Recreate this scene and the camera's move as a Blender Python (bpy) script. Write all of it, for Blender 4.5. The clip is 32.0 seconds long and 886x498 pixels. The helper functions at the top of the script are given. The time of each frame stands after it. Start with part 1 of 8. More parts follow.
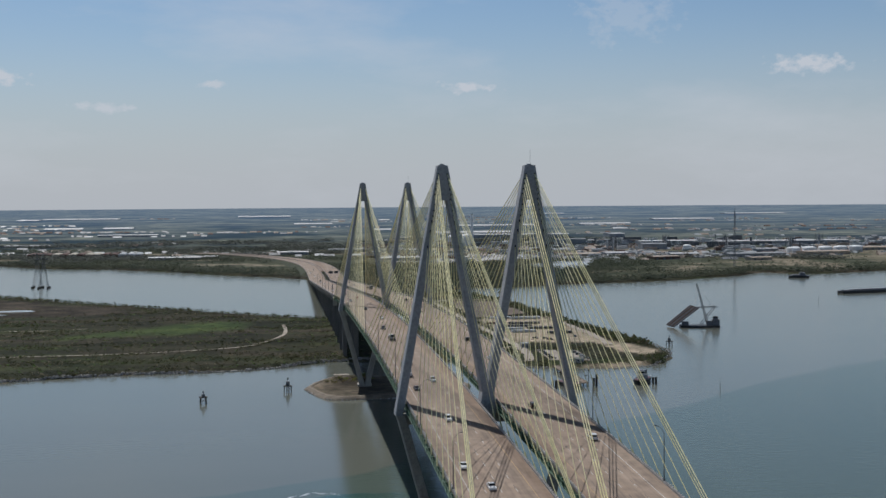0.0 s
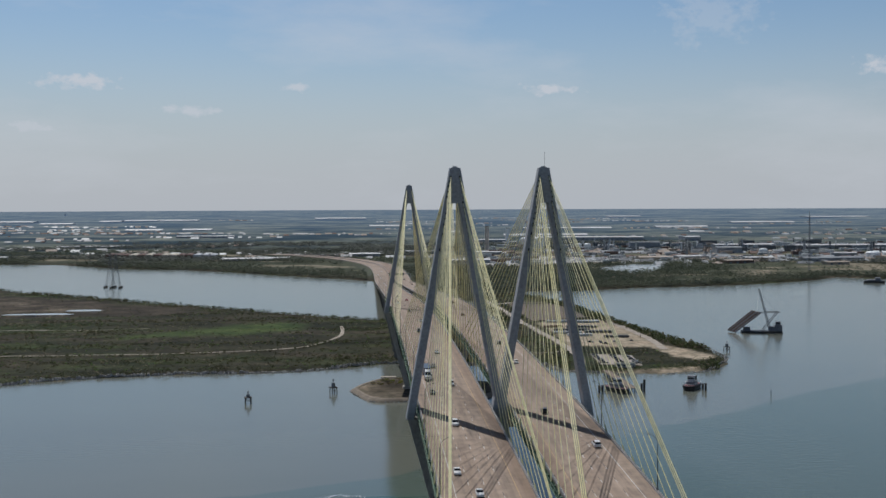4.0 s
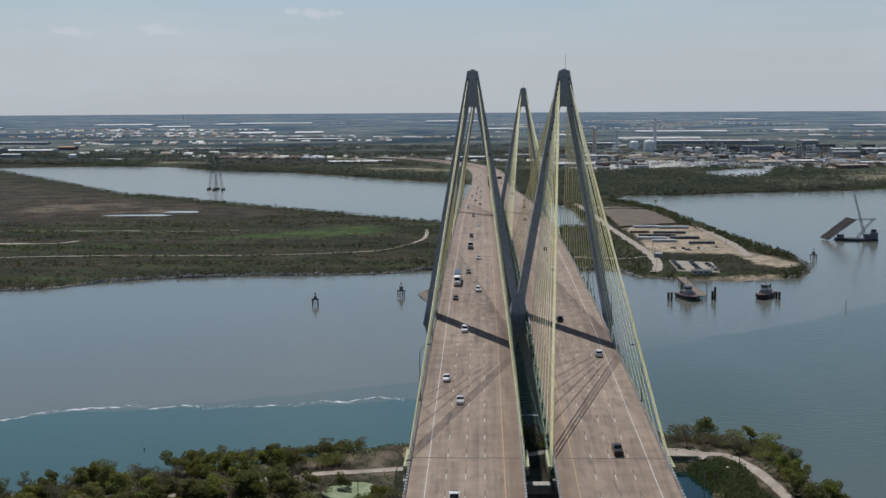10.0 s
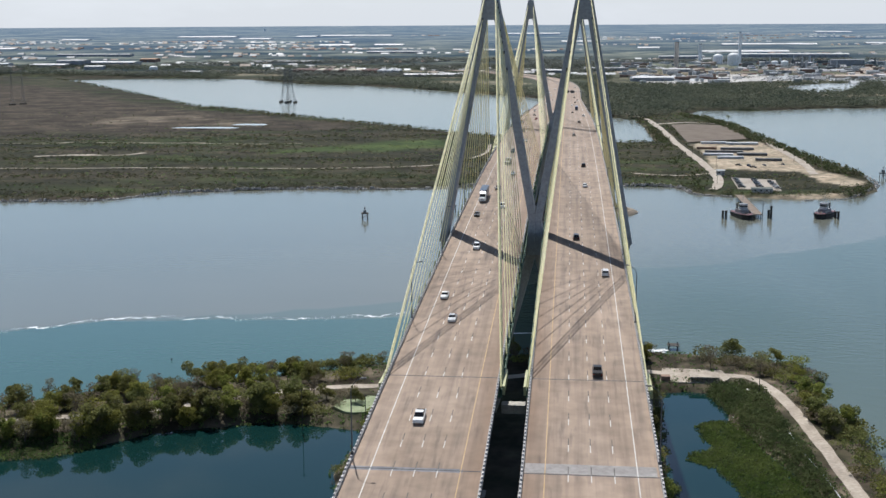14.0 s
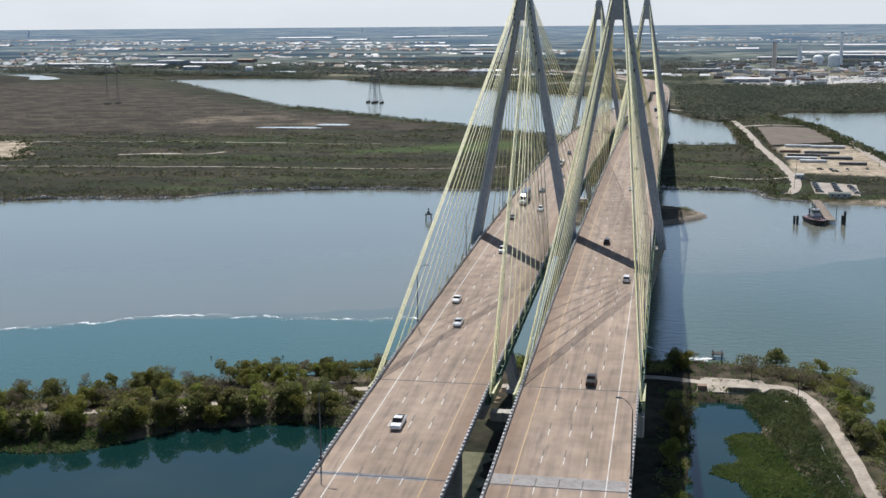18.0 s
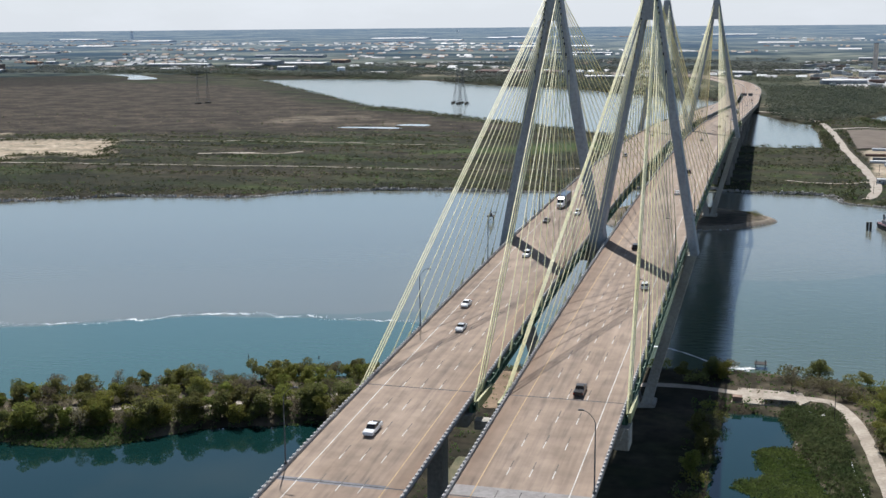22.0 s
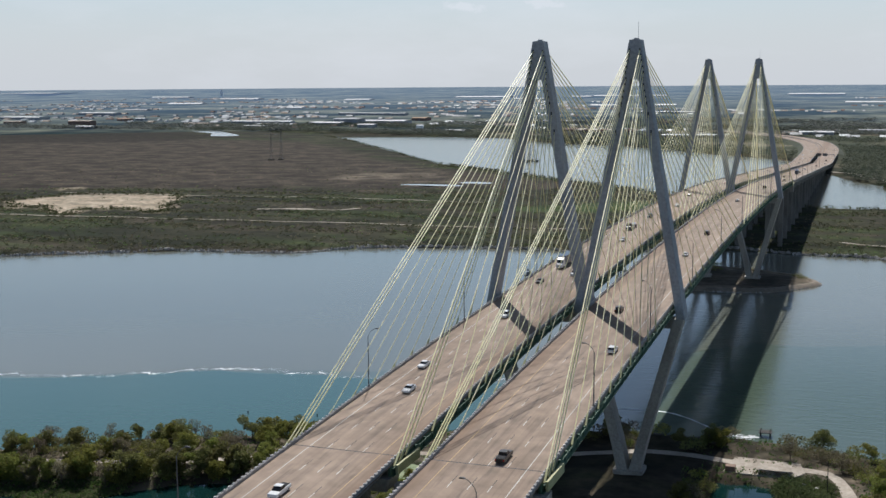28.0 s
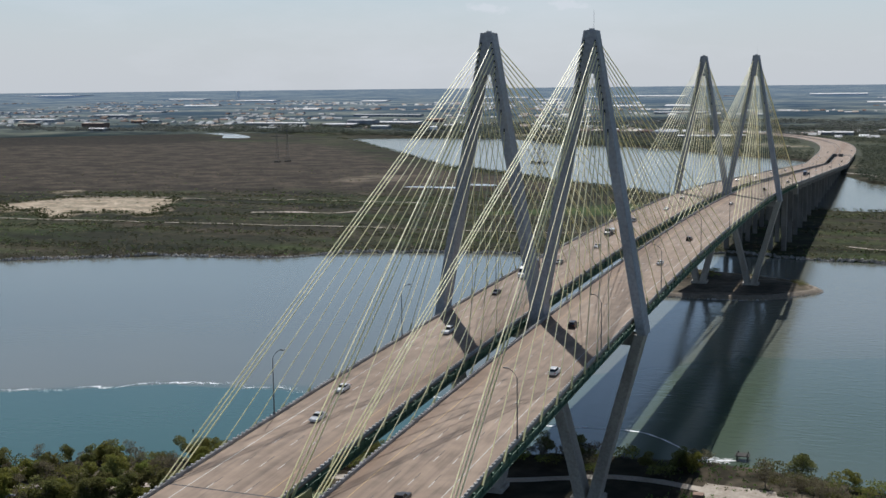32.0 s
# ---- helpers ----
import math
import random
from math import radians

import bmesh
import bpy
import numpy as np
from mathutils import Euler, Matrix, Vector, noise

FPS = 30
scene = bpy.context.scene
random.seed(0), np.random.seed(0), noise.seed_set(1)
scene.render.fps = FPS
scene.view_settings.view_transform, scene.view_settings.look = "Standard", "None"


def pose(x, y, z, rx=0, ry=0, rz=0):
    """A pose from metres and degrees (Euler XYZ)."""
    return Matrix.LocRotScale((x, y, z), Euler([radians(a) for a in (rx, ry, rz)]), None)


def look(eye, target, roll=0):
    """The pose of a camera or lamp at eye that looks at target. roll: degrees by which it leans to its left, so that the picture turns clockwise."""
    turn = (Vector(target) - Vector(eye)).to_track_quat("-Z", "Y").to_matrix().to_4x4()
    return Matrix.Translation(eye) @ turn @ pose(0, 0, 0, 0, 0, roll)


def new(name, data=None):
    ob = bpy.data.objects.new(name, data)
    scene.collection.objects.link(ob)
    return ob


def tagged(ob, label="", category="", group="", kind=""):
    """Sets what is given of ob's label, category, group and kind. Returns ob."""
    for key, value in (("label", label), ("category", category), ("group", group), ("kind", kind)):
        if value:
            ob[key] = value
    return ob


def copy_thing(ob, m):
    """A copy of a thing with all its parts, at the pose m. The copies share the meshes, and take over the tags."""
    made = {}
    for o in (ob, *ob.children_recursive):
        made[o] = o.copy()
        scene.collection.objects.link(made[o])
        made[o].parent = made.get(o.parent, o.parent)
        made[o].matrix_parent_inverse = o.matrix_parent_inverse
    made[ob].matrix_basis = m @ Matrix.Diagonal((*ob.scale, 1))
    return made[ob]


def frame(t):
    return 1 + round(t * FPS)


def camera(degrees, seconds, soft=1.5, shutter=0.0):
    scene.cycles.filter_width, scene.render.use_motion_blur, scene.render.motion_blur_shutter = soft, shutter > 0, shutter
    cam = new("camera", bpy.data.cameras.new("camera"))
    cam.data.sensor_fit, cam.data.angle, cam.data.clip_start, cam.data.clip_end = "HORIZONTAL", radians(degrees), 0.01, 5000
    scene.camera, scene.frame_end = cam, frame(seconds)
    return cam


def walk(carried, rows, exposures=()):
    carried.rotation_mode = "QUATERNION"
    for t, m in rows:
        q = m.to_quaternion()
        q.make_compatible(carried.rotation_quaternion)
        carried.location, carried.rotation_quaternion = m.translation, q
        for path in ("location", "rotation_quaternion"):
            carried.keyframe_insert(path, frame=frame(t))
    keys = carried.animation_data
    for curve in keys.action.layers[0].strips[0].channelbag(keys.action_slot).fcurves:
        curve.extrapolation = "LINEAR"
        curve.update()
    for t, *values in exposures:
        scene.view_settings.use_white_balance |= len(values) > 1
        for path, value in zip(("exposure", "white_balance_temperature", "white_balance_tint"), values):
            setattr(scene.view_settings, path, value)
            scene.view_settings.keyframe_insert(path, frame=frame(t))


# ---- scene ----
cam = camera(40.9, 32.0)
PATH = [
    (0, (-67.835, -389.988, 121.67), (-67.564, -388.008, 121.589), -0.4),
    (0.5, (-64.768, -390.127, 121.613), (-64.515, -388.144, 121.534), -0.3),
    (1, (-61.982, -390.184, 121.6), (-61.746, -388.199, 121.521), -0.3),
    (1.5, (-59.265, -390.171, 121.598), (-59.046, -388.185, 121.519), -0.3),
    (2, (-56.522, -390.12, 121.615), (-56.321, -388.131, 121.537), -0.3),
    (2.5, (-53.729, -390.034, 121.646), (-53.544, -388.045, 121.569), -0.2),
    (3, (-50.846, -389.908, 121.681), (-50.678, -387.916, 121.604), -0.3),
    (3.5, (-47.953, -389.706, 121.674), (-47.801, -387.714, 121.597), -0.3),
    (5.5, (-36.664, -388.632, 121.725), (-36.58, -386.635, 121.65), -0.3),
    (6, (-33.822, -388.282, 121.725), (-33.754, -386.284, 121.65), -0.4),
    (6.5, (-30.866, -387.934, 121.769), (-30.814, -385.936, 121.695), -0.3),
    (7, (-27.963, -387.627, 121.845), (-27.929, -385.628, 121.77), -0.4),
    (7.5, (-25.185, -387.363, 121.899), (-25.167, -385.365, 121.825), -0.3),
    (8, (-22.465, -387.199, 121.94), (-22.462, -385.201, 121.864), -0.4),
    (8.5, (-19.838, -387.095, 121.951), (-19.853, -385.098, 121.851), -0.3),
    (9, (-17.22, -386.971, 121.965), (-17.251, -384.977, 121.82), -0.3),
    (9.5, (-14.444, -386.697, 122.018), (-14.493, -384.707, 121.826), -0.3),
    (10, (-11.617, -386.282, 122.027), (-11.683, -384.297, 121.789), -0.3),
    (10.5, (-8.872, -385.727, 122.004), (-8.955, -383.748, 121.721), -0.3),
    (11, (-6.207, -385.215, 122.039), (-6.305, -383.245, 121.709), -0.3),
    (11.5, (-3.643, -384.807, 122.137), (-3.758, -382.845, 121.768), -0.3),
    (12, (-1.023, -384.397, 122.19), (-1.153, -382.438, 121.81), -0.3),
    (12.5, (1.886, -383.843, 122.181), (1.739, -381.885, 121.801), -0.3),
    (13, (4.74, -383.172, 122.14), (4.574, -381.216, 121.76), -0.4),
    (13.5, (7.484, -382.348, 122.148), (7.298, -380.394, 121.768), -0.4),
    (14, (10.373, -381.359, 122.147), (10.165, -379.407, 121.767), -0.3),
    (14.5, (13.127, -380.462, 122.117), (12.897, -378.512, 121.736), -0.3),
    (16.5, (23.856, -377.172, 122.069), (23.544, -375.233, 121.69), -0.3),
    (17, (26.518, -376.407, 122.051), (26.185, -374.471, 121.673), -0.3),
    (17.5, (29.077, -375.598, 122.055), (28.725, -373.666, 121.677), -0.4),
    (18, (31.63, -374.744, 122.03), (31.258, -372.816, 121.652), -0.4),
    (18.5, (34.249, -373.822, 121.959), (33.856, -371.898, 121.58), -0.4),
    (19, (36.822, -372.812, 121.925), (36.409, -370.892, 121.547), -0.5),
    (19.5, (39.419, -371.637, 121.899), (38.987, -369.721, 121.522), -0.4),
    (20, (41.952, -370.338, 121.96), (41.499, -368.427, 121.582), -0.5),
    (20.5, (44.568, -369.057, 121.944), (44.095, -367.151, 121.566), -0.5),
    (21, (47.168, -367.906, 121.879), (46.675, -366.004, 121.503), -0.5),
    (21.5, (49.792, -366.752, 121.847), (49.279, -364.855, 121.471), -0.4),
    (22, (52.359, -365.623, 121.835), (51.827, -363.732, 121.459), -0.5),
    (22.5, (54.968, -364.695, 121.795), (54.417, -362.809, 121.42), -0.5),
    (23, (57.541, -363.924, 121.795), (56.97, -362.044, 121.42), -0.5),
    (23.5, (60.034, -362.999, 121.856), (59.444, -361.125, 121.481), -0.5),
    (24, (62.458, -362.003, 121.869), (61.849, -360.136, 121.494), -0.5),
    (24.5, (64.906, -360.898, 121.802), (64.277, -359.037, 121.428), -0.5),
    (26.5, (74.554, -355.362, 121.437), (73.877, -353.517, 121.063), -0.5),
    (27, (76.98, -354.323, 121.471), (76.305, -352.477, 121.102), -0.5),
    (27.5, (79.551, -353.527, 121.556), (78.874, -351.674, 121.229), -0.4),
    (28, (82.366, -352.63, 121.691), (81.687, -350.77, 121.411), -0.4),
    (28.5, (85.27, -351.627, 121.763), (84.591, -349.765, 121.502), -0.4),
    (29, (88.362, -350.469, 121.773), (87.681, -348.607, 121.512), -0.4),
    (29.5, (91.056, -349.141, 121.751), (90.376, -347.278, 121.489), -0.4),
    (30, (93.355, -346.947, 121.805), (92.675, -345.085, 121.542), -0.4),
    (30.5, (95.34, -343.149, 121.835), (94.658, -341.287, 121.572), -0.4),
    (31, (95.274, -335.555, 121.123), (94.586, -333.696, 120.856), -0.4),
    (31.5, (94.959, -326.935, 120.459), (94.258, -325.082, 120.186), -0.4),
    (32, (94.295, -318.004, 119.752), (93.579, -316.158, 119.475), -0.6),
]
walk(cam, [(t, look(e, a, r)) for t, e, a, r in PATH], [(0, -0.38, 6100, 10), (8.3, -0.38, 6100, 10), (10, -0.30, 6100, 10), (11, 0.02, 6150, 10), (12, 0.31, 6150, 10), (20, 0.37, 6150, 10), (27, 0.42, 6150, 10), (28.4, 0.01, 6180, 10), (32, -0.02, 6150, 10)])

# ---------------------------------------------------------------- world, sun
SUN_TO = Vector((-0.2, 0.67, 1.0)).normalized()
SUN_EL = math.asin(SUN_TO.z)
SUN_AZ = math.atan2(SUN_TO.x, SUN_TO.y)
world = bpy.data.worlds.new("sky")
scene.world = world
world.use_nodes = True
wn, wl = world.node_tree.nodes, world.node_tree.links
wn.clear()
w_out = wn.new("ShaderNodeOutputWorld")
w_bg = wn.new("ShaderNodeBackground")
w_sky = wn.new("ShaderNodeTexSky")
w_sky.sky_type = "NISHITA"
w_sky.sun_disc = False
w_sky.sun_elevation = SUN_EL
w_sky.sun_rotation = SUN_AZ
w_sky.altitude = 100
w_sky.air_density = 1.0
w_sky.dust_density = 0.6
w_sky.ozone_density = 1.2
w_bg.inputs["Strength"].default_value = 0.075


def wnode(kind, **values):
    n = wn.new(kind)
    for k, v in values.items():
        n.inputs[k].default_value = v
    return n


# thin high cloud and a few small fair-weather clouds low over the horizon
w_co = wn.new("ShaderNodeTexCoord")
w_map = wnode("ShaderNodeMapping", Scale=(1.0, 1.0, 3.2))
wl.new(w_co.outputs["Generated"], w_map.inputs["Vector"])
w_n1 = wnode("ShaderNodeTexNoise", Scale=3.2, Detail=7.0, Roughness=0.62)
wl.new(w_map.outputs[0], w_n1.inputs["Vector"])
w_r1 = wn.new("ShaderNodeValToRGB")
w_r1.color_ramp.elements[0].position, w_r1.color_ramp.elements[1].position = 0.50, 0.80
w_r1.color_ramp.elements[0].color, w_r1.color_ramp.elements[1].color = (0, 0, 0, 1), (0.55, 0.55, 0.55, 1)
wl.new(w_n1.outputs["Fac"], w_r1.inputs[0])
w_n2 = wnode("ShaderNodeTexNoise", Scale=85.0, Detail=5.0, Roughness=0.6)
w_map2 = wnode("ShaderNodeMapping", Scale=(1.0, 1.0, 1.6))
wl.new(w_co.outputs["Generated"], w_map2.inputs["Vector"])
wl.new(w_map2.outputs[0], w_n2.inputs["Vector"])
cloud_fac = w_r1.outputs[0]
# azimuth (degrees to the right of the bridge's line), elevation, half width, half height
CLOUDS = [(9.0, 5.42, 1.25, 0.28, 0.85), (25.0, 6.15, 1.7, 0.40, 0.85), (-8.0, 4.4, 1.3, 0.22, 0.7), (-13.0, 5.67, 1.6, 0.36, 0.85), (-3.2, 5.55, 0.7, 0.2, 0.7), (-15.2, 3.6, 1.2, 0.28, 0.6), (-19.0, 3.5, 1.0, 0.3, 0.6), (16.5, 8.6, 2.2, 1.2, 0.26)]
for az, el, hw, hh, thick in CLOUDS:
    a, e = radians(az), radians(el)
    sub = wn.new("ShaderNodeVectorMath")
    sub.operation = "SUBTRACT"
    sub.inputs[1].default_value = (math.sin(a) * math.cos(e), math.cos(a) * math.cos(e), math.sin(e))
    wl.new(w_co.outputs["Generated"], sub.inputs[0])
    sc = wn.new("ShaderNodeVectorMath")
    sc.operation = "MULTIPLY"
    sc.inputs[1].default_value = (1 / radians(hw), 1 / radians(hw), 1 / radians(hh))
    wl.new(sub.outputs[0], sc.inputs[0])
    ln = wn.new("ShaderNodeVectorMath")
    ln.operation = "LENGTH"
    wl.new(sc.outputs[0], ln.inputs[0])
    add = wn.new("ShaderNodeMath")
    add.operation = "MULTIPLY_ADD"
    add.inputs[1].default_value, add.inputs[2].default_value = 3.2, -1.6
    wl.new(w_n2.outputs["Fac"], add.inputs[0])
    tot = wn.new("ShaderNodeMath")
    tot.operation = "ADD"
    wl.new(ln.outputs["Value"], tot.inputs[0])
    wl.new(add.outputs[0], tot.inputs[1])
    mr = wnode("ShaderNodeMapRange", **{"From Min": 1.1, "From Max": 0.35, "To Min": 0.0, "To Max": thick})
    wl.new(tot.outputs[0], mr.inputs["Value"])
    mx = wn.new("ShaderNodeMath")
    mx.operation = "MAXIMUM"
    wl.new(cloud_fac, mx.inputs[0])
    wl.new(mr.outputs[0], mx.inputs[1])
    cloud_fac = mx.outputs[0]
# pale haze low over the horizon
w_sep = wn.new("ShaderNodeSeparateXYZ")
wl.new(w_co.outputs["Generated"], w_sep.inputs[0])
w_hz = wnode("ShaderNodeMapRange", **{"From Min": -0.02, "From Max": 0.19, "To Min": 0.92, "To Max": 0.0})
w_hz.interpolation_type = "SMOOTHERSTEP"
wl.new(w_sep.outputs["Z"], w_hz.inputs["Value"])
w_haze = wn.new("ShaderNodeMixRGB")
w_haze.inputs[2].default_value = (7.75, 8.0, 8.35, 1)
wl.new(w_hz.outputs[0], w_haze.inputs[0])
w_dim = wn.new("ShaderNodeMixRGB")
w_dim.blend_type = "MULTIPLY"
w_dim.inputs[0].default_value = 1.0
w_dim.inputs[2].default_value = (0.99, 1.09, 1.17, 1)
# the sky deepens evenly towards the zenith
w_deep = wnode("ShaderNodeMapRange", **{"From Min": 0.22, "From Max": 0.9, "To Min": 1.0, "To Max": 0.33})
wl.new(w_sep.outputs["Z"], w_deep.inputs["Value"])
w_zen = wn.new("ShaderNodeMixRGB")
w_zen.blend_type = "MULTIPLY"
w_zen.inputs[0].default_value = 1.0
wl.new(w_sky.outputs[0], w_zen.inputs[1])
wl.new(w_deep.outputs[0], w_zen.inputs[2])
wl.new(w_zen.outputs[0], w_dim.inputs[1])
wl.new(w_dim.outputs[0], w_haze.inputs[1])
w_mix = wn.new("ShaderNodeMixRGB")
w_mix.inputs[2].default_value = (9.6, 9.8, 10.2, 1)
wl.new(cloud_fac, w_mix.inputs[0])
wl.new(w_haze.outputs[0], w_mix.inputs[1])
wl.new(w_mix.outputs[0], w_bg.inputs["Color"])
wl.new(w_bg.outputs[0], w_out.inputs["Surface"])

sun = new("sun", bpy.data.lights.new("sun", "SUN"))
sun.data.energy = 4.3
sun.data.angle = radians(0.45)
sun.data.color = (1.0, 0.95, 0.88)
sun.matrix_world = look(Vector((0, 0, 300)) + SUN_TO * 200, (0, 0, 300))
scene.view_settings.exposure = 0.0


# ---------------------------------------------------------------- materials
def mat(name, a, b, scale=1.0, rough=0.8, bump=0.0, detail=5.0, metal=0.0, stretch=(1, 1, 1), fine=None, coords="world", vary=0.0, bump_dist=0.05, lo=0.35, hi=0.65):
    """Two colours mixed by noise at real-world size, a finer second noise, and relief."""
    m = bpy.data.materials.new(name)
    m.use_nodes = True
    n, l = m.node_tree.nodes, m.node_tree.links
    p = n["Principled BSDF"]
    p.inputs["Roughness"].default_value = rough
    p.inputs["Metallic"].default_value = metal
    if coords == "world":
        src = n.new("ShaderNodeNewGeometry").outputs["Position"]
    else:
        src = n.new("ShaderNodeTexCoord").outputs["Object"]
    mp = n.new("ShaderNodeMapping")
    mp.inputs["Scale"].default_value = stretch
    l.new(src, mp.inputs["Vector"])
    t = n.new("ShaderNodeTexNoise")
    t.inputs["Scale"].default_value, t.inputs["Detail"].default_value = scale, detail
    l.new(mp.outputs[0], t.inputs["Vector"])
    r = n.new("ShaderNodeValToRGB")
    r.color_ramp.elements[0].position, r.color_ramp.elements[1].position = lo, hi
    r.color_ramp.elements[0].color, r.color_ramp.elements[1].color = (*a, 1), (*b, 1)
    l.new(t.outputs["Fac"], r.inputs[0])
    col = r.outputs[0]
    t2 = n.new("ShaderNodeTexNoise")
    t2.inputs["Scale"].default_value, t2.inputs["Detail"].default_value = (fine or scale * 9), 3.0
    l.new(src, t2.inputs["Vector"])
    hsv = n.new("ShaderNodeHueSaturation")
    mr = n.new("ShaderNodeMapRange")
    mr.inputs["From Min"].default_value, mr.inputs["From Max"].default_value = 0.3, 0.7
    mr.inputs["To Min"].default_value, mr.inputs["To Max"].default_value = 0.82, 1.18
    l.new(t2.outputs["Fac"], mr.inputs["Value"])
    l.new(mr.outputs[0], hsv.inputs["Value"])
    l.new(col, hsv.inputs["Color"])
    col = hsv.outputs[0]
    if vary:
        oi = n.new("ShaderNodeObjectInfo")
        gi = n.new("ShaderNodeNewGeometry")
        ad = n.new("ShaderNodeMath")
        ad.operation = "ADD"
        l.new(oi.outputs["Random"], ad.inputs[0])
        l.new(gi.outputs["Random Per Island"], ad.inputs[1])
        h2 = n.new("ShaderNodeHueSaturation")
        m2 = n.new("ShaderNodeMapRange")
        m2.inputs["From Max"].default_value = 2.0
        m2.inputs["To Min"].default_value, m2.inputs["To Max"].default_value = 1 - vary, 1 + vary
        l.new(ad.outputs[0], m2.inputs["Value"])
        l.new(m2.outputs[0], h2.inputs["Value"])
        m3 = n.new("ShaderNodeMapRange")
        m3.inputs["To Min"].default_value, m3.inputs["To Max"].default_value = 0.5 - vary * 0.06, 0.5 + vary * 0.06
        l.new(oi.outputs["Random"], m3.inputs["Value"])
        l.new(m3.outputs[0], h2.inputs["Hue"])
        l.new(col, h2.inputs["Color"])
        col = h2.outputs[0]
    l.new(col, p.inputs["Base Color"])
    if bump:
        bp = n.new("ShaderNodeBump")
        bp.inputs["Strength"].default_value, bp.inputs["Distance"].default_value = bump, bump_dist
        l.new(t2.outputs["Fac"], bp.inputs["Height"])
        l.new(bp.outputs[0], p.inputs["Normal"])
    return m


CONC = mat("tower_concrete", (0.30, 0.31, 0.33), (0.37, 0.38, 0.40), 0.12, 0.85, 0.15, stretch=(1, 1, 0.25), fine=1.2)
CONC_OLD = mat("weathered_concrete", (0.28, 0.26, 0.23), (0.40, 0.38, 0.34), 0.2, 0.9, 0.2, stretch=(1, 1, 0.3), fine=1.5)
# Darker copy of weathered concrete: the decks' shade is put into its colour.
CONC_PIER = mat("shaded_pier_concrete", (0.15, 0.14, 0.13), (0.24, 0.225, 0.205), 0.2, 0.9, 0.2, stretch=(1, 1, 0.3), fine=1.5)
BARRIER = mat("parapet_concrete", (0.25, 0.24, 0.23), (0.36, 0.35, 0.34), 0.3, 0.9, 0.2, fine=2.0)
POST = mat("parapet_post_paint", (0.38, 0.37, 0.36), (0.52, 0.50, 0.48), 0.5, 0.8, fine=3.0)
GIRDER = mat("green_girder_paint", (0.05, 0.115, 0.07), (0.085, 0.16, 0.10), 0.15, 0.6, 0.1, fine=1.0)
CABLE = mat("yellow_cable_sheath", (0.78, 0.71, 0.35), (0.86, 0.80, 0.50), 0.05, 0.45, fine=0.6)
STEEL = mat("galvanised_steel", (0.28, 0.30, 0.31), (0.38, 0.40, 0.41), 1.0, 0.5, metal=0.5)
DARK = mat("painted_hollow_shade", (0.012, 0.012, 0.014), (0.02, 0.02, 0.022), 1.0, 0.9)
WHITE = mat("white_road_paint", (0.44, 0.42, 0.38), (0.62, 0.60, 0.56), 0.6, 0.7, fine=4.0)
YELLOW = mat("yellow_road_paint", (0.40, 0.26, 0.11), (0.48, 0.33, 0.17), 0.6, 0.7, fine=4.0)
CONTRAST = mat("black_road_paint", (0.055, 0.05, 0.048), (0.12, 0.108, 0.098), 0.6, 0.8, fine=4.0)
JOINT = mat("joint_steel", (0.045, 0.045, 0.05), (0.09, 0.09, 0.10), 0.5, 0.9)
PATCH = mat("pale_patched_concrete", (0.25, 0.232, 0.22), (0.315, 0.30, 0.29), 0.18, 0.85, fine=1.0, stretch=(0.3, 1.5, 1))
PATCH_D = mat("grey_patched_concrete", (0.13, 0.13, 0.14), (0.22, 0.215, 0.225), 0.18, 0.85, fine=1.0, stretch=(0.3, 1.5, 1))


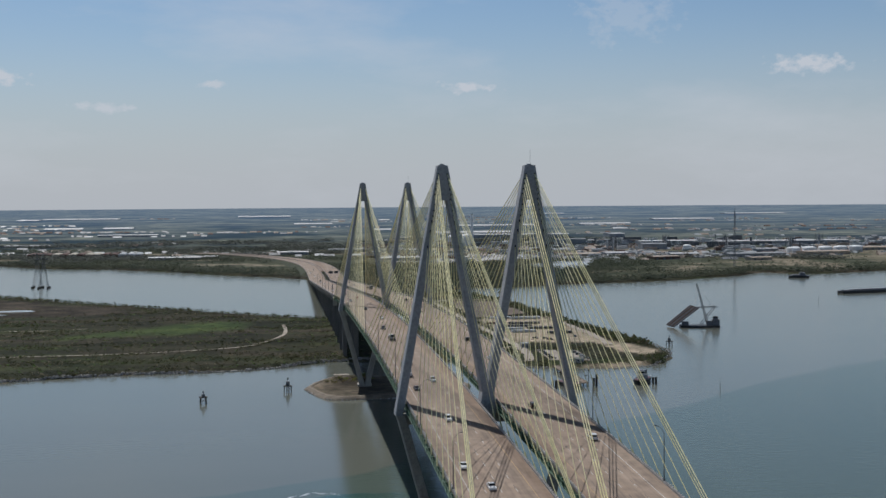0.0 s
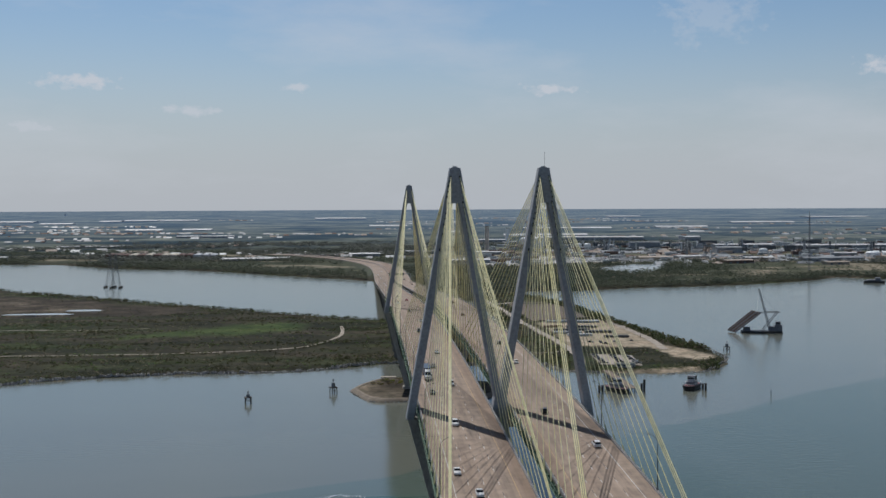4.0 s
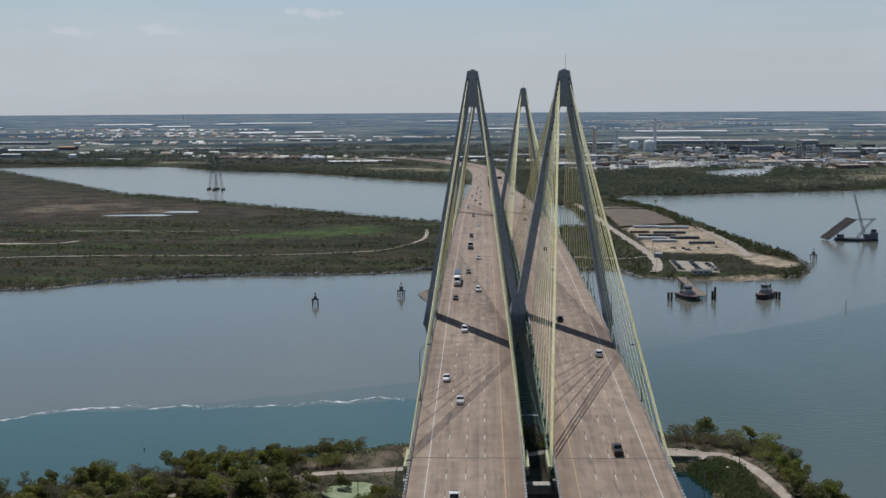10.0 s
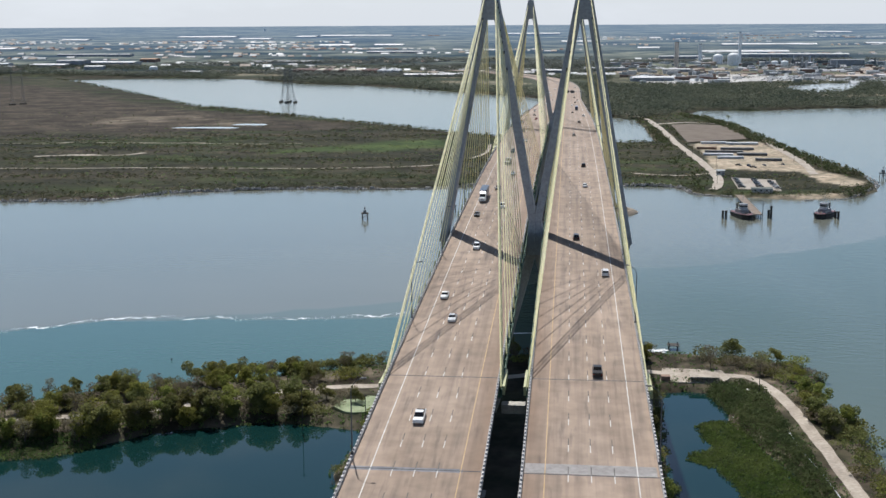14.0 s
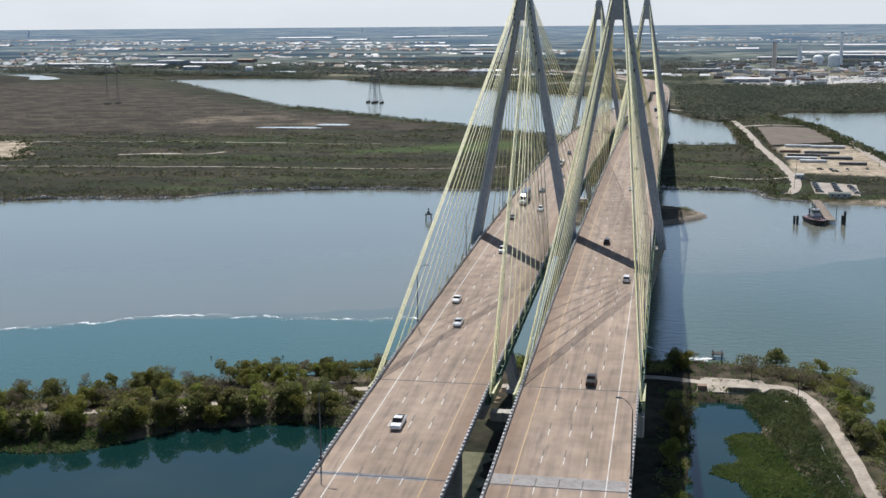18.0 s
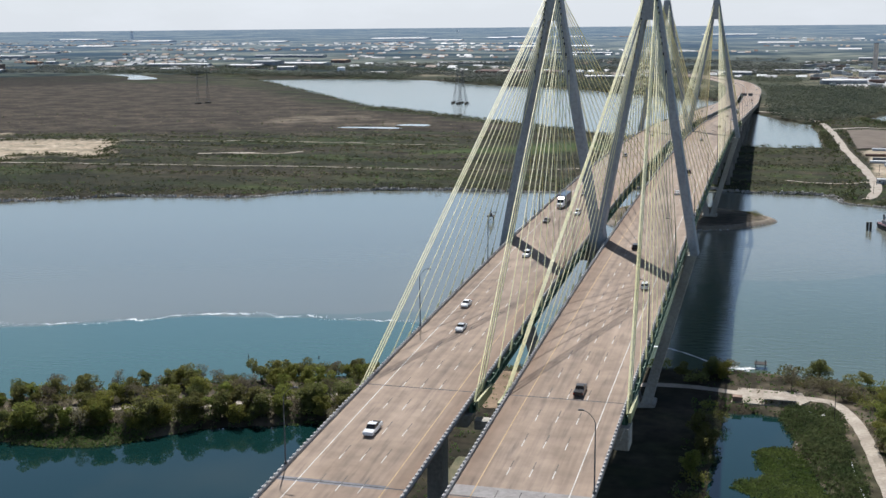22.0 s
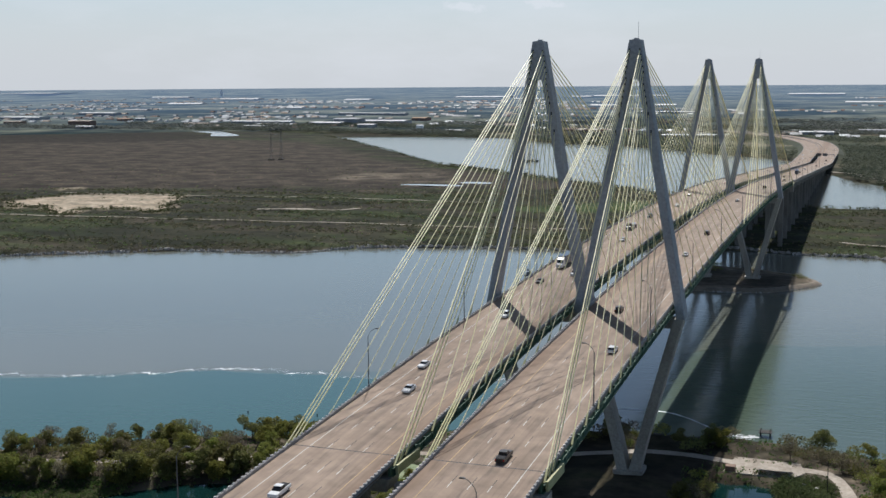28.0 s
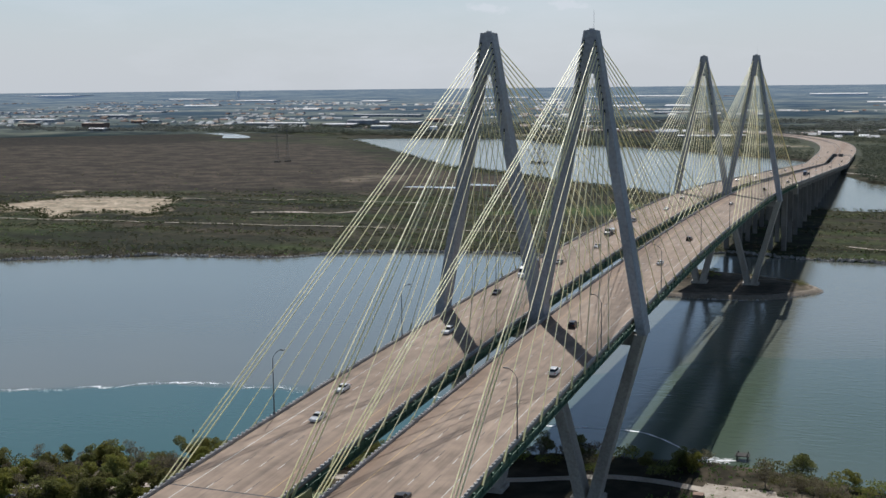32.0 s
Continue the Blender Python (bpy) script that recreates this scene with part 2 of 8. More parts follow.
def deck_material():
    """Tan concrete, with dark wheel tracks and oil streaks along the lanes and stains of its own."""
    m = mat("tan_deck_concrete", (0.268, 0.198, 0.144), (0.330, 0.250, 0.187), 0.05, 0.88, 0.15, stretch=(2.0, 0.6, 1), fine=0.25)
    n, l = m.node_tree.nodes, m.node_tree.links
    p = n["Principled BSDF"]
    col = p.inputs["Base Color"].links[0].from_socket
    g = n.new("ShaderNodeNewGeometry")
    mp = n.new("ShaderNodeMapping")
    mp.inputs["Scale"].default_value = (1.0, 0.022, 0.0)
    l.new(g.outputs["Position"], mp.inputs["Vector"])
    t = n.new("ShaderNodeTexNoise")
    t.inputs["Scale"].default_value, t.inputs["Detail"].default_value = 0.9, 3.0
    l.new(mp.outputs[0], t.inputs["Vector"])
    r = n.new("ShaderNodeValToRGB")
    r.color_ramp.elements[0].position, r.color_ramp.elements[1].position = 0.47, 0.72
    r.color_ramp.elements[0].color, r.color_ramp.elements[1].color = (1, 1, 1, 1), (0.78, 0.78, 0.80, 1)
    l.new(t.outputs["Fac"], r.inputs[0])
    mu = n.new("ShaderNodeMixRGB")
    mu.blend_type = "MULTIPLY"
    mu.inputs[0].default_value = 1.0
    l.new(col, mu.inputs[1])
    l.new(r.outputs[0], mu.inputs[2])
    mo = n.new("ShaderNodeMapping")
    mo.inputs["Scale"].default_value = (1.0, 0.085, 0.0)
    l.new(g.outputs["Position"], mo.inputs["Vector"])
    oil = n.new("ShaderNodeTexNoise")
    oil.inputs["Scale"].default_value, oil.inputs["Detail"].default_value = 0.85, 4.0
    l.new(mo.outputs[0], oil.inputs["Vector"])
    ro = n.new("ShaderNodeValToRGB")
    ro.color_ramp.elements[0].position, ro.color_ramp.elements[1].position = 0.56, 0.74
    ro.color_ramp.elements[0].color, ro.color_ramp.elements[1].color = (1, 1, 1, 1), (0.62, 0.63, 0.67, 1)
    l.new(oil.outputs["Fac"], ro.inputs[0])
    smear = n.new("ShaderNodeMixRGB")
    smear.blend_type = "MULTIPLY"
    smear.inputs[0].default_value = 1.0
    l.new(mu.outputs[0], smear.inputs[1])
    l.new(ro.outputs[0], smear.inputs[2])
    mu = smear
    sx = n.new("ShaderNodeSeparateXYZ")
    l.new(g.outputs["Position"], sx.inputs[0])
    ab = n.new("ShaderNodeMath")
    ab.operation = "ABSOLUTE"
    l.new(sx.outputs["X"], ab.inputs[0])
    # the oil that cars drop along the middle of each lane, 3.9 m apart
    ph = n.new("ShaderNodeMath")
    ph.operation = "MULTIPLY_ADD"
    ph.inputs[1].default_value, ph.inputs[2].default_value = 2 * math.pi / 3.9, -2 * math.pi * 20.9 / 3.9
    l.new(ab.outputs[0], ph.inputs[0])
    co = n.new("ShaderNodeMath")
    co.operation = "COSINE"
    l.new(ph.outputs[0], co.inputs[0])
    band = n.new("ShaderNodeMapRange")
    for k, v in (("From Min", -0.35), ("From Max", 1.0), ("To Min", 0.0), ("To Max", 1.0)):
        band.inputs[k].default_value = v
    l.new(co.outputs[0], band.inputs["Value"])
    mb = n.new("ShaderNodeMapping")
    mb.inputs["Scale"].default_value = (0.5, 0.05, 0.0)
    l.new(g.outputs["Position"], mb.inputs["Vector"])
    tb = n.new("ShaderNodeTexNoise")
    tb.inputs["Scale"].default_value, tb.inputs["Detail"].default_value = 0.6, 5.0
    l.new(mb.outputs[0], tb.inputs["Vector"])
    rb = n.new("ShaderNodeMapRange")
    for k, v in (("From Min", 0.36), ("From Max", 0.66), ("To Min", 0.0), ("To Max", 0.55)):
        rb.inputs[k].default_value = v
    l.new(tb.outputs["Fac"], rb.inputs["Value"])
    amount = n.new("ShaderNodeMath")
    amount.operation = "MULTIPLY"
    l.new(band.outputs[0], amount.inputs[0])
    l.new(rb.outputs[0], amount.inputs[1])
    oily = n.new("ShaderNodeMixRGB")
    oily.blend_type = "MULTIPLY"
    oily.inputs[2].default_value = (0.56, 0.57, 0.60, 1)
    l.new(amount.outputs[0], oily.inputs[0])
    l.new(mu.outputs[0], oily.inputs[1])
    mu = oily
    edge = n.new("ShaderNodeMapRange")
    for k, v in (("From Min", 8.5), ("From Max", 4.5), ("To Min", 0.0), ("To Max", 1.0)):
        edge.inputs[k].default_value = v
    l.new(ab.outputs[0], edge.inputs["Value"])
    t3 = n.new("ShaderNodeTexNoise")
    t3.inputs["Scale"].default_value, t3.inputs["Detail"].default_value = 0.12, 5.0
    m3 = n.new("ShaderNodeMapping")
    m3.inputs["Scale"].default_value = (1.5, 0.3, 0)
    l.new(g.outputs["Position"], m3.inputs["Vector"])
    l.new(m3.outputs[0], t3.inputs["Vector"])
    amt = n.new("ShaderNodeMath")
    amt.operation = "MULTIPLY"
    l.new(edge.outputs[0], amt.inputs[0])
    l.new(t3.outputs["Fac"], amt.inputs[1])
    stain = n.new("ShaderNodeMixRGB")
    stain.inputs[2].default_value = (0.17, 0.105, 0.065, 1)
    l.new(amt.outputs[0], stain.inputs[0])
    l.new(mu.outputs[0], stain.inputs[1])
    l.new(stain.outputs[0], p.inputs["Base Color"])
    return m


DECK = deck_material()


def water_material():
    m = bpy.data.materials.new("turbid_water")
    m.use_nodes = True
    n, l = m.node_tree.nodes, m.node_tree.links
    p = n["Principled BSDF"]
    p.inputs["Roughness"].default_value = 0.22
    p.inputs["IOR"].default_value = 1.33
    p.inputs["Specular IOR Level"].default_value = 0.22
    at = n.new("ShaderNodeAttribute")
    at.attribute_name = "water_kind"
    sep = n.new("ShaderNodeSeparateColor")
    l.new(at.outputs["Color"], sep.inputs[0])
    g = n.new("ShaderNodeNewGeometry")
    t = n.new("ShaderNodeTexNoise")
    t.inputs["Scale"].default_value, t.inputs["Detail"].default_value = 0.006, 4.0
    mpw = n.new("ShaderNodeMapping")
    mpw.inputs["Scale"].default_value = (0.5, 1.4, 1.0)
    l.new(g.outputs["Position"], mpw.inputs["Vector"])
    l.new(mpw.outputs[0], t.inputs["Vector"])
    silt = n.new("ShaderNodeMixRGB")
    silt.inputs[1].default_value, silt.inputs[2].default_value = (0.120, 0.134, 0.112, 1), (0.162, 0.166, 0.138, 1)
    l.new(t.outputs["Fac"], silt.inputs[0])
    a = n.new("ShaderNodeMixRGB")
    a.inputs[2].default_value = (0.045, 0.102, 0.090, 1)
    l.new(sep.outputs[0], a.inputs[0])
    l.new(silt.outputs[0], a.inputs[1])
    gr = n.new("ShaderNodeMixRGB")
    gr.inputs[2].default_value = (0.060, 0.088, 0.056, 1)
    l.new(sep.outputs[2], gr.inputs[0])
    l.new(a.outputs[0], gr.inputs[1])
    b = n.new("ShaderNodeMixRGB")
    b.inputs[2].default_value = (0.005, 0.024, 0.023, 1)
    l.new(sep.outputs[1], b.inputs[0])
    l.new(gr.outputs[0], b.inputs[1])
    l.new(b.outputs[0], p.inputs["Base Color"])
    mp = n.new("ShaderNodeMapping")
    mp.inputs["Scale"].default_value = (0.5, 1.0, 1.0)
    l.new(g.outputs["Position"], mp.inputs["Vector"])
    w1 = n.new("ShaderNodeTexNoise")
    w1.inputs["Scale"].default_value, w1.inputs["Detail"].default_value = 0.35, 5.0
    l.new(mp.outputs[0], w1.inputs["Vector"])
    inv = n.new("ShaderNodeMath")
    inv.operation = "SUBTRACT"
    inv.inputs[0].default_value = 1.0
    l.new(sep.outputs[1], inv.inputs[1])
    bs = n.new("ShaderNodeMath")
    bs.operation = "MULTIPLY"
    l.new(inv.outputs[0], bs.inputs[0])
    # smooth to the west of the bridge, rippled to the east of it
    gx = n.new("ShaderNodeSeparateXYZ")
    l.new(g.outputs["Position"], gx.inputs[0])
    gust = n.new("ShaderNodeMapRange")
    for k, v in (("From Min", -40.0), ("From Max", 40.0), ("To Min", 0.08), ("To Max", 0.24)):
        gust.inputs[k].default_value = v
    l.new(gx.outputs["X"], gust.inputs["Value"])
    l.new(gust.outputs[0], bs.inputs[1])
    bp = n.new("ShaderNodeBump")
    bp.inputs["Distance"].default_value = 0.5
    l.new(bs.outputs[0], bp.inputs["Strength"])
    l.new(w1.outputs["Fac"], bp.inputs["Height"])
    l.new(bp.outputs[0], p.inputs["Normal"])
    rr = n.new("ShaderNodeMapRange")
    rr.inputs["To Min"].default_value, rr.inputs["To Max"].default_value = 0.14, 0.04
    l.new(sep.outputs[1], rr.inputs["Value"])
    l.new(rr.outputs[0], p.inputs["Roughness"])
    sp = n.new("ShaderNodeMapRange")
    sp.inputs["To Min"].default_value, sp.inputs["To Max"].default_value = 0.45, 0.45
    l.new(sep.outputs[1], sp.inputs["Value"])
    l.new(sp.outputs[0], p.inputs["Specular IOR Level"])
    return m


WATER = water_material()


def land_material():
    """Ground cover, chosen by the kind of land under it: scrub, dark marsh, bare soil, far woods and suburbs."""
    m = bpy.data.materials.new("scrub_and_marsh")
    m.use_nodes = True
    n, l = m.node_tree.nodes, m.node_tree.links
    p = n["Principled BSDF"]
    p.inputs["Roughness"].default_value = 0.95
    p.inputs["Specular IOR Level"].default_value = 0.1
    g = n.new("ShaderNodeNewGeometry")

    def noise_mix(scale, c1, c2, lo=0.38, hi=0.62, stretch=(1, 1, 1), detail=6):
        mp = n.new("ShaderNodeMapping")
        mp.inputs["Scale"].default_value = stretch
        l.new(g.outputs["Position"], mp.inputs["Vector"])
        t = n.new("ShaderNodeTexNoise")
        t.inputs["Scale"].default_value, t.inputs["Detail"].default_value = scale, detail
        l.new(mp.outputs[0], t.inputs["Vector"])
        r = n.new("ShaderNodeValToRGB")
        r.color_ramp.elements[0].position, r.color_ramp.elements[1].position = lo, hi
        r.color_ramp.elements[0].color, r.color_ramp.elements[1].color = (*c1, 1), (*c2, 1)
        l.new(t.outputs["Fac"], r.inputs[0])
        return r.outputs[0]

    def mix(f, a, b, kind="MIX"):
        x = n.new("ShaderNodeMixRGB")
        x.blend_type = kind
        if isinstance(f, float):
            x.inputs[0].default_value = f
        else:
            l.new(f, x.inputs[0])
        l.new(a, x.inputs[1])
        l.new(b, x.inputs[2])
        return x.outputs[0]

    at = n.new("ShaderNodeAttribute")
    at.attribute_name = "cover"
    sep = n.new("ShaderNodeSeparateColor")
    l.new(at.outputs["Color"], sep.inputs[0])
    scrub = noise_mix(0.014, (0.016, 0.019, 0.011), (0.042, 0.041, 0.025), stretch=(0.6, 1.6, 1), detail=9)
    marsh = noise_mix(0.028, (0.034, 0.028, 0.022), (0.076, 0.062, 0.049), stretch=(1, 1, 1), detail=9)
    soil = noise_mix(0.05, (0.31, 0.258, 0.205), (0.43, 0.365, 0.30))
    meadow = noise_mix(0.03, (0.040, 0.066, 0.022), (0.068, 0.094, 0.032))
    woods = noise_mix(0.012, (0.040, 0.052, 0.034), (0.092, 0.098, 0.068), stretch=(0.5, 1.4, 1), detail=9)
    lush = noise_mix(0.03, (0.020, 0.031, 0.012), (0.046, 0.058, 0.022), detail=8)
    dry = noise_mix(0.04, (0.040, 0.034, 0.024), (0.074, 0.064, 0.046), detail=8)
    scrub = mix(noise_mix(0.0085, (0, 0, 0), (0.85, 0.85, 0.85), 0.50, 0.60, stretch=(0.45, 1.5, 1), detail=7), scrub, lush)
    scrub = mix(noise_mix(0.013, (0, 0, 0), (0.7, 0.7, 0.7), 0.56, 0.66, stretch=(0.4, 1.4, 1), detail=8), scrub, dry)
    c = mix(sep.outputs[0], scrub, marsh)
    c = mix(at.outputs["Alpha"], c, meadow)
    c = mix(sep.outputs[2], c, woods)
    c = mix(sep.outputs[1], c, soil)
    wet = n.new("ShaderNodeAttribute")
    wet.attribute_name = "wet_mud"
    c = mix(wet.outputs["Fac"], c, noise_mix(0.06, (0.012, 0.010, 0.008), (0.030, 0.025, 0.018)))
    patchy = noise_mix(0.045, (0.78, 0.80, 0.76), (1.15, 1.12, 1.08), 0.36, 0.64, stretch=(0.9, 1.0, 1), detail=8)
    c = mix(1.0, c, patchy, "MULTIPLY")
    fine = noise_mix(0.22, (0.55, 0.58, 0.54), (1.32, 1.28, 1.22), 0.32, 0.68)
    c = mix(1.0, c, fine, "MULTIPLY")
    l.new(c, p.inputs["Base Color"])
    return m


LAND = land_material()

# ---------------------------------------------------------------- mesh helpers


class Shape:
    """Collects corners and faces of one mesh."""

    def __init__(self):
        self.v, self.f, self.m = [], [], []

    def add(self, verts, faces, mi=0):
        o = len(self.v)
        self.v += [tuple(q) for q in verts]
        self.f += [tuple(i + o for i in q) for q in faces]
        self.m += [mi] * len(faces)
        return self

    def box(self, cx, cy, cz, sx, sy, sz, mi=0, bevel=0.0):
        x, y, z = sx / 2, sy / 2, sz / 2
        b = min(bevel, x * 0.9, y * 0.9)
        if b <= 0:
            c = [(-x, -y), (x, -y), (x, y), (-x, y)]
        else:
            c = [(-x + b, -y), (x - b, -y), (x, -y + b), (x, y - b), (x - b, y), (-x + b, y), (-x, y - b), (-x, -y + b)]
        return self.loft([[(cx + px, cy + py, cz + s * z) for px, py in c] for s in (-1, 1)], mi)

    def loft(self, rings, mi=0, caps=True):
        k = len(rings[0])
        vs = [q for r in rings for q in r]
        fs = []
        for i in range(len(rings) - 1):
            for j in range(k):
                a, b = i * k + j, i * k + (j + 1) % k
                fs.append((a, b, b + k, a + k))
        if caps:
            fs.append(tuple(range(k - 1, -1, -1)))
            fs.append(tuple((len(rings) - 1) * k + j for j in range(k)))
        return self.add(vs, fs, mi)

    def tube(self, p, q, r, k=6, mi=0, r2=None):
        p, q = Vector(p), Vector(q)
        d = (q - p).normalized()
        u = d.orthogonal().normalized()
        w = d.cross(u)
        rings = []
        for c, rr in ((p, r), (q, r if r2 is None else r2)):
            rings.append([c + (u * math.cos(2 * math.pi * i / k) + w * math.sin(2 * math.pi * i / k)) * rr for i in range(k)])
        return self.loft(rings, mi)

    def disc(self, cx, cy, z0, z1, r, k=16, mi=0, r1=None):
        r1 = r if r1 is None else r1
        return self.loft([[(cx + rr * math.cos(2 * math.pi * i / k), cy + rr * math.sin(2 * math.pi * i / k), z) for i in range(k)] for z, rr in ((z0, r), (z1, r1))], mi)

    def mesh(self, name, *mats):
        me = bpy.data.meshes.new(name)
        me.from_pydata(self.v, [], self.f)
        for q in mats:
            me.materials.append(q)
        if len(mats) > 1:
            me.polygons.foreach_set("material_index", self.m)
        me.update()
        return me


def empty(name, x=0, y=0, z=0, label="", category="", group="", kind=""):
    ob = new(name)
    ob.location = (x, y, z)
    return tagged(ob, label, category, group, kind)


def part(name, sh, material, parent, label="", kind=""):
    """Links a shape (in its thing's own coordinates) as one mesh under a thing or a part."""
    mats = material if isinstance(material, (list, tuple)) else [material]
    ob = new(name, sh.mesh(name, *mats) if isinstance(sh, Shape) else sh)
    ob.parent = parent
    if label or kind:
        tagged(ob, label, kind=kind)
    return ob


def thing(name, sh, material, label, category, group="", kind=""):
    mats = material if isinstance(material, (list, tuple)) else [material]
    return tagged(new(name, sh.mesh(name, *mats)), label, category, group, kind)


def smooth(ob):
    ob.data.polygons.foreach_set("use_smooth", [True] * len(ob.data.polygons))
    return ob


# ---------------------------------------------------------------- the land, the water and the far distance
CX, CY, EYE_H, R0, R1 = 20.0, -370.0, 122.0, 2600.0, 4880.0
K2 = (1 / 23000 - 1 / R0 + (R1 - R0) / R0 ** 2) / (R1 - R0) ** 2


def far_scale(r):
    """How much of its true distance a far place keeps: the land draws in and rises towards the horizon, as the curve of the earth and the height ask."""
    d = np.maximum(np.asarray(r, float) - R0, 0)
    return np.where(d > 0, np.asarray(r, float) * (1 / R0 - d / R0 ** 2 + K2 * d ** 2), 1.0)


R_TAB = np.linspace(R0, R1, 400)
D_TAB = R_TAB / far_scale(R_TAB)


def far_place(x, y):
    """The place of a far thing of true plan place x, y: its x, y, ground height and scale."""
    d = math.hypot(x - CX, y - CY)
    if d <= R0:
        return x, y, 0.0, 1.0
    r = float(np.interp(d, D_TAB, R_TAB))
    s = r / d
    return CX + (x - CX) * s, CY + (y - CY) * s, EYE_H * (1 - s), s


def poly_dist(px, py, poly):
    """Distance to a closed outline, positive inside."""
    inside = np.zeros(px.shape, bool)
    best = np.full(px.shape, 1e12)
    n = len(poly)
    for i in range(n):
        (ax, ay), (bx, by) = poly[i], poly[(i + 1) % n]
        dx, dy = bx - ax, by - ay
        t = np.clip(((px - ax) * dx + (py - ay) * dy) / (dx * dx + dy * dy + 1e-9), 0, 1)
        best = np.minimum(best, (px - ax - t * dx) ** 2 + (py - ay - t * dy) ** 2)
        if ay != by:
            cross = ((ay > py) != (by > py)) & (px < (bx - ax) * (py - ay) / (by - ay) + ax)
            inside ^= cross
    d = np.sqrt(best)
    return np.where(inside, d, -d)


NEAR_BANK = [(-3000, -1500), (-900, -520), (-520, -262), (-260, -84), (-170, -30), (-141, -10), (-106, 4), (-78, 13), (-47, 29), (0, 45), (26, 48), (56, 48), (75, 44), (93, 37), (97, 20), (91, 0), (95, -14), (99, -30), (99, -60), (102, -110), (120, -200), (160, -330), (300, -600), (700, -1500), (0, -3000)]
POND_L = [(-420, -210), (-250, -125), (-165, -76), (-148, -68), (-128, -64), (-111, -51), (-84, -40), (-64, -41), (-54, -42), (-47, -45), (-50, -62), (-53, -80), (-48, -92), (-44, -120), (-42, -300), (-300, -420)]
POND_R = [(41, 2), (49, 4), (57, 3), (61, -5), (62, -15), (60, -24), (64, -36), (68, -52), (73, -68), (76, -86), (78, -110), (70, -200), (40, -200), (38, -60)]
MEADOW = [(-260, 690), (-200, 775), (-150, 815), (-100, 800), (-96, 740), (-165, 715)]
MARSH = [(-2600, -200), (-900, 80), (-560, 290), (-425, 370), (-392, 388), (-314, 402), (-283, 431), (-247, 450), (-187, 466), (-124, 470), (-80, 480), (-24, 512), (40, 500), (87, 495), (100, 461), (130, 448), (163, 441), (191, 448), (212, 457), (228, 480), (236, 520), (240, 560), (235, 590), (227, 658), (213, 799), (200, 1000), (180, 1100), (150, 1160), (112, 1120), (90, 1071), (94, 1000), (96, 880), (95, 812), (40, 812), (-26, 838), (-66, 871), (-127, 922), (-201, 996), (-313, 1095), (-416, 1200), (-530, 1300), (-704, 1560), (-813, 1715), (-973, 1950), (-1107, 2105), (-1215, 2190), (-1330, 2240), (-1600, 2400), (-3200, 2500), (-3200, 1500)]
MAINLAND = [(-2000, 2260), (-1478, 2280), (-1270, 2270), (-1149, 2245), (-1000, 2165), (-943, 2160), (-658, 2070), (-497, 1893), (-371, 1838), (-261, 1736), (-158, 1613), (-83, 1550), (-30, 1480), (10, 1300), (60, 1130), (90, 1085), (112, 1120), (150, 1160), (185, 1239), (259, 1240), (343, 1285), (432, 1300), (524, 1330), (653, 1409), (722, 1483), (748, 1440), (790, 1420), (1000, 1500), (1600, 1700), (3500, 2300), (30000, 6000), (30000, 60000), (-60000, 60000), (-40000, 8000), (-5000, 2300)]
ISLET = [(-53, 381), (-46, 402), (-30, 428), (-10, 424), (35, 406), (50, 388), (54, 377), (45, 362), (23, 341), (-17, 336), (-40, 340)]
LAGOON = [(375, 1700), (410, 1610), (460, 1650), (520, 1790), (530, 1880), (470, 1870), (400, 1790)]
WET_FLATS = [[(-437, 925), (-365, 925), (-372, 942), (-430, 938)], [(-380, 966), (-340, 966), (-346, 985), (-374, 984)]]
FAR_POOL = [(-1508, 2200), (-1406, 2122), (-1327, 1994), (-1277, 2027), (-1403, 2182), (-1472, 2236)]


def wobble(x, y, s, seed):
    """Cheap rolling noise from a few sines, about -1 to 1."""
    g = np.random.RandomState(seed)
    out = np.zeros(np.shape(x))
    for k in range(6):
        a = g.rand() * 6.28
        f = (0.6 + 0.5 * k) / s
        out = out + np.sin((x * math.cos(a) + y * math.sin(a)) * f * 6.28 + g.rand() * 6.28) / (1 + 0.5 * k)
    return out / 2.6


def land_distance(x, y):
    j = wobble(x, y, 24, 3) * 1.7 + wobble(x, y, 7, 4) * 0.6
    near = np.minimum(poly_dist(x, y, NEAR_BANK), np.minimum(-poly_dist(x, y, POND_L), -poly_dist(x, y, POND_R)))
    d = np.maximum(near, poly_dist(x, y, ISLET))
    m = np.minimum(poly_dist(x, y, MAINLAND), -poly_dist(x, y, LAGOON))
    w = poly_dist(x, y, MARSH)
    for q in WET_FLATS:
        w = np.minimum(w, -poly_dist(x, y, q))
        m = np.minimum(m, -poly_dist(x, y, q))
    return np.maximum(np.maximum(d, w), m) + j


def ground_height(x, y):
    d = land_distance(x, y)
    h = np.where(d > 0, np.minimum(1.8, 0.42 * d) + 0.35 * wobble(x, y, 40, 8), np.maximum(-1.5, 0.5 * d) - 0.1)
    return np.where(d > 0, np.maximum(h, 0.12), h)


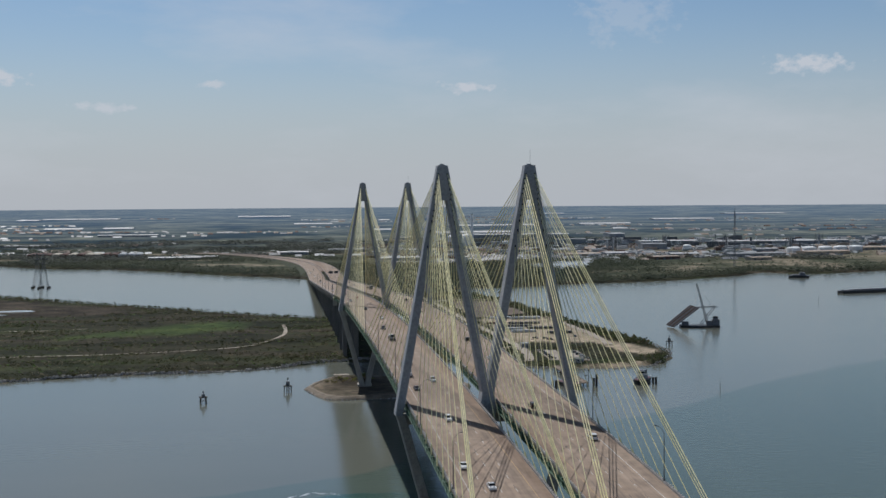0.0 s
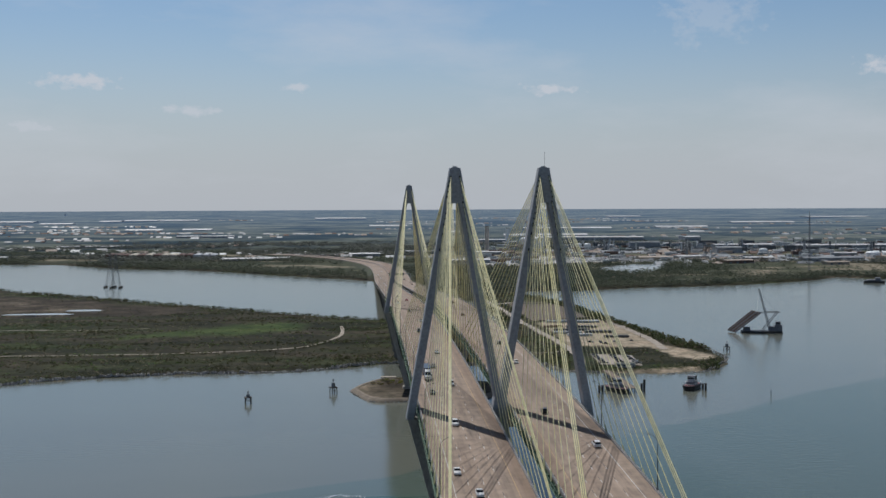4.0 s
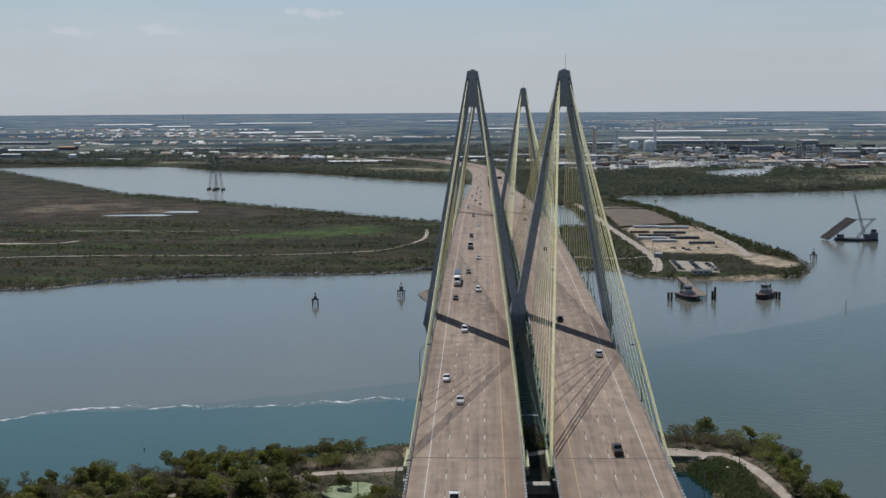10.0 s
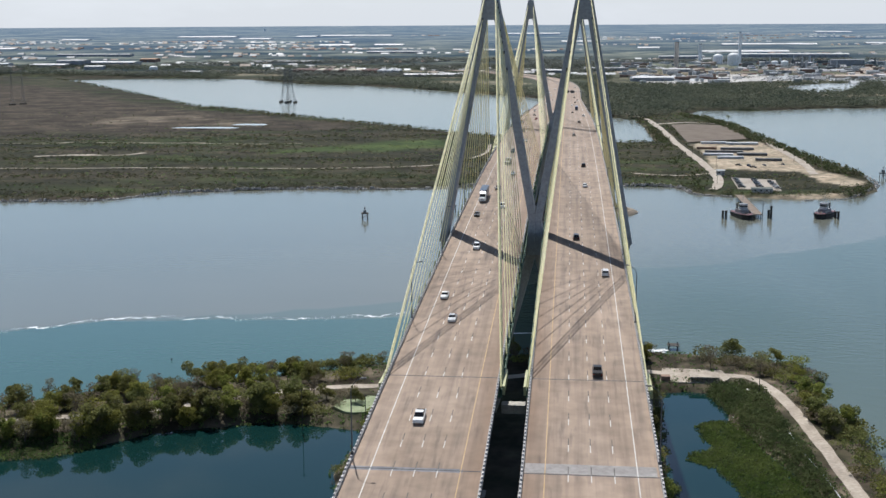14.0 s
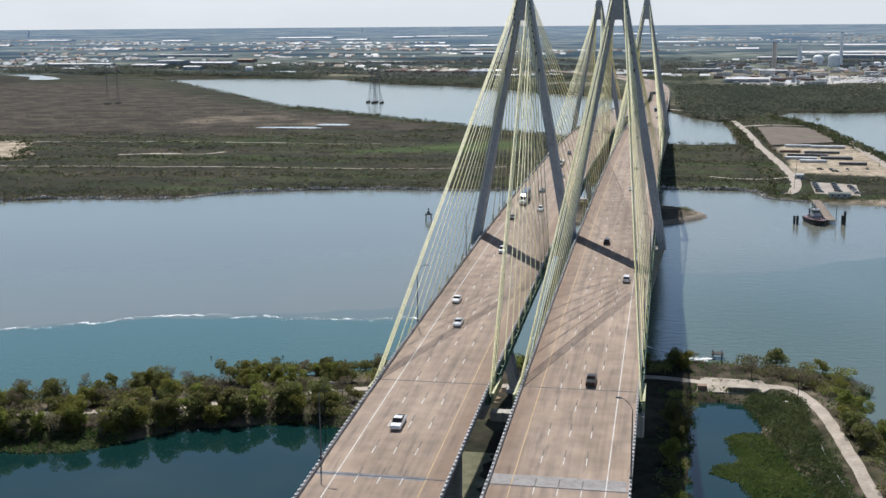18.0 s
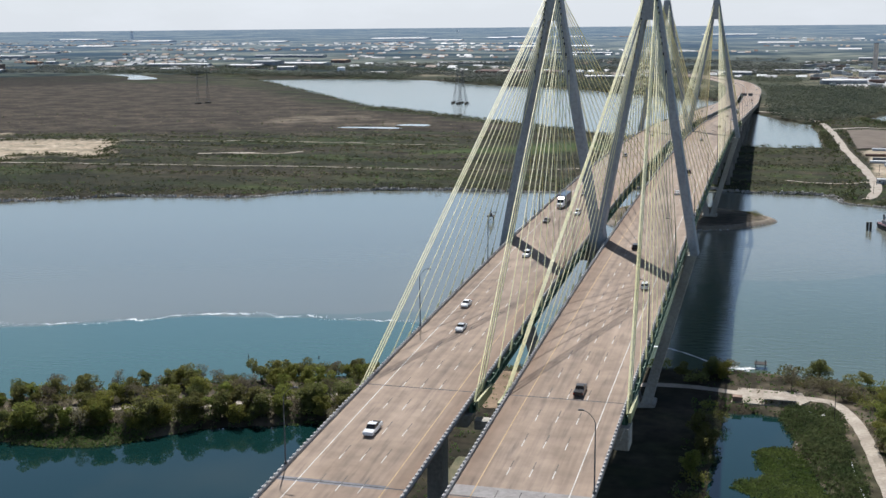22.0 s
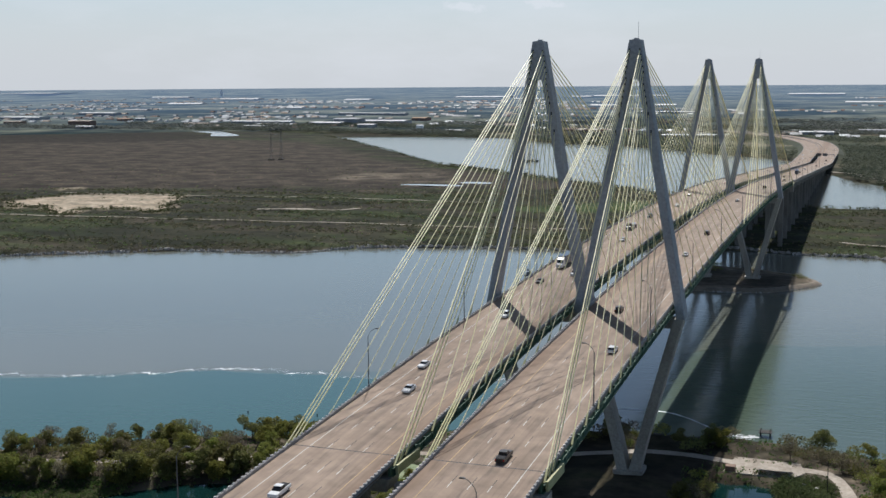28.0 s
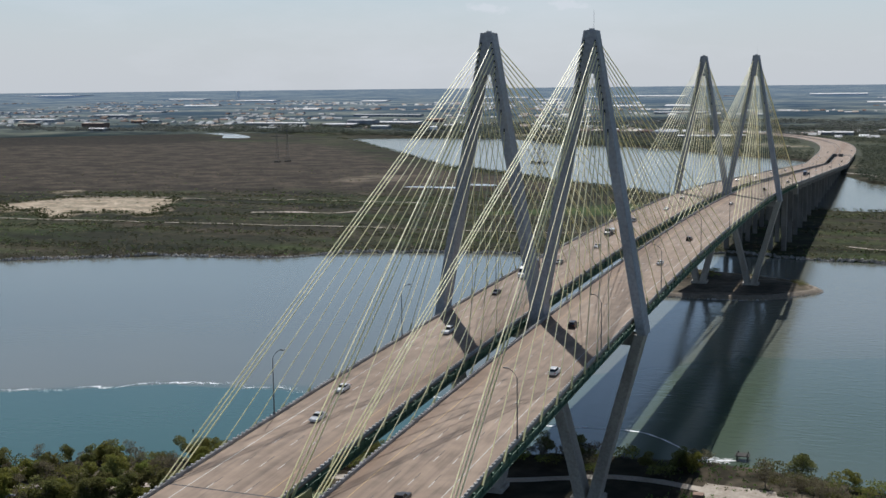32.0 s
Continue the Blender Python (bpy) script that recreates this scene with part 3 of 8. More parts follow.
BROWN = [(-2400, 900), (-900, 760), (-560, 850), (-330, 905), (-230, 940), (-300, 1040), (-520, 1230), (-720, 1450), (-1000, 1820), (-1600, 1900), (-2500, 1700)]
MUD = [(-560, 985), (-420, 965), (-360, 990), (-400, 1060), (-470, 1110), (-560, 1090)]
SAND = [(-760, 640), (-739, 723), (-696, 745), (-620, 750), (-573, 655), (-547, 600), (-549, 590), (-589, 610), (-633, 599), (-612, 551), (-633, 555), (-686, 607), (-710, 590)]
SAND_SMALL = [(-808, 781), (-787, 808), (-769, 783), (-787, 765)]
DARK_SCRUB = [(-2300, 2050), (-1739, 2375), (-1436, 2148), (-1318, 2022), (-1310, 1823), (-1379, 1723), (-1459, 1668), (-1900, 1500)]
YARD = [(126, 592), (132, 700), (127, 790), (150, 802), (196, 812), (206, 700), (205, 600), (222, 550), (230, 518), (214, 494), (197, 520), (194, 582), (160, 588)]
PARK = [(133, 540), (166, 528), (161, 466), (129, 474)]
BARE_FAR = [(560, 1500), (640, 1760), (980, 1900), (1500, 2150), (2300, 2500), (2500, 2200), (1200, 1650), (800, 1470)]
WORKS = [(110, 1860), (300, 1850), (400, 1900), (620, 2000), (980, 1900), (1700, 2200), (2300, 2500), (2000, 3100), (900, 3000), (110, 2900)]
SHORE_PATCH = [(130, 442), (170, 436), (205, 452), (196, 462), (160, 452)]


def grid_mesh(name, X, Y, Z):
    """A sheet closed round the middle from rows of corners."""
    na, nr = X.shape
    verts = np.stack([X, Y, Z], -1).reshape(-1, 3)
    i = np.arange(na)[:, None]
    j = np.arange(nr - 1)[None, :]
    a, b = i * nr + j, ((i + 1) % na) * nr + j
    faces = np.stack([a, a + 1, b + 1, b], -1).reshape(-1, 4)
    me = bpy.data.meshes.new(name)
    me.vertices.add(len(verts))
    me.vertices.foreach_set("co", verts.ravel())
    me.loops.add(faces.size)
    me.loops.foreach_set("vertex_index", faces.ravel().astype(np.int32))
    me.polygons.add(len(faces))
    me.polygons.foreach_set("loop_start", np.arange(0, faces.size, 4, dtype=np.int32))
    me.polygons.foreach_set("use_smooth", np.ones(len(faces), bool))
    me.update(calc_edges=True)
    return me


def backdrop_sheet(X, Y, Z, tx, ty):
    """The farthest land, three kilometres and more away, its haze put in as emission."""
    me = grid_mesh("backdrop", X, Y, Z)
    true = np.stack([tx.ravel(), ty.ravel(), np.zeros(tx.size)], -1).astype(np.float32)
    me.attributes.new("true_place", "FLOAT_VECTOR", "POINT").data.foreach_set("vector", true.ravel())
    m = bpy.data.materials.new("distant_land")
    m.use_nodes = True
    n, l = m.node_tree.nodes, m.node_tree.links
    p = n["Principled BSDF"]
    p.inputs["Roughness"].default_value = 1.0
    p.inputs["Specular IOR Level"].default_value = 0.0
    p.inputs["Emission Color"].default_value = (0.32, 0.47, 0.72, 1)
    at = n.new("ShaderNodeAttribute")
    at.attribute_name = "true_place"

    def layer(scale, lo, hi, c0, c1, detail):
        t = n.new("ShaderNodeTexNoise")
        t.inputs["Scale"].default_value, t.inputs["Detail"].default_value = scale, detail
        l.new(at.outputs["Vector"], t.inputs["Vector"])
        r = n.new("ShaderNodeValToRGB")
        r.color_ramp.elements[0].position, r.color_ramp.elements[1].position = lo, hi
        r.color_ramp.elements[0].color, r.color_ramp.elements[1].color = (*c0, 1), (*c1, 1)
        l.new(t.outputs["Fac"], r.inputs[0])
        return r.outputs[0]

    broad = layer(0.0021, 0.40, 0.60, (0.012, 0.020, 0.016), (0.120, 0.125, 0.090), 9.0)
    small = layer(0.011, 0.34, 0.66, (0.34, 0.37, 0.36), (1.75, 1.7, 1.6), 6.0)
    mu = n.new("ShaderNodeMixRGB")
    mu.blend_type = "MULTIPLY"
    mu.inputs[0].default_value = 1.0
    l.new(broad, mu.inputs[1])
    l.new(small, mu.inputs[2])
    l.new(mu.outputs[0], p.inputs["Base Color"])
    # Blue glow that grows with distance imitates haze.
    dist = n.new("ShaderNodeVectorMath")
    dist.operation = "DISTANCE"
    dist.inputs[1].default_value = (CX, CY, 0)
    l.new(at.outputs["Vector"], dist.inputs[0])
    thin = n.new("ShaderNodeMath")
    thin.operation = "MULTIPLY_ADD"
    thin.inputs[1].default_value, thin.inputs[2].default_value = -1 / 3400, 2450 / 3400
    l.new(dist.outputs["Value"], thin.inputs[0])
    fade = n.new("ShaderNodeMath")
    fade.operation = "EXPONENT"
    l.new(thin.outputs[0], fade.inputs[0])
    haze_glow = n.new("ShaderNodeMapRange")
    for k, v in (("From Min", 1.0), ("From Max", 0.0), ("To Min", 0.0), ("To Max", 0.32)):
        haze_glow.inputs[k].default_value = v
    l.new(fade.outputs[0], haze_glow.inputs["Value"])
    l.new(haze_glow.outputs[0], p.inputs["Emission Strength"])
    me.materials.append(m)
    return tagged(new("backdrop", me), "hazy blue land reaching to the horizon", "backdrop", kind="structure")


def land_sheet():
    fine = np.radians(np.arange(-48, 36.01, 0.17))
    rest = np.radians(np.arange(39, 312, 3.0))
    ang = np.concatenate([fine, rest])
    rad = np.concatenate([[40, 90], np.geomspace(130, R0, 380), np.linspace(R0, R1, 75)[1:]])
    A, R = np.meshgrid(ang, rad, indexing="ij")
    S = far_scale(R)
    D = R / S
    tx, ty = CX + D * np.sin(A), CY + D * np.cos(A)
    h = ground_height(tx, ty)
    X, Y, Z = CX + R * np.sin(A), CY + R * np.cos(A), EYE_H * (1 - S) + h * S
    cut = int(np.searchsorted(rad, 2960.0))
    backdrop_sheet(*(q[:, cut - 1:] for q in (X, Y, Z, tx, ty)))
    X, Y, Z, tx, ty = (q[:, :cut] for q in (X, Y, Z, tx, ty))
    me = grid_mesh("ground", X, Y, Z)
    x, y = tx.ravel(), ty.ravel()

    def soft(poly, w):
        return np.clip(poly_dist(x, y, poly) / w + 0.5 + 0.6 * wobble(x, y, w * 5, 11), 0, 1)

    bank = np.clip(poly_dist(x, y, NEAR_BANK) / 3, 0, 1) * (x * x + (y + 370) ** 2 < 1e6)
    brown = np.maximum(np.maximum(np.maximum(soft(BROWN, 40), soft(ISLET, 4)), bank * np.clip(0.6 + 0.5 * wobble(x, y, 25, 77), 0, 1)), 0.9 * np.clip(1.3 * wobble(x * 0.4, y, 90, 17) - 0.05, 0, 1))
    # Pale bank soil stops short of the bridge, so its shade is painted darker.
    soil = np.maximum.reduce([np.clip(poly_dist(x, y, SAND) / 12 + 0.6 + 0.5 * wobble(x, y * 1.5, 70, 5) + 0.7 * wobble(x, y, 24, 15), 0, 1) * (poly_dist(x, y, SAND) > -14), soft(SAND_SMALL, 8), bank * (np.abs(x - 5) > 45) * np.clip(0.14 + 0.3 * wobble(x, y, 18, 78), 0, 0.4), soft(YARD, 3), soft(MUD, 14) * np.clip(0.12 + 0.5 * wobble(x, y, 90, 6), 0, 0.32), soft(SHORE_PATCH, 3) * 0.8, soft(ISLET, 4) * np.clip(0.12 + 0.6 * np.exp(-np.maximum(poly_dist(x, y, ISLET), 0) / 6) + 0.2 * wobble(x, y, 40, 2), 0, 0.75), soft(BARE_FAR, 60) * np.clip(0.2 + 0.8 * wobble(x, y, 160, 9), 0, 0.6)])
    dist = np.hypot(x - CX, y - CY)
    far = np.clip(poly_dist(x, y, MAINLAND) / 120, 0, 1)
    soil = np.maximum(soil, soft(WORKS, 50) * np.clip(0.28 + 0.5 * wobble(x * 0.6, y * 0.4, 120, 29), 0.03, 0.55))
    soil = np.maximum(soil, far * np.clip((wobble(x, y, 260, 21) - 0.42) * 2.5, 0, 0.55) * (dist < 5200))
    edge = land_distance(x, y)
    soil = np.maximum(soil, 0.3 * np.exp(-((edge - 1.2) / 1.3) ** 2) * (dist < 1400) * (dist > 700))
    rim = poly_dist(x, y, BROWN)
    mud = np.exp(-((rim - 22 + 14 * wobble(x, y, 120, 66)) / 16) ** 2) * np.clip(0.55 + 0.7 * wobble(x * 0.5, y, 80, 67), 0, 1) * (y < 1080)
    mud = np.maximum(mud, 0.75 * soft(DARK_SCRUB, 60))
    mud = (mud * (poly_dist(x, y, MARSH) > 3) * np.clip(1 - soil * 4, 0, 1)).astype(np.float32)
    me.attributes.new("wet_mud", "FLOAT", "POINT").data.foreach_set("value", mud)
    col = np.stack([brown, soil, far, np.maximum(soft(MEADOW, 20), 0.5 * np.clip(1.5 * wobble(x * 0.35, y, 70, 23) - 0.35, 0, 1) * (poly_dist(x, y, MARSH) > 0) * (poly_dist(x, y, BROWN) < 0))], -1).astype(np.float32)
    ca = me.color_attributes.new("cover", "FLOAT_COLOR", "POINT")
    ca.data.foreach_set("color", col.ravel())
    me.materials.append(LAND)
    return tagged(new("ground", me), "flat coastal land of green scrub, brown marsh and far woods", "ground", kind="structure")


land_sheet()

FOAM_LINE = [(-470, -14), (-420, -4), (-370, 6), (-330, 20), (-290, 28), (-260, 40), (-233, 49), (-206, 64), (-178, 79), (-150, 84), (-121, 88), (-92, 89), (-74, 93), (-45, 102)]
FRONT_L = [(-900, -60), (-420, 5), (-233, 49), (-206, 64), (-178, 79), (-150, 86), (-121, 95), (-92, 108), (-60, 124), (-30, 140), (0, 170), (36, 203), (63, 203), (91, 217), (115, 242), (142, 261), (220, 330), (330, 420), (600, 560), (1000, 700), (3000, 1200)]


def water_sheet():
    """One sheet of water to the horizon; silty and clear water meet along a line."""
    ang = np.concatenate([np.radians(np.arange(-48, 36.01, 0.4)), np.radians(np.arange(39, 312, 3.0))])
    rad = np.concatenate([[2], np.geomspace(60, 330, 20)[:-1], np.linspace(330, 800, 236)[:-1], np.geomspace(800, R0, 60), np.linspace(R0, R1, 20)[1:]])
    A, R = np.meshgrid(ang, rad, indexing="ij")
    S = far_scale(R)
    D = R / S
    x, y = (CX + D * np.sin(A)).ravel(), (CY + D * np.cos(A)).ravel()
    na, nr = A.shape
    verts = np.stack([CX + R * np.sin(A), CY + R * np.cos(A), EYE_H * (1 - S) - 0.02 - 3.0 * (S < 1)], -1).reshape(-1, 3)
    i = np.arange(na)[:, None]
    j = np.arange(nr - 1)[None, :]
    a, b = i * nr + j, ((i + 1) % na) * nr + j
    faces = np.stack([a, a + 1, b + 1, b], -1).reshape(-1, 4)
    me = bpy.data.meshes.new("water")
    me.from_pydata(verts.tolist(), [], faces.tolist())
    fx, fy = zip(*FRONT_L)
    clear = np.clip((np.interp(x, fx, fy) + 4 * wobble(x, y, 60, 13) - y) / 3.0 + 0.5, 0, 1) * np.interp(x, [0, 90, 170, 400], [0.42, 0.38, 0.3, 0.3])
    gx, gy = zip(*FOAM_LINE)
    clear = np.maximum(clear, np.clip((np.interp(x, gx, gy) - 0.5 + 1.5 * wobble(x, y, 30, 14) - y) / 2.5 + 0.5, 0, 1) * np.interp(x, [-42, 15], [1.0, 0.0]))
    pond = np.clip(np.maximum(poly_dist(x, y, POND_L), poly_dist(x, y, POND_R)) / 2 + 3, 0, 1)
    green = np.clip(1 - np.hypot((x - 75) / 110, (y - 110) / 170), 0, 0.85) * (x > -10)
    green = np.maximum(green, np.clip((np.interp(x, fx, fy) + 4 * wobble(x, y, 60, 13) - y) / 3.0 + 0.5, 0, 1) * np.interp(x, [60, 140], [0.0, 0.6]))
    col = np.stack([clear, pond, green, np.ones(len(x))], -1).astype(np.float32)
    ca = me.color_attributes.new("water_kind", "FLOAT_COLOR", "POINT")
    ca.data.foreach_set("color", col.ravel())
    me.materials.append(WATER)
    return tagged(new("water", me), "calm silty river water meeting clearer teal water", "water", kind="structure")


water_sheet()

# ---------------------------------------------------------------- the bridge
HALF, INNER, SPAN, SIDE = 26.9, 3.05, 381.0, 147.0
AXIS = 14.65


def deck_z(y):
    c = SPAN / 2
    u = abs(y - c)
    if u <= 390:
        return 57.2 - 7.5e-5 * u * u
    z = 57.2 - 7.5e-5 * 390 ** 2 - 0.05 * (u - 390)
    return max(z, 8.0) if y > c else z


def line_x(y):
    return -max(y - 1480, 0) ** 3 / 2.6e6


def deck_strip(x0, x1, y0, y1, step, lift=0.0, thick=0.0):
    """A ribbon that follows the roadway between two offsets from its middle line."""
    s = Shape()
    n = max(1, int(math.ceil((y1 - y0) / step)))
    rings = []
    for i in range(n + 1):
        y = y0 + (y1 - y0) * i / n
        z, c = deck_z(y) + lift, line_x(y)
        rings.append([(c + x0, y, z - thick), (c + x1, y, z - thick), (c + x1, y, z), (c + x0, y, z)] if thick else [(c + x0, y, z), (c + x1, y, z)])
    if thick:
        return s.loft(rings)
    for i in range(n):
        s.add(rings[i] + rings[i + 1], [(0, 1, 3, 2)])
    return s


bridge = empty("cable_stayed_bridge", label="twin-deck cable-stayed bridge with grey diamond towers and yellow cables", category="bridge")


def rect(x0, x1, y0, y1, z, b=0.25):
    return [(x0 + b, y0, z), (x1 - b, y0, z), (x1, y0 + b, z), (x1, y1 - b, z), (x1 - b, y1, z), (x0 + b, y1, z), (x0, y1 - b, z), (x0, y0 + b, z)]


TOP, APEX, NOTCH, KNEE, FOOT = 133.3, 122.0, 61.0, 51.0, 3.0


def outer_at(z):
    return 1.7 + (AXIS - 1.7) * (TOP - z) / (TOP - NOTCH)


def depth_at(z):
    return 2.4 + 0.9 * (TOP - z) / (TOP - KNEE)


HOLES = [130.3, 128.7, 127.1, 125.3, 123.7, 121.9, 120.2, 118.3, 116.5, 114.5, 111.4, 106.2]


# Near-black blocks on the solid legs stand in for shaded cable holes.
SLOT = {q: Shape().box(0, 0, 0, 0.55, 0.3, 0.9 if q else 1.6, bevel=0.08).mesh("cable_slot", DARK) for q in (True, False)}


def tower(ax, y, side):
    tw = part("tower", Shape().box(0, 0, 0.08, 2.2, 3.4, 0.16, bevel=0.3).box(0, 0, 0.3, 0.8, 0.8, 0.3), CONC, bridge, "grey concrete diamond-shaped tower with a blunt head")
    tw.location = (ax, y, TOP)
    th = 2.6
    for sgn in (-1, 1):
        inside = sgn * ax < 0
        leg = Shape()
        rings = []
        for z in (KNEE, 54, NOTCH, 75, 90, 105, APEX):
            o, d = outer_at(z), depth_at(z)
            i = o - th
            if inside and z < NOTCH:
                o = AXIS - 0.02
            x0, x1 = sorted((sgn * i, sgn * o))
            rings.append(rect(x0, x1, -d, d, z - TOP))
        leg.loft(rings)
        part("leg", leg, CONC, tw)
        for z in HOLES:
            xx = sgn * (outer_at(z) - (0.75 if z > APEX + 0.4 else 1.3))
            for f in (-1, 1):
                part("cable_slot", SLOT[z > 115], None, tw).location = (xx, f * (depth_at(z) - 0.13), z - TOP)
        low = Shape()
        rings = []
        for z, o, w in ((FOOT, 3.6, 3.4), (12, 5.6, 3.2), (KNEE - 4, 14.9, 3.0), (KNEE, 16.0 if not inside else AXIS - 0.02, 3.1)):
            x0, x1 = sorted((sgn * o, sgn * (o - w)))
            rings.append(rect(x0, x1, -3.1, 3.1, z - TOP))
        low.loft(rings)
        part("lower_leg", low, CONC_OLD, tw)
    head = Shape()
    rings = []
    for z in (APEX - 0.2, 127, TOP - 0.5, TOP):
        o = outer_at(z)
        rings.append(rect(-o, o, -depth_at(z) + 0.02, depth_at(z) - 0.02, z - TOP, 0.12))
    head.loft(rings)
    part("head", head, CONC, tw)
    part("footing", Shape().loft([rect(-4.6, 4.6, -4.0, 4.0, z - TOP, 0.6) for z in (-1.0, FOOT)]), CONC_OLD, tw)
    part("cross_beam", Shape().box(0, 0, KNEE - 1.6 - TOP, 2 * 13.4, 4.4, 3.0), CONC_OLD, tw)
    part("mast", Shape().tube((side * 0.5, 0.3, 0.0), (side * 0.5, 0.3, 5.2 if ax > 0 else 1.0), 0.045, 5), STEEL, tw, "thin metal mast")
    part("guard_rail", Shape().loft([[(1.4 * math.cos(a * math.pi / 4) * k, 1.7 * math.sin(a * math.pi / 4) * k, z) for a in range(8)] for k, z in ((0.55, 0.1), (0.55, 0.55), (0.5, 0.55), (0.5, 0.1))], caps=False), STEEL, tw)
    return tw


for ty in (0.0, SPAN):
    for ax in (-AXIS, AXIS):
        tower(ax, ty, 1 if ax > 0 else -1)
    link = Shape()
    link.loft([rect(-2.62, 2.62, -3.2, 3.2, KNEE - 4.0), rect(-2.62, 2.62, -3.2, 3.2, 54), rect(-1.6, 1.6, -3.15, 3.15, NOTCH - 0.6), rect(-0.9, 0.9, -3.1, 3.1, NOTCH)])
    lk = part("tower_link", link, CONC, bridge, "grey block that joins the two inner legs")
    lk.location = (0, ty, 0)

# stay cables: twelve to a side in each of the four planes of each tower
CAB = {}


def stay(x, ty, ax, direction, k):
    z_top = HOLES[k]
    y_end = (SIDE - [-1.0, 2.0, 5.0, 20, 32, 44, 56, 68, 80, 92, 104, 116][k]) if (direction < 0) == (ty == 0) else (SPAN / 2 - 6 - 15.0 * k)
    y_end = ty + direction * max(y_end, 12)
    sgn = 1 if abs(x) > AXIS else -1
    sgn *= 1 if ax > 0 else -1
    inner = outer_at(z_top) - (0.75 if z_top > APEX + 0.4 else 1.3)
    top = (ax + sgn * inner, ty + direction * (depth_at(z_top) - 0.1), z_top)
    end = (x, y_end, deck_z(y_end) - 0.6)
    c = part("stay_cable", Shape().tube(end, top, 0.145 if k < 3 else 0.105, 6), CABLE, bridge)
    a = Vector(end)
    d = (Vector(top) - a).normalized()
    part("anchor_pipe", Shape().tube(a, a + d * 3.4, 0.24, 8), CABLE_PIPE, c)
    return c


CABLE_PIPE = mat("anchor_pipe_paint", (0.36, 0.36, 0.18), (0.46, 0.45, 0.24), 0.3, 0.5)
for ty in (0.0, SPAN):
    for ax in (-AXIS, AXIS):
        for x in ((-HALF - 0.35, -INNER + 0.35) if ax < 0 else (INNER - 0.35, HALF + 0.35)):
            for direction in (-1, 1):
                for k in range(12):
                    stay(x, ty, ax, direction, k)

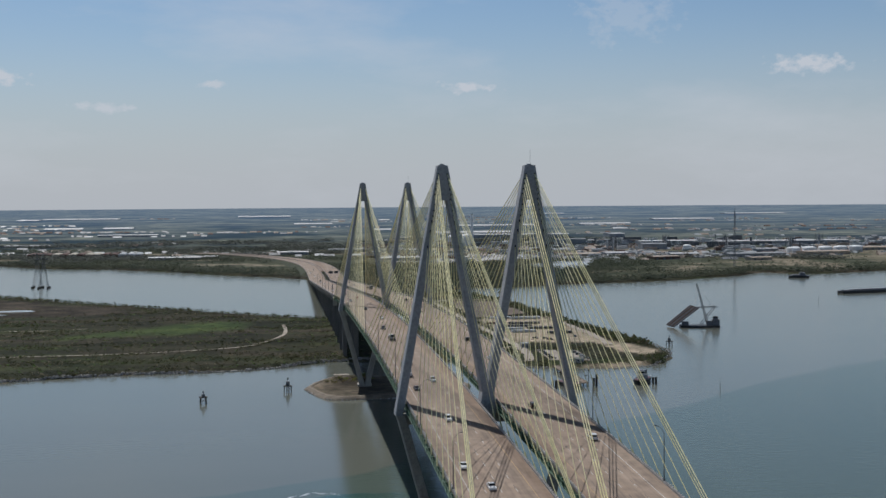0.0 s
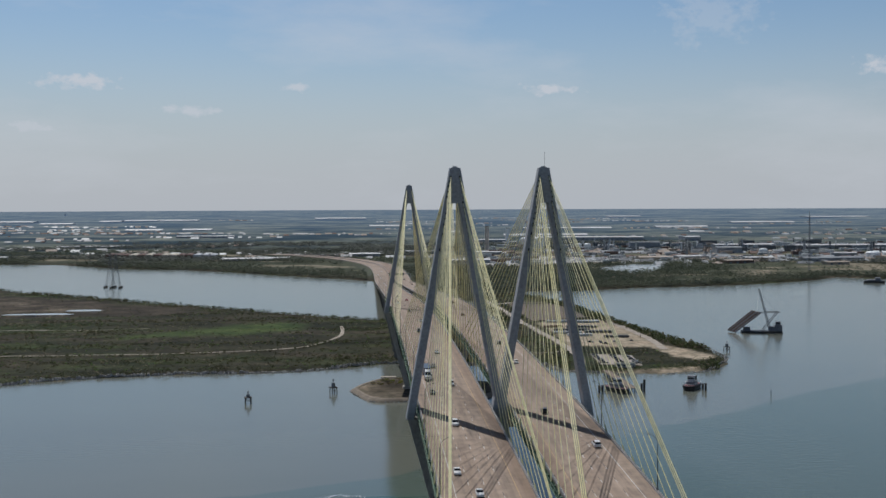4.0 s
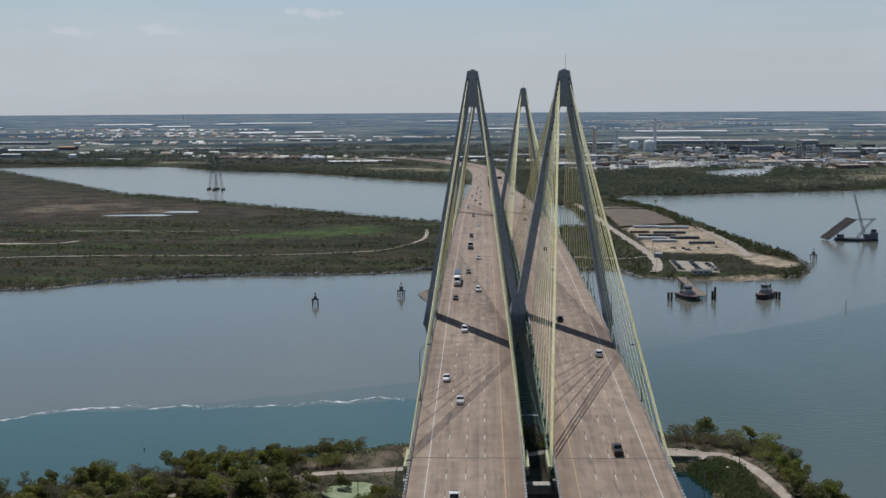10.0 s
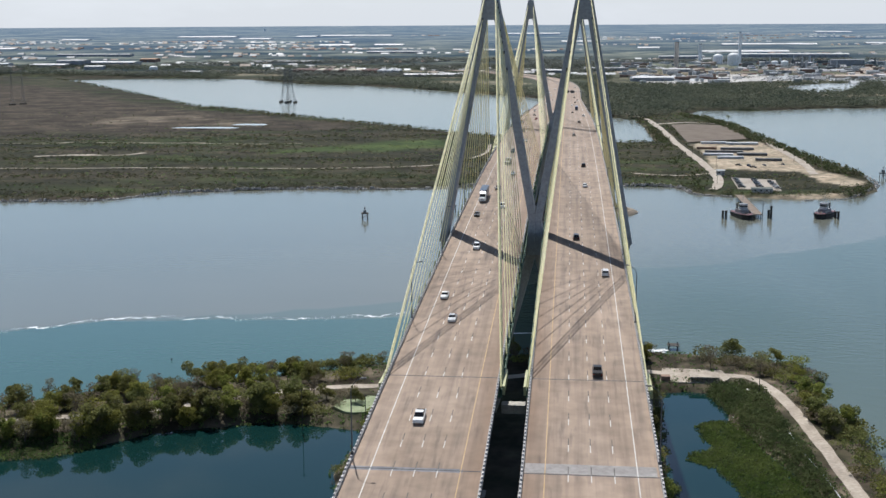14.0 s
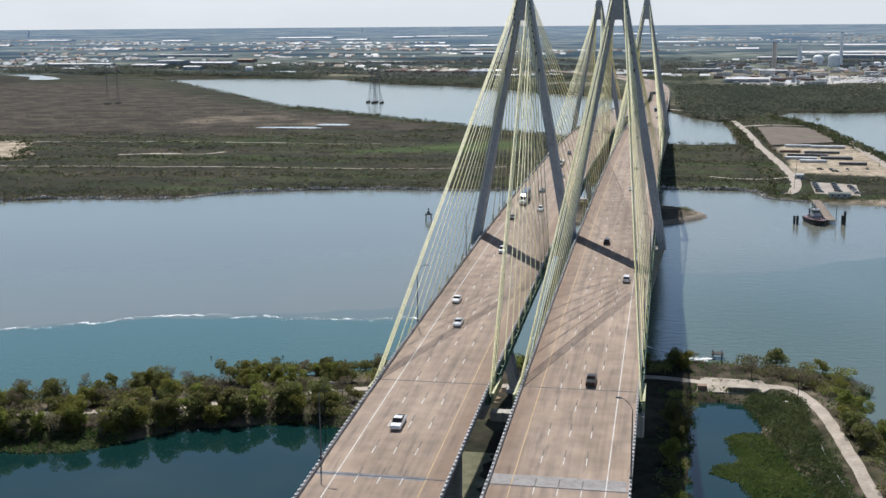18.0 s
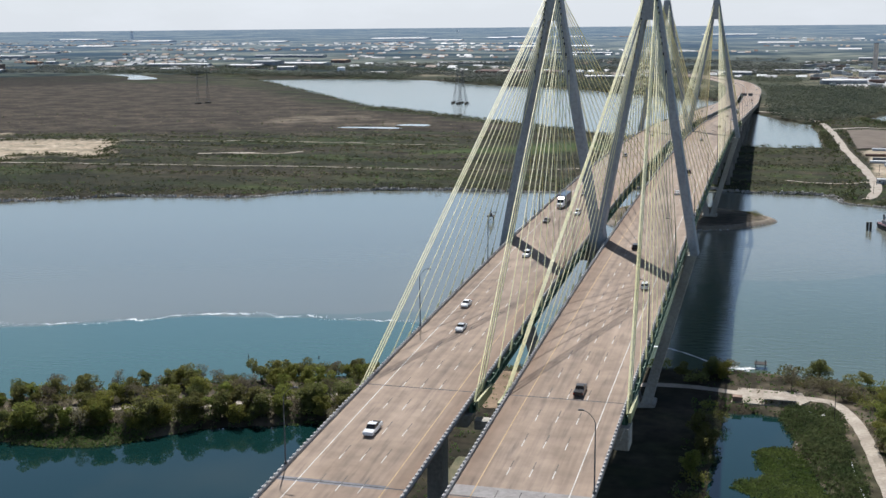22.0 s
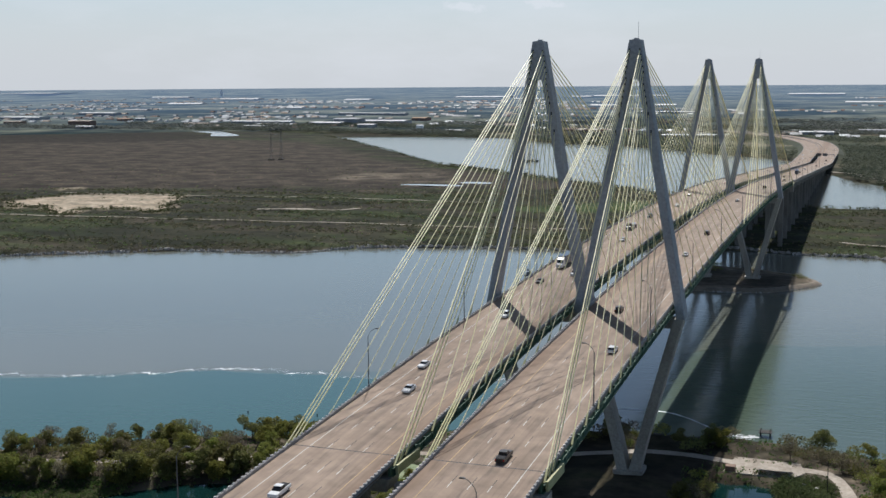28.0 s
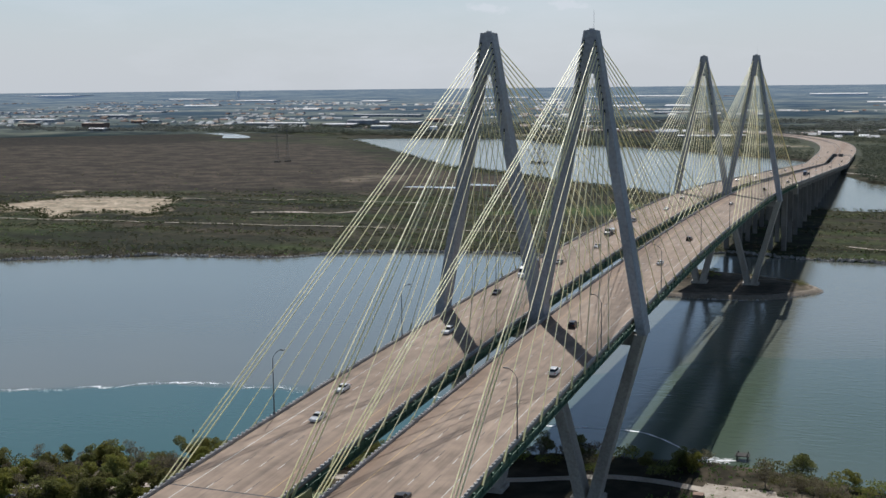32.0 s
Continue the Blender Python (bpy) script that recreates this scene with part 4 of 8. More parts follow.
Y_NEAR, Y_FAR = -620.0, 2300.0
for sgn in (-1, 1):
    x0, x1 = sorted((sgn * INNER, sgn * HALF))
    deck = part("roadway", deck_strip(x0, x1, Y_NEAR, Y_FAR, 15, 0, 0.35), DECK, bridge, "four-lane tan concrete roadway with dark wheel tracks")
    lines = {"edge_line": (HALF - 4.1, WHITE, "solid white edge line"), "median_line": (INNER + 4.1, YELLOW, "faded yellow line")}
    for nm, (off, m, lb) in lines.items():
        c = sgn * off
        part(nm, deck_strip(c - 0.09, c + 0.09, Y_NEAR, Y_FAR, 15, 0.012), m, deck, lb)
    for q in range(3):
        c = sgn * (HALF - 8.0 - 3.9 * q)
        s, dark = Shape(), Shape()
        y = Y_NEAR
        while y < 1700:
            s.v += [(line_x(y) + c - 0.08, y, deck_z(y) + 0.012), (line_x(y) + c + 0.08, y, deck_z(y) + 0.012), (line_x(y) + c + 0.08, y + 3.05, deck_z(y + 3.05) + 0.012), (line_x(y) + c - 0.08, y + 3.05, deck_z(y + 3.05) + 0.012)]
            k = len(s.v)
            s.f.append((k - 4, k - 3, k - 2, k - 1))
            s.m.append(0)
            dark.add([(line_x(y) + c + dx, y + dy, deck_z(y + dy) + 0.012) for dx, dy in ((-0.08, 3.06), (0.08, 3.06), (0.08, 6.1), (-0.08, 6.1))], [(0, 1, 2, 3)])
            y += 12.2
        part("lane_dash", s, WHITE, deck, "row of short white lane dashes", "stuff")
        part("contrast_dash", dark, CONTRAST, deck, "row of short black contrast dashes", "stuff")
    for y in (-SIDE + 3, -SIDE - 43.2, SPAN + SIDE - 3, SPAN + SIDE + 46, SPAN + SIDE + 140, -SIDE - 140):
        part("expansion_joint", Shape().add([(x0, y - 0.18, deck_z(y - 0.18) + 0.016), (x1, y - 0.18, deck_z(y - 0.18) + 0.016), (x1, y + 0.18, deck_z(y + 0.18) + 0.016), (x0, y + 0.18, deck_z(y + 0.18) + 0.016)], [(0, 1, 2, 3)]), JOINT, deck)
    if sgn > 0:
        part("patch", deck_strip(x0 + 0.6, x1 - 0.8, -189.9, -186.0, 4, 0.008), PATCH, deck, "pale grey repair strip")
    else:
        part("patch", deck_strip(x0 + 0.6, x1 - 3.8, -190.9, -189.4, 4, 0.008), PATCH_D, deck, "dark grey repair strip")
    for off, face in ((HALF, 1), (INNER, -1)):
        o = sgn * off
        w = sgn * face
        base = part("parapet", deck_strip(min(o, o - w * 0.45), max(o, o - w * 0.45), Y_NEAR, Y_FAR, 15, 0.62, 0.6), BARRIER, bridge, "low concrete parapet with pale posts and a dark rail")
        posts = Shape()
        y = -420.0
        while y < 1100:
            c = line_x(y)
            posts.box(c + o - w * 0.2, y, deck_z(y) + 0.76, 0.28, 0.62, 0.28)
            y += 1.65
        part("parapet_post", posts, POST, base, "row of pale concrete posts", "stuff")
        g = part("edge_girder", deck_strip(min(o, o - w * 0.5), max(o, o - w * 0.5), -SIDE - 2, SPAN + SIDE + 2, 15, -0.36, 1.9), GIRDER, bridge, "dark green steel edge girder")
        stiff = Shape()
        y = -SIDE + 0.5
        while y < SPAN + SIDE:
            stiff.box(o + w * 0.16, y, deck_z(y) - 1.25, 0.3, 0.22, 1.75)
            stiff.box(o + w * 0.25, y, deck_z(y) - 0.45, 0.5, 0.6, 0.35)
            y += 5.08
        part("bottom_flange", deck_strip(min(o - w * 0.5, o + w * 0.62), max(o - w * 0.5, o + w * 0.62), -SIDE - 2, SPAN + SIDE + 2, 15, -2.262, 0.09), GIRDER, g, "green bottom flange")
        part("cable_rail", deck_strip(min(o + w * 0.5, o + w * 0.62), max(o + w * 0.5, o + w * 0.62), -SIDE - 2, SPAN + SIDE + 2, 15, -0.62, 0.14), GIRDER, g, "thin green service rail")
        stay_posts = Shape()
        y = -SIDE + 0.5
        while y < SPAN + SIDE:
            stay_posts.tube((o + w * 0.56, y + 2.5, deck_z(y) - 2.25), (o + w * 0.56, y + 2.5, deck_z(y) - 0.6), 0.07, 5)
            y += 5.08
        part("rail_post", stay_posts, GIRDER, g, "row of thin service rail posts", "stuff")
        for ye in (-SIDE - 1.0, SPAN + SIDE + 1.0):
            f = 1 if ye < 0 else -1
            plate = Shape().loft([[(o + w * (0.64 + dx), ye + f * yy, deck_z(ye) + z) for dx in (0, 0.5) for z in ((-2.2, -0.3) if dx == 0 else (-0.3, -2.2))] for yy in (0, 7, 12)])
            part("anchor_plate", plate, CABLE_PIPE, g, "pale green anchor box at the girder's end")
        part("stiffener", stiff, GIRDER, g, "row of upright stiffeners", "stuff")
    fb = Shape()
    y = -SIDE + 2
    while y < SPAN + SIDE:
        fb.box((x0 + x1) / 2, y, deck_z(y) - 1.1, x1 - x0 - 1.0, 0.5, 1.4)
        y += 5.08
    part("floor_beam", fb, GIRDER, bridge, "row of green floor beams under the roadway", "stuff")
    for y0, y1 in ((Y_NEAR, -SIDE - 2.5), (SPAN + SIDE + 2.5, 1562)):
        for q in range(4):
            c = x0 + 2.2 + (x1 - x0 - 4.4) * q / 3
            part("approach_girder", deck_strip(c - 0.45, c + 0.45, y0, y1, 15, -0.36, 2.1), CONC_OLD, bridge)


def pier(y, top, wide, group):
    p = empty("bridge_pier", 0, y, 0, "weathered concrete bridge pier with a wide cap under the roadways", "pier", group)
    p.parent = None
    zt = top - 2.5
    for sgn in (-1, 1):
        cap = Shape().loft([rect(sgn * 15 - 11.5, sgn * 15 + 11.5, -wide / 2, wide / 2, zt - 2.6), rect(sgn * 15 - 12.3, sgn * 15 + 12.3, -wide / 2, wide / 2, zt)])
        part("cap", cap, CONC_OLD, p)
        if wide > 5:
            part("bearing_block", Shape().loft([rect(*sorted((sgn * 25.0, sgn * 28.0)), -2.6, 2.6, z) for z in (zt - 4.6, zt - 0.4)]), CONC_OLD, p, "concrete block that holds the girder's end")
            part("tie_beam", Shape().loft([rect(*sorted((0, sgn * 2.6)), -1.3, 1.3, z) for z in (zt - 3.4, zt - 1.6)]), CONC_OLD, p)
        for q in (-4.5, 4.5):
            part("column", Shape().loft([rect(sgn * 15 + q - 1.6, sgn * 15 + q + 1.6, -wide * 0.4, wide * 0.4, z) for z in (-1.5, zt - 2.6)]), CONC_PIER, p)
    return p


for y in [-SIDE - 0.5, -SIDE - 46, -SIDE - 93, -SIDE - 140, -SIDE - 187, -SIDE - 234] + [SPAN + SIDE + 0.5 + 46 * i for i in range(23)]:
    if y < 1550:
        big = abs(y - SPAN / 2) < SPAN / 2 + SIDE + 2
        pp = pier(y, deck_z(y), 6.0 if big else 3.0, "piers under the roadways")
        pp.location.x = line_x(y)


def embankment():
    """Beyond the last pier the road comes down on a grassed bank and bends away."""
    s, top = Shape(), Shape()
    rings, tops = [], []
    for i in range(31):
        y = 1560 + i * 26
        c, z = line_x(y), deck_z(y)
        w = 27.5
        rings.append([(c - w - 1.2 * z, y, 0.8), (c + w + 1.2 * z, y, 0.8), (c + w, y, z - 0.6), (c - w, y, z - 0.6)])
        tops.append([(c - w, y, z - 0.5), (c + w, y, z - 0.5), (c + w, y, z - 0.03), (c - w, y, z - 0.03)])
    rings.insert(0, [(-60, 1525, 0.3), (60, 1525, 0.3), (27.5, 1540, 1.2), (-27.5, 1540, 1.2)])
    thing("embankment", s.loft(rings), mat("bank_grass_green", (0.026, 0.034, 0.016), (0.050, 0.058, 0.026), 0.05, 0.95, fine=0.5), "grassed bank that carries the road beyond the river", "embankment", kind="structure")
    thing("approach_road", top.loft(tops), DECK, "wide concrete approach road on the embankment", "road", kind="structure")


embankment()

# ---------------------------------------------------------------- plants


def leaf_material(name, a, b, scale=0.25, glow=0.3):
    m = mat(name, a, b, scale, 0.75, vary=0.35, fine=1.5)
    n, l = m.node_tree.nodes, m.node_tree.links
    p = n["Principled BSDF"]
    p.inputs["Specular IOR Level"].default_value = 0.15
    col = p.inputs["Base Color"].links[0].from_socket
    t = n.new("ShaderNodeBsdfTranslucent")
    l.new(col, t.inputs["Color"])
    mx = n.new("ShaderNodeMixShader")
    mx.inputs[0].default_value = glow
    l.new(p.outputs[0], mx.inputs[1])
    l.new(t.outputs[0], mx.inputs[2])
    l.new(mx.outputs[0], n["Material Output"].inputs["Surface"])
    return m


LEAF = leaf_material("olive_green_leaves", (0.130, 0.136, 0.044), (0.200, 0.200, 0.070), glow=0.45)
LEAF_BRIGHT = leaf_material("fresh_green_leaves", (0.180, 0.196, 0.044), (0.265, 0.272, 0.074), glow=0.45)
LEAF_DRY = leaf_material("brown_budding_twigs", (0.15, 0.13, 0.085), (0.22, 0.19, 0.12), glow=0.4)
SHRUB = leaf_material("scrub_leaves", (0.040, 0.048, 0.023), (0.076, 0.077, 0.038), 0.02, 0.5)
HEDGE = leaf_material("thicket_leaves", (0.058, 0.074, 0.032), (0.104, 0.118, 0.052), 0.05, 0.4)
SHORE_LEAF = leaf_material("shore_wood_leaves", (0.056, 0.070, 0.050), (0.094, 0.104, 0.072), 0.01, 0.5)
# Distance haze is mixed into these greyer, bluer leaf colours.
SHRUB_FAR = leaf_material("hazed_wood_leaves", (0.064, 0.076, 0.066), (0.108, 0.118, 0.104), 0.004, 0.45)
REED = leaf_material("reed_green", (0.072, 0.108, 0.044), (0.130, 0.165, 0.070), 0.12, 0.5)
GRASS = leaf_material("grass_green", (0.085, 0.150, 0.036), (0.150, 0.212, 0.060), 0.06, 0.45)
BARK = mat("grey_brown_bark", (0.09, 0.075, 0.06), (0.16, 0.14, 0.12), 1.5, 0.95, 0.4)

rng = np.random.RandomState(7)


def quads_mesh(name, centres, sizes, materials, index=None, squash=0.75, upright=0.0, flat=0.0):
    """Many small leaf clumps as bent four-corner pieces with random turns, in one mesh."""
    n = len(centres)
    u = rng.normal(size=(n, 3))
    u[:, 2] *= squash
    u /= np.linalg.norm(u, axis=1, keepdims=True)
    w = rng.normal(size=(n, 3))
    w[:, 2] = w[:, 2] * (1 - upright) + upright * 3
    v = np.cross(u, w)
    v /= np.linalg.norm(v, axis=1, keepdims=True) + 1e-9
    if upright:
        u, v = np.cross(v, u), v
    if flat:
        u[:, 2] *= flat
        v[:, 2] *= flat
    s = np.asarray(sizes)[:, None]
    c = np.asarray(centres)
    k = rng.uniform(0.55, 1.0, (n, 4, 1))
    nrm = np.cross(u, v)
    p = np.stack([c - u * s * k[:, 0], c - v * s * k[:, 1] * 0.8 + nrm * s * 0.25, c + u * s * k[:, 2], c + v * s * k[:, 3] * 0.8 + nrm * s * 0.25], 1)
    verts = p.reshape(-1, 3)
    me = bpy.data.meshes.new(name)
    me.vertices.add(len(verts))
    me.vertices.foreach_set("co", verts.ravel())
    me.loops.add(4 * n)
    me.loops.foreach_set("vertex_index", np.arange(4 * n, dtype=np.int32))
    me.polygons.add(n)
    me.polygons.foreach_set("loop_start", np.arange(0, 4 * n, 4, dtype=np.int32))
    for q in materials:
        me.materials.append(q)
    if index is not None:
        me.polygons.foreach_set("material_index", np.asarray(index, np.int32))
    me.update(calc_edges=True)
    return me


def make_tree(height, spread, leaves, leaf_size, leaf, bare=0.0, low=0.28, more=0):
    """A leaning, forked trunk with limbs and a ragged crown of several lobes."""
    tr = Shape()
    lean = rng.uniform(-0.12, 0.12, 2)
    fork = Vector((lean[0] * height * 0.4, lean[1] * height * 0.4, height * 0.38))
    base = Vector((0, 0, -0.6))
    mid = base.lerp(fork, 0.55) + Vector((rng.uniform(-0.2, 0.2), rng.uniform(-0.2, 0.2), 0))
    r = 0.028 * height
    tr.tube(base, mid, r, 7, r2=r * 0.75)
    tr.tube(mid, fork, r * 0.75, 7, r2=r * 0.55)
    cs, ss = [], []
    lobes = rng.randint(8, 12) + more
    for i in range(lobes):
        a = 6.283 * i / lobes + rng.uniform(-0.4, 0.4)
        rad = spread * rng.uniform(0.15, 0.7)
        tip = Vector((fork.x + rad * math.cos(a), fork.y + rad * math.sin(a), height * rng.uniform(low, 0.88)))
        knee = fork.lerp(tip, 0.5) + Vector((0, 0, -0.04 * height))
        tr.tube(fork, knee, r * 0.42, 5, r2=r * 0.28)
        tr.tube(knee, tip, r * 0.28, 5, r2=r * 0.1)
        for _ in range(3):
            tw = tip + Vector(rng.normal(size=3)) * spread * 0.22
            tr.tube(knee.lerp(tip, rng.uniform(0.2, 0.9)), tw, r * 0.12, 4, r2=r * 0.04)
        lr = spread * rng.uniform(0.30, 0.46)
        m = int(leaves / lobes)
        d = rng.normal(size=(m, 3))
        d /= np.linalg.norm(d, axis=1, keepdims=True)
        rr = lr * rng.uniform(0.35, 1.0, (m, 1)) ** 0.6
        q = d * rr * np.array([1, 1, 0.75]) + np.array(tip) + np.array([0, 0, 0.0])
        keep = rng.rand(m) > bare
        cs.append(q[keep])
        ss.append(rng.uniform(0.6, 1.3, keep.sum()) * leaf_size)
    return tr.mesh("trunk", BARK), quads_mesh("crown", np.concatenate(cs), np.concatenate(ss), [leaf])


def tree_thing(meshes, name, x, y, z, scale, turn, label, category, group):
    t = empty(name, x, y, z, label, category, group)
    a = new("trunk", meshes[0])
    b = new("crown", meshes[1])
    a.parent = b.parent = t
    t.rotation_euler = (0, 0, turn)
    t.scale = (scale * rng.uniform(0.9, 1.15), scale * rng.uniform(0.9, 1.15), scale)
    return t


def bush_meshes(height, spread, leaves, size, leaf):
    st = Shape()
    cs, ss = [], []
    for i in range(5):
        a = 6.283 * i / 5 + rng.uniform(-0.5, 0.5)
        tip = Vector((spread * 0.5 * math.cos(a), spread * 0.5 * math.sin(a), height * rng.uniform(0.4, 0.7)))
        st.tube((0, 0, -0.3), tip, 0.06, 5, r2=0.02)
        m = leaves // 5
        d = rng.normal(size=(m, 3))
        d /= np.linalg.norm(d, axis=1, keepdims=True)
        q = d * (rng.uniform(0.3, 1, (m, 1)) ** 0.6) * np.array([spread * 0.5, spread * 0.5, height * 0.38]) + np.array(tip)
        q[:, 2] = np.maximum(q[:, 2], 0.1)
        cs.append(q)
        ss.append(rng.uniform(0.6, 1.3, m) * size)
    return st.mesh("trunk", BARK), quads_mesh("crown", np.concatenate(cs), np.concatenate(ss), [leaf])


def gz(x, y):
    return float(ground_height(np.array([x]), np.array([y]))[0])


TREES = [make_tree(9.8, 5.6, 2200, 0.34, LEAF) for _ in range(3)] + [make_tree(9.2, 5.2, 2000, 0.34, LEAF_BRIGHT) for _ in range(2)] + [make_tree(9.8, 4.6, 1400, 0.26, LEAF_DRY, 0.35) for _ in range(3)]
ROUND = [make_tree(8.6, 4.4, 3000, 0.33, m, low=0.10, more=8) for m in (LEAF, LEAF_BRIGHT, LEAF, LEAF_BRIGHT)]
BUSHES = [bush_meshes(3.6, 4.6, 380, 0.36, m) for m in (LEAF, LEAF, LEAF_DRY, LEAF_BRIGHT)]
T_LABEL = {0: "rounded olive-green tree on the grassy river bank", 1: "fresh yellow-green tree on the river bank", 2: "sparse brownish tree with bare twigs on the river bank"}
PATH_L = [(-1000, -560), (-420, -195), (-260, -98), (-200, -68), (-159, -49), (-138, -43), (-116, -35), (-89, -19), (-76, -11), (-55, -5), (-20, 4), (17, 21), (42, 19), (51, 16), (68, 17), (75, 13), (80, -8), (83, -40), (85, -70), (87, -100), (92, -160), (110, -300)]


def path_gap(x, y):
    """Distance to the dirt track on the near bank."""
    best = 1e9
    for (ax, ay), (bx, by) in zip(PATH_L, PATH_L[1:]):
        dx, dy = bx - ax, by - ay
        t = min(1, max(0, ((x - ax) * dx + (y - ay) * dy) / (dx * dx + dy * dy)))
        best = min(best, math.hypot(x - ax - t * dx, y - ay - t * dy))
    return best


def line_gap(x, y, line):
    """Distance of many places to a line of points."""
    best = np.full(len(x), 1e9)
    for (ax, ay), (bx, by) in zip(line, line[1:]):
        dx, dy = bx - ax, by - ay
        t = np.clip(((x - ax) * dx + (y - ay) * dy) / (dx * dx + dy * dy), 0, 1)
        best = np.minimum(best, np.hypot(x - ax - t * dx, y - ay - t * dy))
    return best


def path_gaps(x, y):
    return line_gap(x, y, PATH_L)


REEDS_R = [(60, 7), (66, 9), (72, 7), (75, 2), (75, -13), (76, -35), (78, -51), (80, -85), (82, -115), (78, -115), (75, -83), (72, -62), (67, -46), (64, -29), (61, -14), (57, 3)]
MATS_R = [(51, -31), (56, -25), (61, -27), (64, -33), (66, -49), (70, -63), (74, -76), (78, -92), (80, -116), (66, -116), (58, -92), (57, -80), (53, -66), (49, -62), (45, -59), (46, -55), (50, -53), (54, -50), (52, -42)]


def plant_bank(count, x0, x1, y0, y1, tall, tries=1500):
    placed = []
    xs, ys = rng.uniform(x0, x1, tries), rng.uniform(y0, y1, tries)
    reedy = np.maximum(poly_dist(xs, ys, REEDS_R), poly_dist(xs, ys, MATS_R))
    for x, y, d, z, wet in zip(xs.tolist(), ys.tolist(), land_distance(xs, ys), ground_height(xs, ys), reedy):
        if len(placed) >= count:
            break
        if d < 1.0 or wet > -2.5 or (abs(x - 54) < 13 and abs(y - 14) < 12) or path_gap(x, y) < 3.6 or any((x - a) ** 2 + (y - b) ** 2 < 7 for a, b in placed):
            continue
        placed.append((x, y))
        z = float(z)
        if rng.rand() < tall:
            if rng.rand() < 0.5:
                k = rng.randint(len(ROUND))
                tree_thing(ROUND[k], "tree", x, y, z, rng.uniform(0.55, 0.9), rng.uniform(0, 6.28), T_LABEL[k % 2], "tree", "trees on the near bank")
                continue
            k = rng.randint(len(TREES))
            tree_thing(TREES[k], "tree", x, y, z, rng.uniform(0.6, 0.92), rng.uniform(0, 6.28), T_LABEL[0 if k < 3 else 1 if k < 5 else 2], "tree", "trees on the near bank")
        else:
            k = rng.randint(len(BUSHES))
            tree_thing(BUSHES[k], "bush", x, y, z, rng.uniform(0.6, 1.2), rng.uniform(0, 6.28), "dense rounded bush beside the dirt track", "bush", "bushes on the near bank")


plant_bank(165, -215, -60, -75, 20, 0.55)
plant_bank(95, -420, -200, -250, -30, 0.6)
for i in range(30):
    x = -112 + i * 1.9
    tree_thing(BUSHES[i % 2], "bush", x, 3 + (x + 112) * 0.32 + rng.uniform(-1, 1), 1.2, rng.uniform(0.75, 1.1), i * 1.7, "dense dark bush in a hedge along the river's edge", "bush", "hedge on the near bank")
SHORE_L = [(-400, -196), (-330, -162), (-250, -119), (-200, -92), (-165, -73), (-148, -64), (-128, -60), (-111, -47), (-84, -36), (-66, -36)]
along = 0.0
for (ax, ay), (bx, by) in zip(SHORE_L, SHORE_L[1:]):
    n = max(1, int(math.hypot(bx - ax, by - ay) / 4.4))
    for i in range(n):
        along += 1
        if math.sin(along * 0.55) + 0.6 * math.sin(along * 1.3 + 1) < -0.95:
            continue
        x, y = ax + (bx - ax) * i / n + rng.uniform(-1.2, 1.2), ay + (by - ay) * i / n + rng.uniform(0.2, 3.0)
        k = rng.randint(len(ROUND))
        tree_thing(ROUND[k], "tree", x, y, max(gz(x, y), 0.2), rng.uniform(0.7, 1.12), rng.uniform(0, 6.28), "full rounded green tree at the edge of the pond" if k % 2 == 0 else "bright yellow-green tree at the edge of the pond", "tree", "trees beside the pond")
for x, y, k, s in ((-62, 22, 0, 0.8), (-55, 24, 5, 0.75), (-66, -20, 1, 0.8), (-56, -24, 2, 0.75), (-74, -28, 0, 0.9), (-95, -32, 3, 1.0), (-120, -44, 0, 1.0), (-112, -45, 4, 0.95)):
    tree_thing(TREES[k], "tree", x, y, gz(x, y), s * 0.78, k * 1.3, T_LABEL[0 if k < 3 else 1 if k < 5 else 2], "tree", "trees on the near bank")
plant_bank(44, 60, 100, -40, 42, 0.12)
plant_bank(56, 84, 120, -190, -30, 0.15)
plant_bank(16, 34, 52, -110, 0, 0.35)
plant_bank(26, -30, 40, 24, 46, 0.2)
plant_bank(10, -52, -38, -120, -30, 0.3)


def scatter(n, x0, x1, y0, y1, keep):
    x, y = rng.uniform(x0, x1, n), rng.uniform(y0, y1, n)
    d = land_distance(x, y)
    k = keep(x, y, d)
    return x[k], y[k], d[k]


